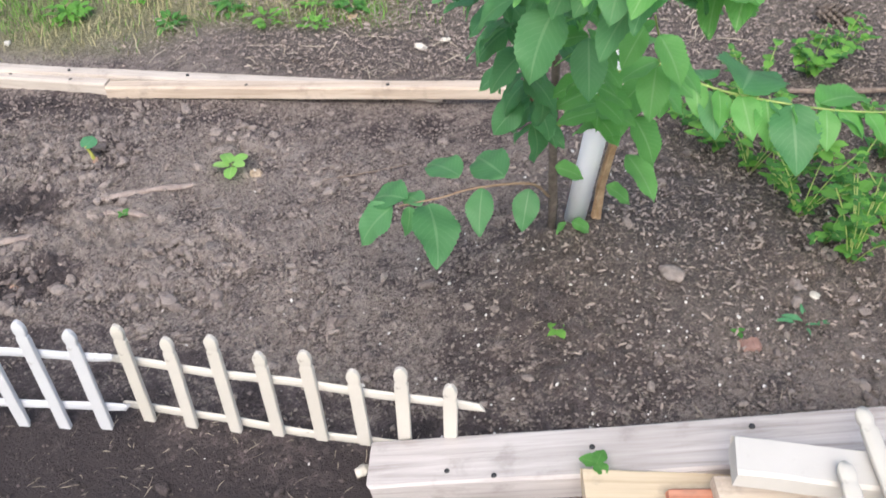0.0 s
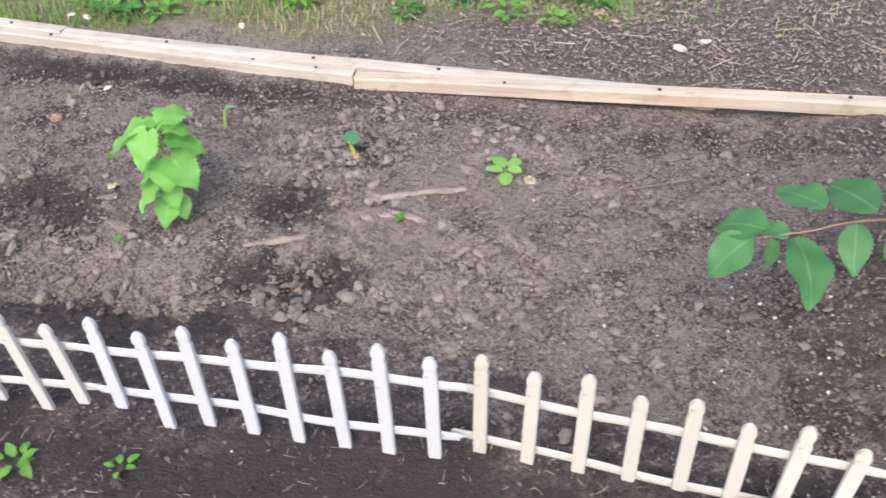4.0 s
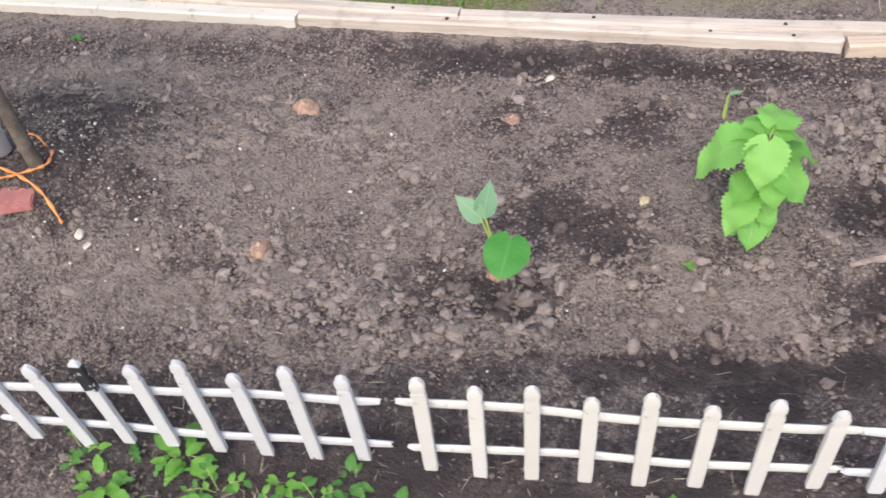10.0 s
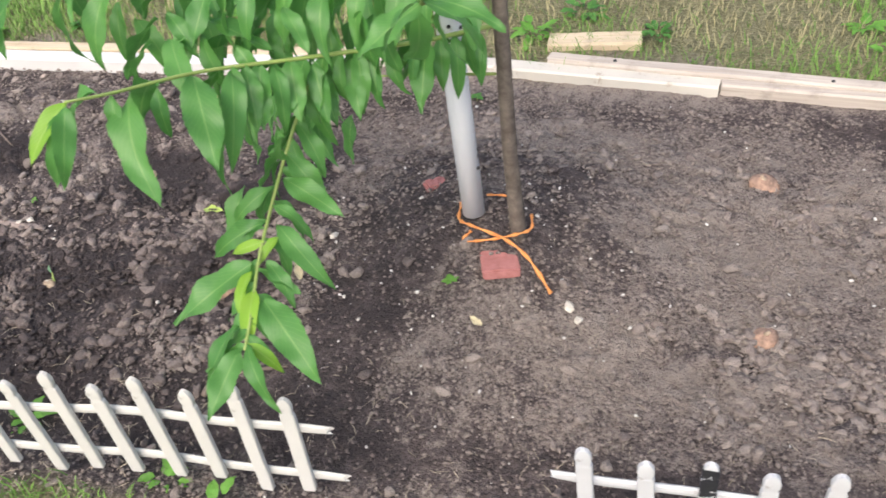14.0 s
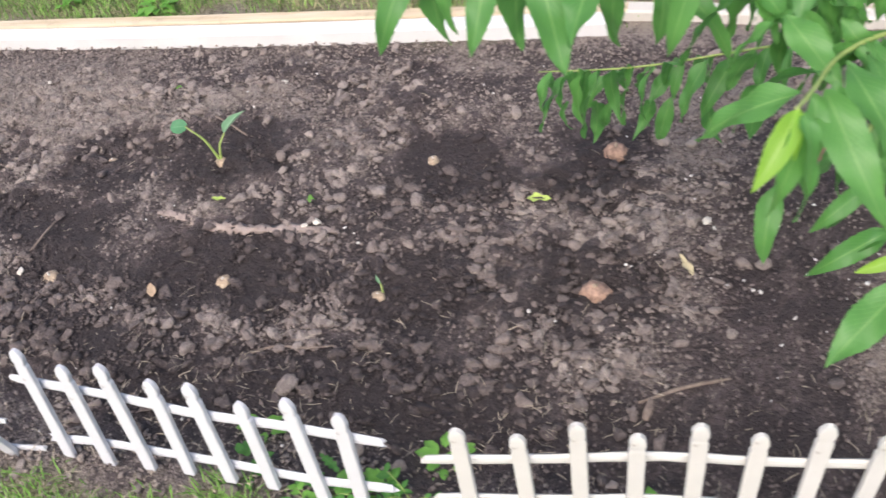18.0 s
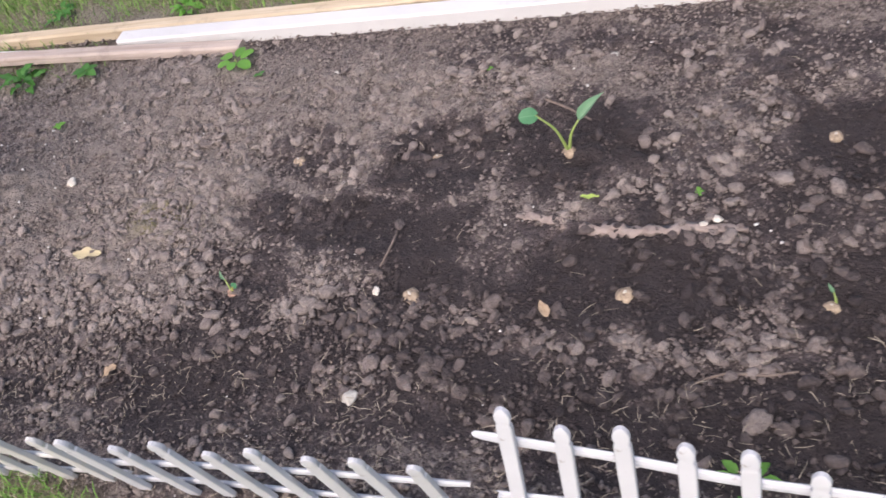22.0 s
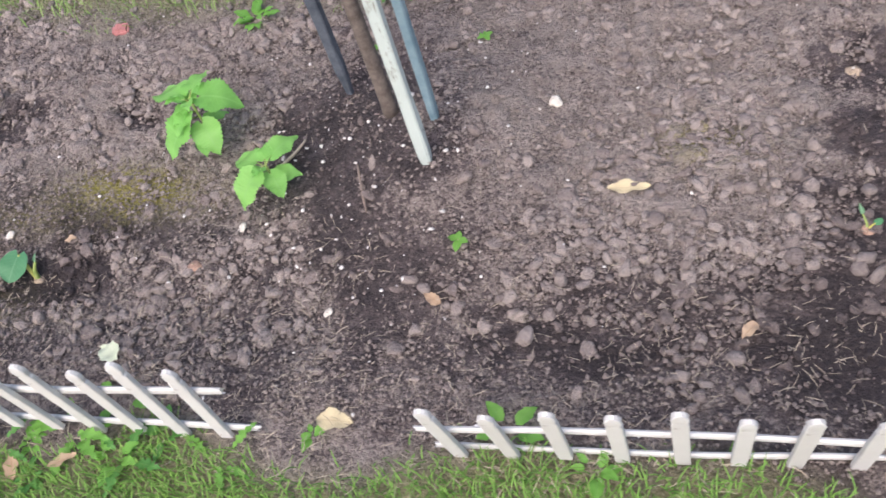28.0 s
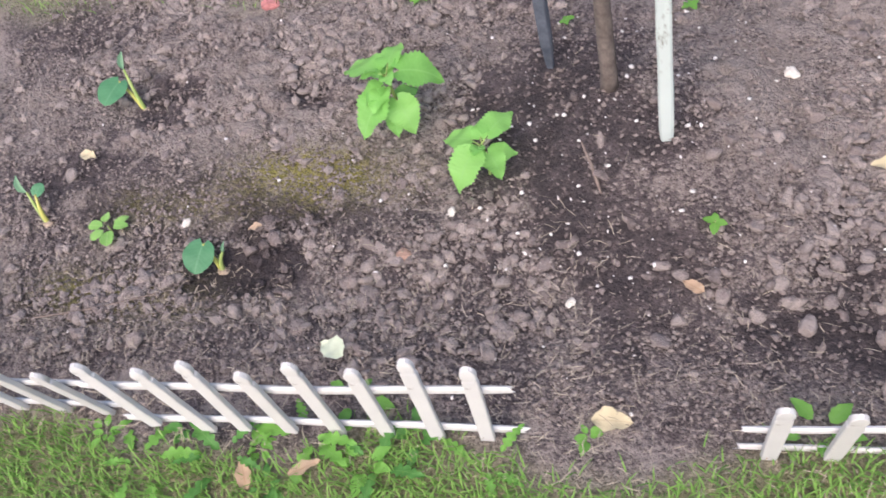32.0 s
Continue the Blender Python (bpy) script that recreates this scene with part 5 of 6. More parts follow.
def tuber(x, y, r, pale=False, label="", lift=-0.3, sprout=True, seed=0):
    rnd = random.Random(seed)
    host = empty("tuber", Matrix.Translation((x, y, gz(x, y) + r * lift)), label or ("pale tuber half buried in damp soil" if pale else "brown ringed tuber half buried in soil"), "tuber", "tubers planted in the bed")
    part("skin", tuber_mesh(r, pale, seed), BULB_PALE if pale else BULB, host)
    if sprout:
        part("bud", tube([(0, 0, r * 0.6), (rnd.uniform(-0.3, 0.3) * r, rnd.uniform(-0.3, 0.1) * r, r * 1.05)], [r * 0.22, r * 0.08], 7), WHITE_CHIP if pale else BULB_PALE, host)
    return host


TUBERS = [(-2.6, 1.348, 0.031, 0), (-2.635, 1.82, 0.036, 0), (-2.123, 1.825, 0.026, 0), (-0.783, 1.8, 0.02, 1), (-3.764, 1.262, 0.03, 0), (-3.774, 1.69, 0.026, 0), (-4.575, 1.195, 0.021, 1), (-4.21, 1.196, 0.014, 1),
          (-5.014, 1.164, 0.021, 1), (-5.07, 1.57, 0.015, 1), (-5.444, 1.56, 0.018, 1), (-6.758, 0.956, 0.016, 0), (-4.206, 1.639, 0.016, 1), (-1.222, 1.336, 0.019, 0)]
for i, (x, y, r, pale) in enumerate(TUBERS):
    tuber(x, y, r, bool(pale), lift=-0.3 if x in (-2.123, -1.222) else -0.05 if x > -3 else 0.0 if pale else 0.25, seed=i)


def ear_plant(x, y, label, leaves, bulb=0.02, seed=0, pale=False):
    """A sprouting tuber: stalks that end in a heart-shaped leaf each. (end x, y, z, leaf way, size, kind)"""
    rnd = random.Random(seed)
    z = gz(x, y)
    plant = empty("sprouting_tuber", Matrix.Translation((x, y, z)), label, "plant", "sprouting tubers in the bed")
    if bulb:
        part("bulb", tuber_mesh(bulb, pale, seed + 3), BULB_PALE if pale else BULB, plant)
    for end, way, size, kind in leaves:
        m = {"blue": EAR_LEAF, "green": EAR_GREEN, "roll": EAR_PALE, "pale": EAR_PALE}[kind]
        end = Vector(end)
        bend = Vector((end.x * 0.35, end.y * 0.35, end.z * 0.6))
        part("stalk", tube(smooth_path([(0, 0, 0), bend, end], 4), [(0.003 if seed in (5, 9) else 0.0062 if seed > 2 else 0.0042) * (1 - 0.07 * i) for i in range(9)], 7), YELLOW_STEM if kind != "roll" and seed > 2 else GREEN_STEM, plant)
        data = leaf_data("leaf", m, size, size * {"roll": 0.34, "pale": 0.62}.get(kind, 1.0), "lance" if kind == "roll" else "heart" if kind == "pale" else "shield", 1.3 if kind == "roll" else 0.12, 0.35, 0.02, 0, seed, 14)
        share("leaf", data, plant, aim(end, way, (0.15, -0.45, 1) if way[2] < 0.5 else (0.2, -1, 0.5)))
    return plant


ear_plant(-2.085, 1.36, "sprouting tuber with two heart-shaped green leaves", [((-0.03, 0.015, 0.15), (-0.55, 0.1, 0.5), 0.068, "pale"), ((-0.024, 0.022, 0.155), (0.15, 0.25, 0.75), 0.072, "pale"), ((0.04, -0.05, 0.165), (-0.1, -0.9, -0.15), 0.088, "green")], 0.022, 1)
ear_plant(-4.755, 1.584, "sprouting tuber with two long leaf stalks", [((-0.055, -0.01, 0.12), (-0.8, -0.2, 0.1), 0.038, "blue"), ((0.03, 0.015, 0.085), (0.5, 0.35, 0.45), 0.08, "roll")], 0.016, 2, True)
ear_plant(-1.245, 1.82, "small sprouting tuber with one dark leaf", [((-0.012, -0.004, 0.05), (0.15, 0.5, 0.1), 0.042, "blue")], 0.014, 3)
ear_plant(-1.631, 1.875, "thin pale sprout with a small leaf", [((0.005, 0.01, 0.06), (0.9, 0.2, 0.2), 0.03, "roll")], 0.0, 4, True)
ear_plant(-5.433, 1.133, "yellow sprout on a small tuber", [((-0.012, 0.012, 0.035), (-0.3, 0.3, 0.8), 0.024, "roll"), ((0.01, 0.0, 0.025), (0.5, 0.1, 0.5), 0.015, "blue")], 0.015, 5)
ear_plant(-7.145, 0.9, "sprouting tuber with one heart-shaped blue-green leaf", [((-0.03, 0.025, 0.06), (-0.05, -0.95, -0.2), 0.066, "blue"), ((0.015, 0.015, 0.05), (0.2, 0.4, 0.6), 0.025, "roll")], 0.012, 6, True)
ear_plant(-7.505, 1.325, "sprouting tuber with a round blue-green leaf", [((-0.05, 0.03, 0.07), (-0.2, -0.95, -0.05), 0.072, "blue"), ((-0.035, 0.05, 0.09), (-0.1, 0.5, 0.5), 0.045, "roll")], 0.012, 7, True)
ear_plant(-7.6, 0.975, "pale sprout with a rolled whitish leaf", [((-0.04, 0.04, 0.06), (-0.6, 0.5, 0.5), 0.05, "roll"), ((-0.015, 0.035, 0.06), (0.2, 0.5, 0.2), 0.03, "blue")], 0.012, 8, True)
ear_plant(-4.203, 1.205, "tiny blue-green sprout in a damp hollow", [((-0.005, 0.01, 0.02), (-0.4, 0.3, 0.6), 0.02, "roll")], 0.0, 9)


def seedling(x, y, size, count, label, material=None, seed=0, shape="ovate", out=0.0):
    rnd = random.Random(seed)
    plant = empty("seedling", Matrix.Translation((x, y, gz(x, y))), label, "plant", "seedlings")
    part("stem", tube([(0, 0, -0.005), (0, 0, size * 0.6)], 0.0016, 5), GREEN_STEM, plant)
    data = leaf_data("leaf", material or PERILLA_LEAF, size, size * 0.7, shape, 0.1, 0.4, 0.02, 0, seed, 8)
    for i in range(count):
        a = 2 * math.pi * (i + rnd.uniform(-0.2, 0.2)) / count + seed
        share("leaf", data, plant, aim((out * size * math.cos(a), out * size * math.sin(a), size * rnd.uniform(0.45, 0.65)), (math.cos(a), math.sin(a), rnd.uniform(-0.1, 0.25)), (0, 0, 1), rnd.uniform(0.75, 1.05)))
    return plant


for i, (x, y, s, c, m, text) in enumerate([(-0.845, 1.80, 0.052, 5, SEEDLING_LEAF, "light green seedling with rounded leaves"), (-7.423, 0.96, 0.042, 6, SEEDLING_LEAF, "green seedling with six rounded leaves"),
                                           (-6.172, 1.026, 0.026, 4, WEED_LEAF, "small green seedling in dark soil"), (0.026, 1.25, 0.03, 4, WEED_LEAF, "small green seedling with four narrow leaves"),
                                           (-1.705, 1.41, 0.018, 3, WEED_LEAF, "tiny green seedling among clods"), (-3.208, 1.284, 0.02, 5, WEED_LEAF, "tiny green seedling below the tree"),
                                           (-6.246, 1.644, 0.028, 4, WEED_LEAF, "small weed seedling behind the stakes"), (-5.003, 1.856, 0.016, 3, WEED_LEAF, "tiny weed seedling in dark soil"),
                                           (-3.408, 2.089, 0.026, 4, DARK_WEED, "small green weed beside the planks"), (-5.776, 1.91, 0.05, 6, WEED_LEAF, "light green weed by the white board"),
                                           (-6.306, 1.89, 0.05, 5, DARK_WEED, "dark green broad-leaved weed by the planks"), (-5.68, 1.86, 0.02, 3, DARK_WEED, "tiny dark weed near the white board"),
                                           (-6.519, 1.61, 0.022, 4, WEED_LEAF, "tiny green weed in the bed"), (-1.06, 1.59, 0.02, 4, DARK_WEED, "tiny grey-green sprout among roots"),
                                           (0.383, 1.29, 0.02, 3, DARK_WEED, "tiny dark sprout near a stone"), (-4.46, 1.46, 0.014, 4, WEED_LEAF, "tiny seedling beside the root")]):
    seedling(x, y, s, c, text, m, i + 1, "round" if c == 6 or x == -0.845 else "ovate", 0.12 if x == -0.845 else 0.3 if c == 6 else 0.0)


# ---- weeds ----
def weed(x, y, size, leaves, material, label, seed, tall=0.3, shape="ovate", narrow=0.5, group="weeds in the grass"):
    """A low weed: a rosette of joined leaves on short stalks, with leaf parts."""
    rnd = random.Random(seed)
    plant = empty("weed", Matrix.Translation((x, y, gz(x, y))), label, "weed", group)
    data = [leaf_data("leaf", material, size, size * narrow, shape, 0.2, 0.7, 0.08, 0 if shape == "lobed" else 1, seed + v, 20 if shape == "lobed" else 8) for v in range(2)]
    for i in range(leaves):
        a = 2.4 * i + rnd.uniform(-0.4, 0.4)
        up = tall * rnd.uniform(0.2, 1.3)
        r = size * rnd.uniform(0.05, 0.7)
        share("leaf", rnd.choice(data), plant, aim((r * math.cos(a), r * math.sin(a), size * up), (math.cos(a), math.sin(a), rnd.uniform(-0.05, 0.6)), (0, 0, 1), rnd.uniform(0.55, 1.1)))
    return plant


BACK_WEEDS = [(-2.277, 2.37), (-2.069, 2.39), (-1.641, 2.54), (-1.295, 2.53), (-0.981, 2.56), (-0.815, 2.55), (-0.716, 2.69), (-1.663, 2.56), (-0.86, 2.69), (-1.141, 2.65), (-2.354, 2.4), (-2.231, 2.46),
              (-2.187, 2.36), (-2.427, 2.53), (-3.322, 2.40), (-2.97, 2.45), (-3.691, 2.40), (-5.258, 2.23), (-4.9, 2.34), (-5.6, 2.28), (-6.1, 2.2), (-6.6, 2.2), (-4.3, 2.40), (-1.95, 2.5), (-3.2, 2.55), (-1.45, 2.7), (-6.9, 1.75), (-6.55, 1.87)]
for i, (x, y) in enumerate(BACK_WEEDS):
    weed(x, y, 0.042 + 0.018 * ((i * 7) % 5) / 4, 13 + (i * 5) % 8, WEED_LEAF if i % 3 else DARK_WEED, "bright green broad-leaved weed in patchy grass" if i % 3 else "dark green weed tuft in patchy grass", i + 100, 0.5)
FRONT_WEEDS = [(-1.725, 0.82, 0.05, 12), (-1.587, 0.80, 0.04, 9), (-1.389, 0.825, 0.03, 5), (-2.572, 0.85, 0.05, 12), (-2.27, 0.845, 0.035, 7), (-2.386, 0.83, 0.03, 6), (-4.131, 0.715, 0.042, 14), (-4.056, 0.745, 0.038, 12), (-4.311, 0.75, 0.045, 8),
               (-3.605, 0.77, 0.04, 9), (-4.33, 0.84, 0.04, 5), (-3.977, 0.835, 0.042, 11), (-1.85, 0.78, 0.05, 12), (-2.7, 0.78, 0.045, 11), (-3.48, 0.74, 0.04, 9), (-6.9, 0.52, 0.03, 9), (-7.05, 0.53, 0.03, 8), (-7.2, 0.5, 0.03, 9),
               (-6.75, 0.62, 0.045, 4), (-6.35, 0.6, 0.03, 5), (-6.62, 0.56, 0.04, 7), (-6.0, 0.65, 0.05, 5), (-5.85, 0.6, 0.04, 6), (-6.7, 0.5, 0.045, 5), (-6.86, 0.44, 0.032, 8)]
for i, (x, y, s, c) in enumerate(FRONT_WEEDS):
    weed(x, y, s, c, WEED_LEAF if i % 4 else DARK_WEED, "green broad-leaved weed along the picket fence" if s < 0.055 else "large-leaved green weed by the picket fence", i + 200, 0.35, "ovate", 0.55, "weeds along the fence")


def creeping_weed(x, y, spread, seed):
    """A sprawling weed: thin stems close to the soil with small paired leaves."""
    rnd = random.Random(seed)
    plant = empty("weed", Matrix.Translation((x, y, gz(x, y))), "small-leaved light green weed sprawling along the fence", "weed", "weeds along the fence")
    data = [leaf_data("leaf", (DARK_WEED, WEED_LEAF, DARK_WEED)[v], 0.018 + 0.003 * v, 0.01 + 0.003 * v, "ovate", 0.15, 0.5, 0.05, 0, seed + v, 7) for v in range(3)]
    for k in range(3):
        a = 2.1 * k + rnd.uniform(-0.6, 0.6)
        tip = Vector((spread * math.cos(a), spread * 0.6 * math.sin(a), rnd.uniform(0.012, 0.045)))
        path = smooth_path([(0, 0, -0.004), tip * 0.5 + Vector((0, 0, 0.012)), tip], 3)
        part("stem", tube(path, 0.0012, 4), GREEN_STEM, plant)
        for i in range(5):
            b = a + (1.1 if i % 2 else -1.1) + rnd.uniform(-0.5, 0.5)
            share("leaf", rnd.choice(data), plant, aim(path[min(len(path) - 1, 2 + i)], (math.cos(b), math.sin(b), rnd.uniform(-0.1, 0.5)), (0, 0, 1), rnd.uniform(0.6, 1.3)))
    return plant


CREEPERS = [(-2.27, 0.77, 0.24, 0.035, 7), (-3.24, 0.715, 0.06, 0.04, 2), (-3.16, 0.74, 0.03, 0.03, 1), (-4.08, 0.7, 0.16, 0.05, 4), (-2.83, 0.81, 0.08, 0.04, 1)]
spot = random.Random(31)
for cx, cy, rx, ry, count in CREEPERS:
    for i in range(count):
        creeping_weed(cx + rx * spot.uniform(-1, 1), cy + ry * spot.uniform(-1, 1), spot.uniform(0.035, 0.07), spot.randrange(1000))
LOBED_WEEDS = [(-6.96, 0.49, 0.085, 5), (-6.8, 0.53, 0.08, 6), (-6.68, 0.5, 0.07, 4), (-7.12, 0.46, 0.075, 6), (-4.1, 0.735, 0.07, 5), (-1.95, 0.79, 0.075, 6), (-2.62, 0.8, 0.06, 5), (-6.5, 0.52, 0.06, 4)]
for i, (x, y, s, c) in enumerate(LOBED_WEEDS):
    weed(x, y, s, c, WEED_LEAF if i % 2 else DARK_WEED, "weed with long lobed green leaves by the fence", i + 260, 0.25, "lobed", 0.36, "weeds along the fence")
RIGHT_WEEDS = [(0.408, 1.95), (0.47, 1.86), (0.52, 1.78), (0.56, 1.69), (0.60, 1.6), (0.64, 1.53), (0.58, 1.95), (0.68, 1.8), (0.75, 1.66), (0.8, 1.95), (0.5, 2.1), (0.67, 2.3), (0.76, 2.39), (0.9, 2.2), (0.85, 1.75), (0.34, 2.05)]


def bushy_weed(x, y, height, seed):
    """An upright weed with many small leaves on thin stems."""
    rnd = random.Random(seed)
    plant = empty("leafy_weed", Matrix.Translation((x, y, gz(x, y))), "bushy dark green weed clump on wood-chip soil", "weed", "weed clumps by the sapling")
    data = [leaf_data("leaf", (DARK_WEED, WEED_LEAF)[v], 0.02 + 0.018 * v, 0.015 + 0.012 * v, "ovate", 0.15, 0.5, 0.03, 1, seed + v, 7) for v in range(2)]
    for s in range(8):
        a = rnd.uniform(0, 6.28)
        tip = Vector((0.09 * math.cos(a), 0.09 * math.sin(a), height * rnd.uniform(0.5, 1.1)))
        path = smooth_path([(0, 0, -0.005), tip * 0.5 + Vector((0, 0, 0.02)), tip], 3)
        part("stem", tube(path, 0.0016, 5), GREEN_STEM, plant)
        for i in range(15):
            p = path[min(len(path) - 1, 1 + i * len(path) // 16)]
            b = rnd.uniform(0, 6.28)
            share("leaf", data[0] if rnd.random() < 0.85 else data[1], plant, aim(p, (math.cos(b), math.sin(b), rnd.uniform(-0.1, 0.5)), (0, 0, 1), rnd.uniform(0.6, 1.2)))
    return plant


for i, (x, y) in enumerate(RIGHT_WEEDS):
    bushy_weed(x, y, 0.12 + 0.1 * ((i * 3) % 4) / 3, 300 + i)


# ---- fallen leaves, shells, stones, roots ----
def fallen(x, y, size, narrow, material, label, seed, name="fallen_leaf", category="leaf", az=None):
    rnd = random.Random(seed)
    data = leaf_data(name, material, size, size * narrow, "ovate", 0.3, rnd.uniform(-0.6, 0.9), 0.12, 1, seed, 10)
    ob = new(name, data)
    a = rnd.uniform(0, 6.28) if az is None else az
    ob.matrix_world = aim((x - 0.4 * size * math.cos(a), y - 0.4 * size * math.sin(a), gz(x, y) + 0.016), (math.cos(a), math.sin(a), rnd.uniform(-0.08, 0.15)), (rnd.uniform(-0.2, 0.2), rnd.uniform(-0.2, 0.2), 1))
    return tagged(ob, label, category)


FALLEN = [(-5.872, 1.194, 0.085, 0.38, PALE_LEAF, "pale yellow fallen leaf on dry clods"), (-3.925, 1.497, 0.055, 0.5, LIME_LEAF, "lime green fallen leaf on soil"), (-1.8, 1.567, 0.042, 0.5, PALE_LEAF, "small cream fallen petal on soil"),
          (-3.591, 1.319, 0.055, 0.35, PALE_LEAF, "pale curled fallen leaf on soil"), (-3.13, 1.203, 0.036, 0.45, PALE_LEAF, "cream fallen leaf near the tree"), (-4.68, 1.42, 0.045, 0.3, LIME_LEAF, "pale curled shoot beside the root"),
          (-6.2, 0.903, 0.045, 0.5, TAN_LEAF, "tan curled dry leaf on soil"), (-6.321, 0.627, 0.068, 0.62, PALE_LEAF, "pale yellow-green leaf on the grass edge"), (-6.816, 0.705, 0.055, 0.8, MINT_LEAF, "pale green fallen leaf by the fence"),
          (-7.092, 0.997, 0.035, 0.5, TAN_LEAF, "small tan leaf on dark soil"), (-7.575, 1.158, 0.05, 0.6, PALE_LEAF, "cream fallen leaf on dark soil"), (-6.904, 0.453, 0.055, 0.5, TAN_LEAF, "tan dry leaf in the grass"),
          (-6.804, 0.476, 0.06, 0.42, TAN_LEAF, "brown dry leaf in the grass"), (-5.627, 0.9, 0.04, 0.6, TAN_LEAF, "orange-tan fragment on soil"), (-4.718, 1.134, 0.04, 0.5, TAN_LEAF, "pinkish dry leaf on damp soil"),
          (-0.7, 2.62, 0.06, 0.6, TAN_LEAF, "brown leaf on wood-chip ground")]
for i, row in enumerate(FALLEN):
    fallen(*row, 400 + i, az=0.1 if row[0] in (-5.872, -6.321, -3.925) else 1.3 if row[0] == -1.8 else 0.5 if row[0] == -6.804 else None)


def lump(name, x, y, size, material, label, category, seed, flat=0.6, sink=0.2):
    rnd = random.Random(seed)
    bm = bmesh.new()
    bmesh.ops.create_icosphere(bm, subdivisions=3, radius=1)
    off = Vector((seed * 1.7, seed * 0.3, 0))
    for v in bm.verts:
        k = 1 + 0.4 * noise.noise(v.co * 1.4 + off) + 0.22 * noise.noise(v.co * 3.7 - off)
        v.co = Vector((v.co.x * size * k, v.co.y * size * 0.75 * k, v.co.z * size * flat * k))
    ob = part(name, bm, material)
    ob.matrix_world = pose(x, y, gz(x, y) + size * flat * (1 - 2 * sink) + 0.004, rnd.uniform(-12, 12), rnd.uniform(-12, 12), rnd.uniform(0, 360))
    return tagged(ob, label, category)


SHELLS = [(-2.045, 1.985, 0.014), (-5.058, 0.905, 0.018), (-6.04, 1.412, 0.017), (-6.416, 0.866, 0.011), (-2.967, 1.289, 0.014), (-2.945, 1.27, 0.011), (-5.44, 1.86, 0.01), (-4.42, 1.39, 0.011), (-4.445, 1.375, 0.009), (0.55, 1.42, 0.014),
          (-7.25, 0.99, 0.013), (-6.68, 1.06, 0.012), (-5.09, 1.161, 0.011), (-4.7, 1.9, 0.012), (-3.56, 1.45, 0.012), (-2.3, 2.33, 0.016), (-2.36, 2.335, 0.014), (-0.45, 2.45, 0.02), (-0.38, 2.5, 0.018), (-1.78, 2.36, 0.014)]
for i, (x, y, s) in enumerate(SHELLS):
    lump("white_fragment", x, y, s, WHITE_CHIP, "small white shell fragment lying on the soil", "fragment", 500 + i, 0.35, 0.1)
STONES = [(-0.83, 1.31, 0.026), (-0.49, 1.288, 0.02), (-0.729, 1.33, 0.028), (0.26, 1.437, 0.03), (0.518, 1.45, 0.024), (-0.104, 1.329, 0.016), (-1.683, 1.367, 0.024), (-4.39, 1.475, 0.024), (-6.812, 0.841, 0.022), (-6.016, 0.851, 0.022),
          (-5.193, 1.141, 0.03), (-4.322, 0.945, 0.036), (-4.334, 1.04, 0.016), (-5.9, 0.835, 0.025), (-2.02, 1.31, 0.026), (-1.98, 1.28, 0.022), (-2.47, 1.24, 0.026), (-4.2, 1.48, 0.03), (-4.3, 1.5, 0.024), (-5.98, 0.9, 0.02)]
for i, (x, y, s) in enumerate(STONES):
    lump("stone", x, y, s * (0.7 if i % 3 else 0.85), CLOD if i % 3 else PEBBLE, "grey-brown hard clod on the bed" if i % 3 else "greyish stone in loose soil", "stone", 600 + i, 0.5, 0.3)


def stick(points, r, label, material, name="stick", category="stick", flat=1.0, seed=1, bumpy=0.15):
    path = smooth_path([(px, py, gz(px, py) + pz) for px, py, pz in points], 5)
    n = len(path)
    bm = tube(path, [r * (0.35 + 0.65 * math.sin(math.pi * (0.12 + 0.76 * i / (n - 1)))) for i in range(n)], 9, bumpy, seed)
    for v in bm.verts:
        g = gz(v.co.x, v.co.y) + 0.006
        v.co.z = g + (v.co.z - g) * flat
    ob = part(name, bm, material)
    return tagged(ob, label, category)


stick([(-4.83, 1.38, 0.004), (-4.78, 1.378, 0.006), (-4.71, 1.358, 0.006), (-4.64, 1.348, 0.008), (-4.6, 1.35, 0.004), (-4.53, 1.35, 0.006), (-4.45, 1.37, 0.003), (-4.36, 1.372, -0.002)], 0.0125, "pinkish flat root lying along the soil", ROOT, "root", "root", flat=0.25, bumpy=0.95, seed=4)
stick([(-1.18, 1.643, 0.005), (-1.03, 1.695, 0.008), (-0.926, 1.741, 0.004)], 0.011, "pale grey root breaking the surface", ROOT, "root", "root", flat=0.4, bumpy=0.45, seed=5)
stick([(-1.121, 1.597, 0.005), (-1.06, 1.6, 0.009), (-0.99, 1.588, 0.005)], 0.013, "pinkish root stub in the soil", ROOT, "root", "root", flat=0.4, bumpy=0.45, seed=6)
stick([(-1.4, 1.44, 0.002), (-1.29, 1.485, 0.006), (-1.18, 1.515, 0.002)], 0.012, "dry crusted root in pale soil", ROOT, "root", "root", flat=0.4, bumpy=0.45, seed=7)
stick([(-1.16, 1.57, 0.005), (-1.12, 1.53, 0.006), (-1.09, 1.5, 0.005)], 0.004, "thin grey twig on the soil", TWIG, seed=8)
stick([(-3.655, 1.0, 0.006), (-3.58, 1.04, 0.008), (-3.5, 1.07, 0.006)], 0.004, "thin brown twig lying near the fence", TWIG, seed=9)
stick([(-3.64, 0.965, 0.01), (-3.632, 1.005, 0.012)], 0.009, "short broken wood stub on the soil", TWIG, seed=10)
stick([(-4.44, 1.0, 0.006), (-4.38, 1.03, 0.008), (-4.31, 1.035, 0.008), (-4.26, 1.05, 0.005)], 0.003, "thin curved root fibre on the soil", TWIG, seed=11)
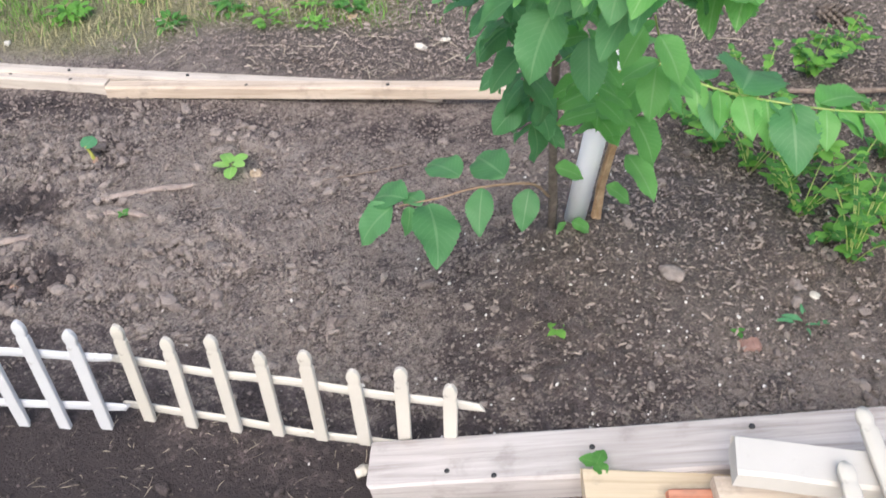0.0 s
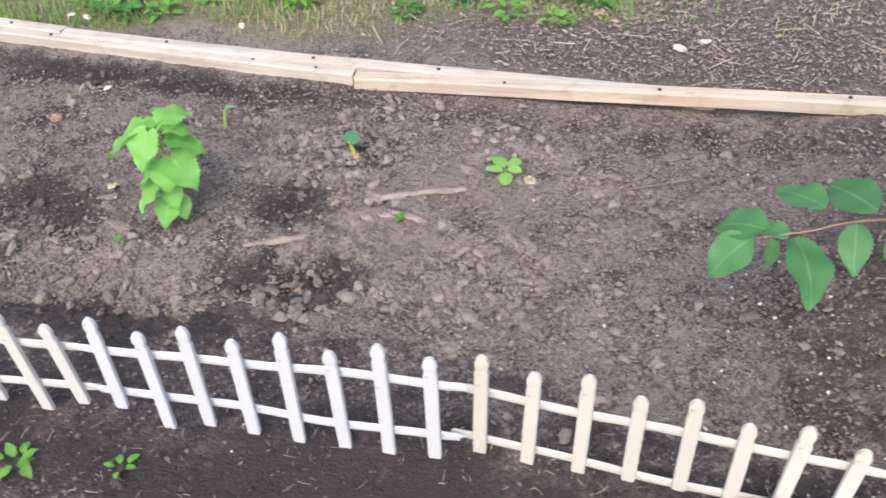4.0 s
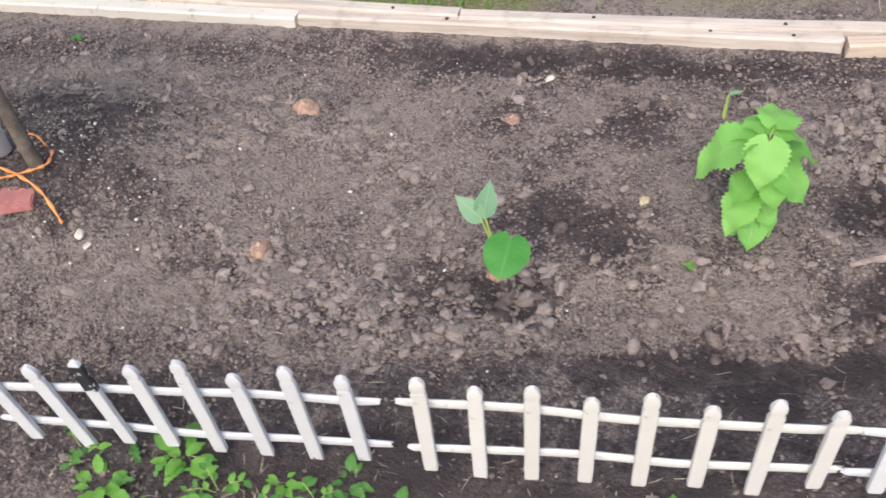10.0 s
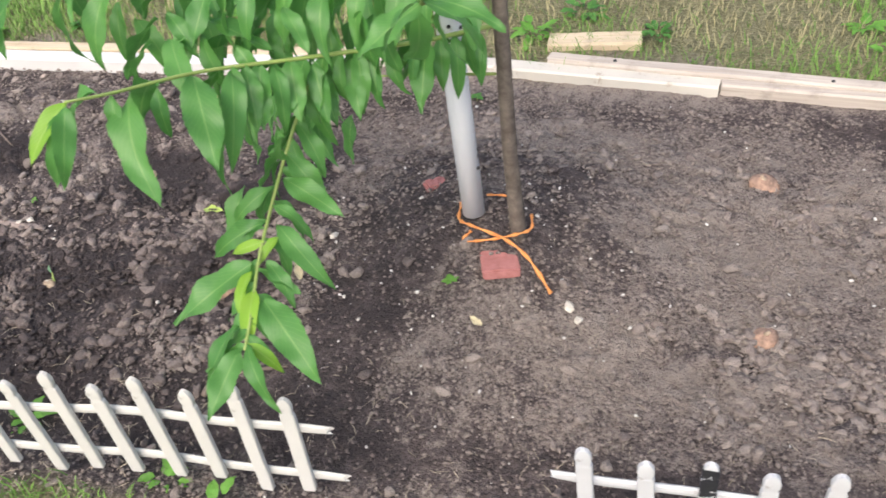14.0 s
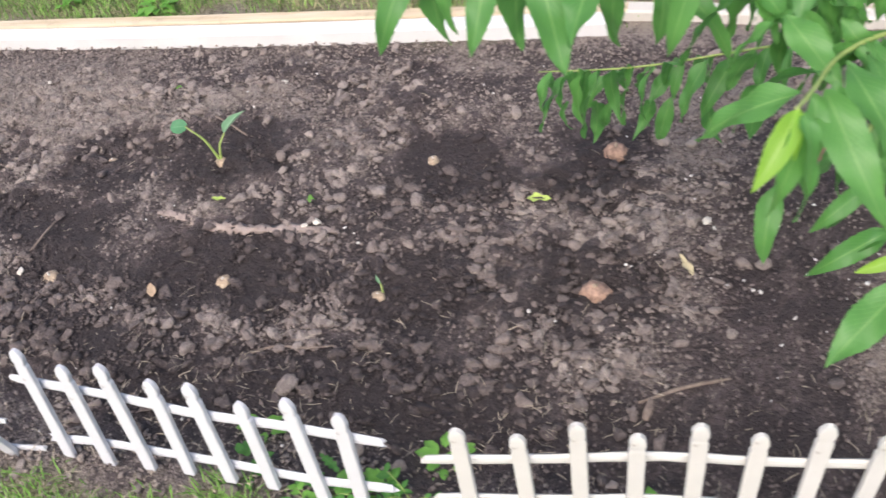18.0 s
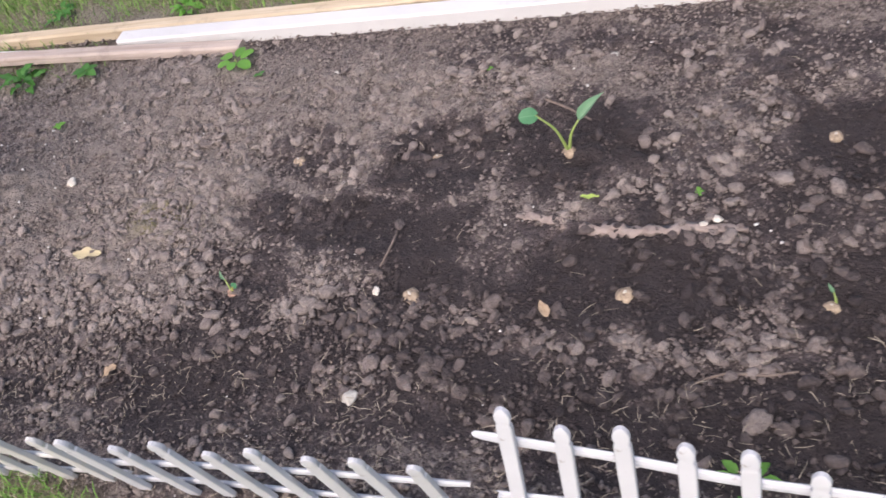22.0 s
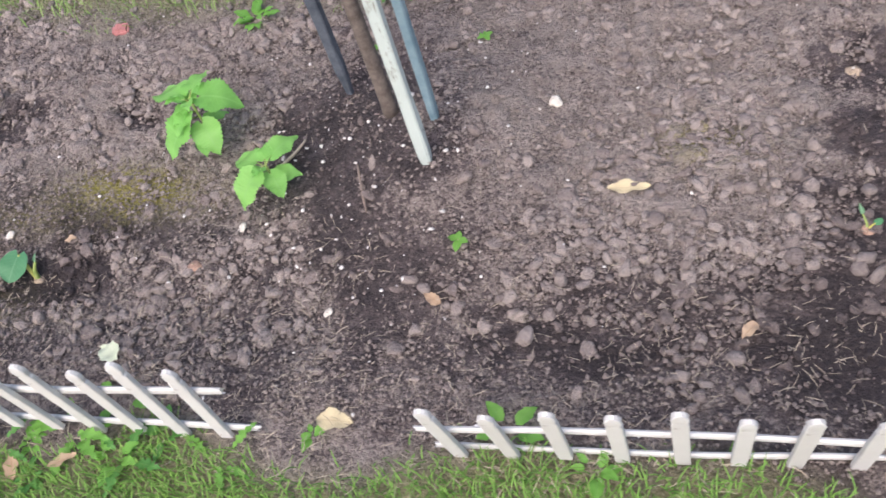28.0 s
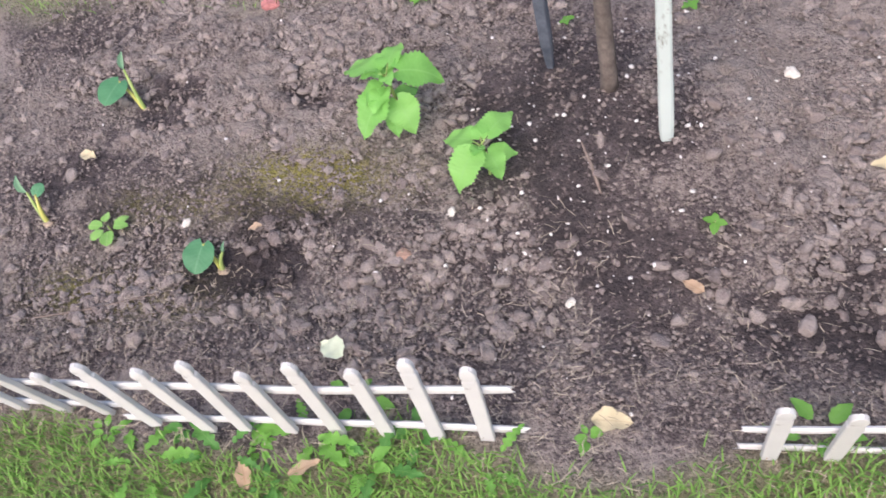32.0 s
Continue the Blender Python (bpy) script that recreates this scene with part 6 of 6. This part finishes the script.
stick([(-5.1, 1.22, 0.005), (-5.09, 1.27, 0.01), (-5.09, 1.32, 0.012)], 0.003, "thin upright twig in damp soil", TWIG, seed=12)
stick([(-4.87, 1.76, 0.006), (-4.79, 1.72, 0.01), (-4.72, 1.68, 0.008)], 0.003, "thin twig by the sprouting tuber", TWIG, seed=13)
stick([(-6.66, 1.215, 0.006), (-6.62, 1.26, 0.01), (-6.6, 1.3, 0.012)], 0.004, "thin pale twig between two plants", STRAW, seed=14)
stick([(-6.43, 1.2, 0.006), (-6.4, 1.13, 0.008), (-6.38, 1.08, 0.005)], 0.004, "dark bent twig in dark soil", TWIG, seed=15)
stick([(-0.62, 1.78, 0.006), (-0.5, 1.82, 0.01), (-0.38, 1.88, 0.006)], 0.003, "long thin twig on the soil", TWIG, seed=16)
stick([(-7.5, 0.72, 0.006), (-7.35, 0.76, 0.01), (-7.22, 0.83, 0.008)], 0.0022, "thin curved twig near the fence", TWIG, seed=17)
stick([(0.5, 2.2, 0.02), (0.75, 2.2, 0.03), (1.0, 2.24, 0.03)], 0.008, "grey stick lying on wood chips", TWIG, seed=18)


def cone_thing():
    """A dark scaly cone."""
    host = empty("pine_cone", Matrix.Translation((0.8, 2.62, gz(0.8, 2.62) + 0.03)) @ Matrix.Rotation(radians(100), 4, "Y"), "dark brown pine cone lying on wood chips", "cone")
    bm = bmesh.new()
    bmesh.ops.create_cone(bm, cap_ends=True, segments=6, radius1=0.011, radius2=0.003, depth=0.018)
    data = mesh_of(bm, "scale", BARK)
    for i in range(60):
        t = i / 60
        a = i * 2.4
        r = 0.028 * math.sin(math.pi * (0.1 + 0.85 * t)) ** 0.7
        share("scale", data, host, Matrix.Translation((r * math.cos(a), r * math.sin(a), 0.12 * (t - 0.5))) @ Matrix.Rotation(a, 4, "Z") @ Matrix.Rotation(radians(60), 4, "Y"))


cone_thing()


# ---- board pile at the end of the fence ----
PILE = "boards in the pile"
plank("board", (-0.269, 0.848), (0.908, 0.911), 0.1, 0.062, GREY_BOARD, "wide grey weathered board sloping up on the pile", z=(-0.012, 0.229), seed=20, group=PILE, sink=0, ragged=0.006, nails=[(0.12, 0.25), (0.33, 0.55), (0.19, 0.1), (0.55, 0.75), (0.78, 0.4)])
plank("board", (0.27, 0.99), (1.1, 1.05), 0.05, 0.03, GREY_BOARD, "grey board under the sloping board", z=(0.02, 0.1), seed=21, group=PILE, sink=0)
plank("board", (0.085, 0.795), (0.75, 0.855), 0.07, 0.045, YELLOW_WOOD, "yellowish sawn board in the pile", z=0.105, seed=22, group=PILE, sink=0)
plank("board", (-0.1, 0.73), (0.75, 0.80), 0.07, 0.03, PINK_WOOD, "pinkish board low in the pile", z=0.05, seed=23, group=PILE, sink=0)
plank("board", (0.218, 0.755), (0.6, 0.79), 0.075, 0.02, RED_WOOD, "reddish cedar offcut on the pile", z=0.151, seed=24, group=PILE, sink=0)
plank("board", (0.285, 0.765), (0.62, 0.80), 0.075, 0.028, TAN_LUMBER, "tan board end on the pile", z=0.172, seed=25, group=PILE, sink=0)
plank("board", (0.29, 0.79), (0.631, 0.787), 0.069, 0.038, GREY_WHITE, "short thick white painted board on top", z=0.237, seed=26, group=PILE, sink=0)
plank("board", (0.15, 0.60), (0.9, 0.66), 0.1, 0.09, GREY_BOARD, "thick grey board under the pile", z=0.0, seed=27, group=PILE, sink=0.02)
loose = new("loose_picket", mesh_of(picket_mesh(0.27, 5), "loose_picket", OLD_WHITE))
loose.matrix_world = aim((0.507, 0.654, 0.286), (-0.045, 0.5, 0.0), (0, 0, 1)) @ Matrix.Rotation(-math.pi / 2, 4, "X")
tagged(loose, "peeling white picket lying on the board pile", "picket")
second = new("loose_picket", mesh_of(picket_mesh(0.26, 6), "loose_picket", OLD_WHITE))
second.matrix_world = aim((0.452, 0.555, 0.282), (-0.03, 0.5, 0.02), (0, 0, 1)) @ Matrix.Rotation(-math.pi / 2, 4, "X")
tagged(second, "short peeling white picket on the board pile", "picket")
board_weed = empty("weed", Matrix.Translation((0.1, 0.872, gz(0.1, 0.872))), "dark green weed leaf beside the grey board", "weed")
part("stem", tube([(0, 0, -0.005), (0.0, 0.0, 0.05), (0.003, 0.004, 0.12)], 0.0016, 5), GREEN_STEM, board_weed)
for a in (70, 170, 300):
    share("leaf", leaf_data("leaf", DARK_WEED, 0.03, 0.026, "ovate", 0.15, 0.4, 0.04, 1, a, 10), board_weed, aim((0.003, 0.004, 0.12), (math.cos(radians(a)), math.sin(radians(a)), 0.1)))
lump("white_fragment", -0.31, 0.925, 0.017, WHITE_CHIP, "white scrap by the board end", "fragment", 560, 0.4, 0.0)


DULL_BRICK = plain_material("dull_brick", (0.19, 0.105, 0.085), (0.31, 0.19, 0.16), 50, 0.95, 0.5)
slab("brick", (0.403, 1.262, gz(0.403, 1.262) + 0.006), (0.04, 0.03, 0.012), (4, -3, 12), DULL_BRICK, "flat reddish brick fragment on wood chips", "brick", 0.003, 0.003, 7)
lump("stone", -3.12, 0.765, 0.024, PEBBLE, "flat reddish-grey stone in front of the fence gap", "stone", 632, 0.4, 0.3)
lump("stone", 0.522, 1.437, 0.014, PEBBLE, "rounded grey pebble on wood chips", "stone", 630, 0.6, 0.2)
lump("stone", 0.513, 1.399, 0.016, PEBBLE, "rounded grey pebble on wood chips", "stone", 631, 0.6, 0.2)
weed(0.516, 1.335, 0.045, 7, EAR_LEAF, "blue-green narrow-leaved weed on wood chips", 240, 0.3, "lance", 0.3, "weed clumps by the sapling")


# ---- loose stuff ----
def scatter_mesh(name, pos, size, squash, seed, material, label, category, fine=False, wet=None, flat=False):
    """Many small irregular lumps in one mesh."""
    rng = np.random.default_rng(seed)
    bm = bmesh.new()
    if fine is None:
        for co in ((1, 0, 0), (0, 1, 0), (-1, 0, 0), (0, -1, 0), (0, 0, 1), (0, 0, -1)):
            bm.verts.new(co)
        bm.verts.ensure_lookup_table()
        for a in range(4):
            bm.faces.new([bm.verts[i] for i in (a, (a + 1) % 4, 4)])
            bm.faces.new([bm.verts[i] for i in ((a + 1) % 4, a, 5)])
        bm.verts.index_update()
    else:
        bmesh.ops.create_icosphere(bm, subdivisions=2 if fine else 1, radius=1)
    base = np.array([v.co[:] for v in bm.verts])
    tris = np.array([[v.index for v in f.verts] for f in bm.faces])
    bm.free()
    n, k = len(pos), len(base)
    v = base[None] * (1 + (rng.uniform(-0.16, 0.14, (n, k, 1)) if fine else rng.uniform(-0.38, 0.34, (n, k, 1))))
    if fine:
        low = rng.normal(0, 1, (n, 3, 1))
        v = v * (1 + 0.22 * np.clip(np.einsum("kc,ncz->nkz", base, low), -1, 1))
    for cut in range(7 if fine else 0):
        d = rng.normal(0, 1, (n, 1, 3))
        d /= np.linalg.norm(d, axis=2, keepdims=True)
        over = np.clip((v * d).sum(2, keepdims=True) - rng.uniform(0.36, 0.8, (n, 1, 1)), 0, None)
        v = v - over * d
    ang = rng.uniform(0, 2 * np.pi, n)
    c, s = np.cos(ang)[:, None], np.sin(ang)[:, None]
    sc = np.stack([np.ones(n), rng.uniform(0.5, 1.0, n), squash * rng.uniform(0.7, 1.2, n)], 1)[:, None] * size[:, None, None]
    v = v * sc
    tip = rng.uniform(-0.4, 0.4, (n, 1))
    x, y, z = v[..., 0], v[..., 1], v[..., 2] + v[..., 0] * tip
    v = np.stack([x * c - y * s, x * s + y * c, z], -1) + pos[:, None]
    faces = (tris[None] + (np.arange(n) * k)[:, None, None]).reshape(-1, 3)
    me = bpy.data.meshes.new(name)
    me.vertices.add(n * k)
    me.vertices.foreach_set("co", v.ravel())
    me.loops.add(faces.size)
    me.loops.foreach_set("vertex_index", faces.ravel())
    me.polygons.add(len(faces))
    me.polygons.foreach_set("loop_start", np.arange(len(faces)) * 3)
    me.polygons.foreach_set("loop_total", np.full(len(faces), 3))
    me.update()
    if wet is not None:
        me.attributes.new("wet", "FLOAT", "POINT").data.foreach_set("value", np.repeat(wet, k))
    me.materials.append(material)
    if not flat:
        me.shade_smooth()
    return tagged(new(name, me), label, category, kind="stuff")


def bed_points(n, seed, x0=-8.0, x1=0.9, y0=0.62, y1=2.12):
    rng = np.random.default_rng(seed)
    return rng.uniform(x0, x1, n), rng.uniform(y0, y1, n), rng


CLOD_FIELDS = [(-2.35, 1.3, 0.45, 0.2, 0.8), (-5.4, 1.05, 0.5, 0.14, 1.0), (-4.6, 1.03, 0.45, 0.1, 0.8), (-3.95, 1.3, 0.35, 0.3, 0.6), (-6.8, 0.95, 0.4, 0.18, 0.8), (-7.3, 0.8, 0.3, 0.12, 0.5), (-6.95, 1.4, 0.3, 0.15, 0.5), (-5.85, 1.35, 0.3, 0.2, 0.45), (-7.1, 1.28, 0.35, 0.2, 0.45), (-5.75, 1.12, 0.3, 0.2, 0.8),
               (-0.8, 1.35, 0.5, 0.25, 0.45), (-1.5, 1.3, 0.35, 0.15, 0.4), (-4.25, 1.5, 0.3, 0.2, 0.6), (-4.0, 1.12, 0.3, 0.14, 0.7), (-4.9, 1.1, 0.35, 0.12, 0.6), (-4.4, 1.2, 0.3, 0.15, 0.35), (-3.7, 1.5, 0.25, 0.25, 0.5), (-5.9, 1.6, 0.4, 0.25, 0.25)]
BARE = [(-5.1, 1.36, 0.28, 0.09), (-3.22, 1.5, 0.3, 0.3), (-4.75, 1.66, 0.2, 0.1), (-6.42, 1.32, 0.25, 0.27), (-2.95, 1.15, 0.3, 0.2), (-7.3, 1.07, 0.4, 0.07), (0.05, 1.35, 0.35, 0.25), (-1.05, 1.5, 0.2, 0.08)]


def clods():
    # coarse clods gather in patches of the tilled bed
    for n, lo, hi, seed, fine, power in ((110000, 0.006, 0.022, 91, True, 2.3), (330000, 0.0026, 0.0075, 92, None, 1.7), (110000, 0.0016, 0.004, 93, None, 1.2)):
        x, y, rng = bed_points(n, seed)
        patch = value_noise(x, y, 3.4, 95, 3) + 0.35 * (value_noise(x, y, 13, 96, 2) - 0.5)
        cloddy = 0.6 * ease(0.48, 0.68, patch) * (ease(1.02, 1.2, y) * (1 - ease(1.9, 2.04, y)) + 0.25)
        for cx, cy, rx, ry, d in CLOD_FIELDS:
            cloddy = cloddy + d * bell(x, y, cx, cy, rx, ry) * (0.35 + 1.1 * ease(0.4, 0.6, value_noise(x, y, 8, 97, 2)))
        for cx, cy, rx, ry in BARE:
            cloddy = cloddy - 0.9 * bell(x, y, cx, cy, rx, ry)
        cloddy = cloddy * (0.25 + 1.1 * ease(0.38, 0.58, value_noise(x, y, 21, 98, 2)))
        cloddy = cloddy * (1 - 0.9 * smooth_strip(x, y))
        damp = ease(0.46, 0.72, wetness(x, y))
        p = np.clip(cloddy * (1.0 if fine else 1.3), 0.03 if fine else 0.3, 1) * (1 - 0.75 * smooth_strip(x, y)) * (1 - (0.35 if fine else 0.6) * damp) * (1 - lawn_amount(x, y)) * (1 - 0.8 * mulch_amount(x, y))
        keep = rng.random(n) < p * (0.62 if fine else 0.85)
        x, y = x[keep], y[keep]
        m = len(x)
        size = lo + (hi - lo) * rng.random(m) ** power
        z = ground_z(x, y) + 0.005 + size * (0.05 if fine else 0.35)
        w = np.clip((wetness(x, y) - 0.42) * 1.35 - 0.12 * (size / hi), 0, 1)
        scatter_mesh("soil_clods", np.stack([x, y, z], 1), size, 0.58, seed, CLOD, "loose grey-brown clods of tilled garden soil", "soil", fine, w, True)


clods()


def grit():
    x, y, rng = bed_points(22000, 96)
    p = 0.04 + 0.6 * bell(x, y, -3.22, 1.45, 0.36, 0.34) + 0.85 * bell(x, y, -6.42, 1.25, 0.36, 0.36) + 0.8 * bell(x, y, 0.15, 1.3, 0.5, 0.35)
    keep = (rng.random(len(x)) < 0.42 * p) & (lawn_amount(x, y) < 0.4)
    x, y = x[keep], y[keep]
    size = 0.0014 + (0.0038 + 0.0022 * bell(x, y, -6.42, 1.25, 0.4, 0.4)) * rng.random(len(x)) ** 2.2
    scatter_mesh("white_grit", np.stack([x, y, ground_z(x, y) + 0.006 + size * 0.3], 1), size, 0.7, 97, PERLITE, "small white grit scattered over dark soil", "grit")


grit()


def slivers(name, x, y, rng, length, width, material, label, category, lift=0.008, bend=0.25, rise=0.15, thick=0.0):
    """Thin bent strips lying about, in one mesh."""
    n = len(x)
    a = rng.uniform(0, 2 * np.pi, n)
    d = np.stack([np.cos(a), np.sin(a)], 1)
    side = np.stack([-np.sin(a), np.cos(a)], 1)
    curve = rng.uniform(-bend, bend, n)
    z0 = ground_z(x, y) + lift + rng.uniform(0, lift * 0.6, n)
    lean = rng.uniform(-rise, rise, n)
    roll = rng.uniform(-0.6, 0.6, n)
    rows = []
    for s in (-0.5, 0.0, 0.5):
        mid = np.stack([x, y], 1) + d * (s * length)[:, None] + side * (curve * length * (0.25 - s * s))[:, None]
        w = width * (1.0 if s == 0 else 0.6)
        for e in (-0.5, 0.5):
            p = mid + side * (e * w)[:, None]
            rows.append(np.stack([p[:, 0], p[:, 1], z0 + lean * length * s + e * w * roll + (0.25 - s * s) * length * 0.12], 1))
    v = np.stack(rows, 1).reshape(-1, 3)
    q = np.array([[0, 1, 3, 2], [2, 3, 5, 4]])
    faces = (q[None] + (np.arange(n) * 6)[:, None, None]).reshape(-1, 4)
    me = bpy.data.meshes.new(name)
    me.from_pydata(v.tolist(), [], faces.tolist())
    me.materials.append(material)
    return tagged(new(name, me), label, category, kind="stuff")


def litter():
    rng = np.random.default_rng(98)
    x, y = rng.uniform(-1.6, 1.5, 56000), rng.uniform(0.9, 3.2, 56000)
    keep = rng.random(len(x)) < mulch_amount(x, y) * (0.38 + 0.4 * ease(1.3, 1.7, y) + 0.22 * ease(2.1, 2.4, y))
    x, y = x[keep], y[keep]
    slivers("wood_chips", x, y, rng, 0.004 + 0.016 * rng.random(len(x)) ** 2.5, 0.002 + 0.005 * rng.random(len(x)), BARKCHIP, "brown wood chips and bark strewn over the ground", "mulch", 0.009, 0.15, 0.3)
    x, y = rng.uniform(-8, 0.6, 70000), rng.uniform(0.5, 2.12, 70000)
    p = 0.04 + (0.45 + 0.85 * ease(6.0, 6.4, -x)) * (1 - ease(0.82, 1.08, y)) * ease(3.2, 4.2, -x) * (0.3 + ease(0.4, 0.6, value_noise(x, y, 5, 99, 2))) + 0.15 * (1 - ease(0.95, 1.2, y))
    keep = (rng.random(len(x)) < 0.7 * p)
    x, y = x[keep], y[keep]
    slivers("dry_straw", x, y, rng, 0.006 + 0.026 * rng.random(len(x)) ** 2, 0.0009 + 0.0007 * rng.random(len(x)), STRAW, "dry straw and root fibres on the soil", "straw", 0.012, 0.3, 0.3)
    x, y = rng.uniform(-1.4, 0.5, 200), rng.uniform(2.25, 2.9, 200)
    slivers("dry_stalks", x, y, rng, 0.03 + 0.09 * rng.random(200) ** 2, np.full(200, 0.003), STRAW, "pale dry stalks on the wood-chip strip", "straw", 0.016, 0.3, 0.2)


litter()

GRASS = chip_material("grass_blade", (0.06, 0.155, 0.028), (0.17, 0.32, 0.06))
PALE_GRASS = chip_material("pale_grass_blade", (0.09, 0.19, 0.04), (0.26, 0.4, 0.11))
DRY_GRASS = chip_material("dry_grass_blade", (0.2, 0.19, 0.085), (0.42, 0.38, 0.21))


def grass(name, n, box, seed, material, label, tall, share_of):
    rng = np.random.default_rng(seed)
    x, y = rng.uniform(box[0], box[1], n), rng.uniform(box[2], box[3], n)
    keep = rng.random(n) < lawn_amount(x, y) ** 1.5 * share_of(x, y)
    x, y = x[keep], y[keep]
    n = len(x)
    a, lean = rng.uniform(0, 2 * np.pi, n), rng.uniform(0.25, 1.3, n)
    h = tall * rng.uniform(0.4, 1.15, n)
    d = np.stack([np.cos(a), np.sin(a)], 1)
    side = np.stack([-np.sin(a), np.cos(a)], 1)
    z0 = ground_z(x, y) - 0.003
    rows = []
    for s, w in ((0.0, 0.0032), (0.5, 0.0026), (0.85, 0.0014), (1.0, 0.0002)):
        ang = lean * s
        out, up = h * np.sin(ang) * s ** 0.7, h * s * np.cos(ang * 0.8)
        c = np.stack([x, y], 1) + d * out[:, None]
        for e in (-0.5, 0.5):
            p = c + side * e * w * (0.7 + tall * 6)
            rows.append(np.stack([p[:, 0], p[:, 1], z0 + up], 1))
    v = np.stack(rows, 1).reshape(-1, 3)
    q = np.array([[0, 1, 3, 2], [2, 3, 5, 4], [4, 5, 7, 6]])
    faces = (q[None] + (np.arange(n) * 8)[:, None, None]).reshape(-1, 4)
    me = bpy.data.meshes.new(name)
    me.vertices.add(len(v))
    me.vertices.foreach_set("co", v.ravel())
    me.loops.add(faces.size)
    me.loops.foreach_set("vertex_index", faces.ravel())
    me.polygons.add(len(faces))
    me.polygons.foreach_set("loop_start", np.arange(len(faces)) * 4)
    me.polygons.foreach_set("loop_total", np.full(len(faces), 4))
    me.update()
    me.materials.append(material)
    me.shade_smooth()
    return tagged(new(name, me), label, "grass", kind="stuff")


def green_share(x, y):
    return np.clip(ease(0.45, 0.62, value_noise(x, y, 2.2, 111, 3)) + 0.9 * ease(4.6, 5.4, -x) * (y > 1.5) + (y < 1.2), 0.12, 1)


grass("lawn_grass", 44000, (-8.0, 0.0, 1.85, 3.05), 112, GRASS, "short green grass behind the planks", 0.05, green_share)
grass("dry_grass", 26000, (-8.2, 0.2, 1.9, 3.2), 113, DRY_GRASS, "dry yellow grass patches behind the planks", 0.05, lambda x, y: 1.1 - green_share(x, y))
grass("lawn_grass", 88000, (-8.3, -1.4, 0.33, 0.95), 114, GRASS, "lush green grass in front of the fence", 0.038, lambda x, y: 0.35 + 0.65 * ease(3.3, 4.3, -x))
grass("lawn_grass", 42000, (-8.2, -3.6, 1.6, 2.9), 115, PALE_GRASS, "green grass growing along the white board", 0.045, lambda x, y: 0.55 + 0.45 * green_share(x, y))
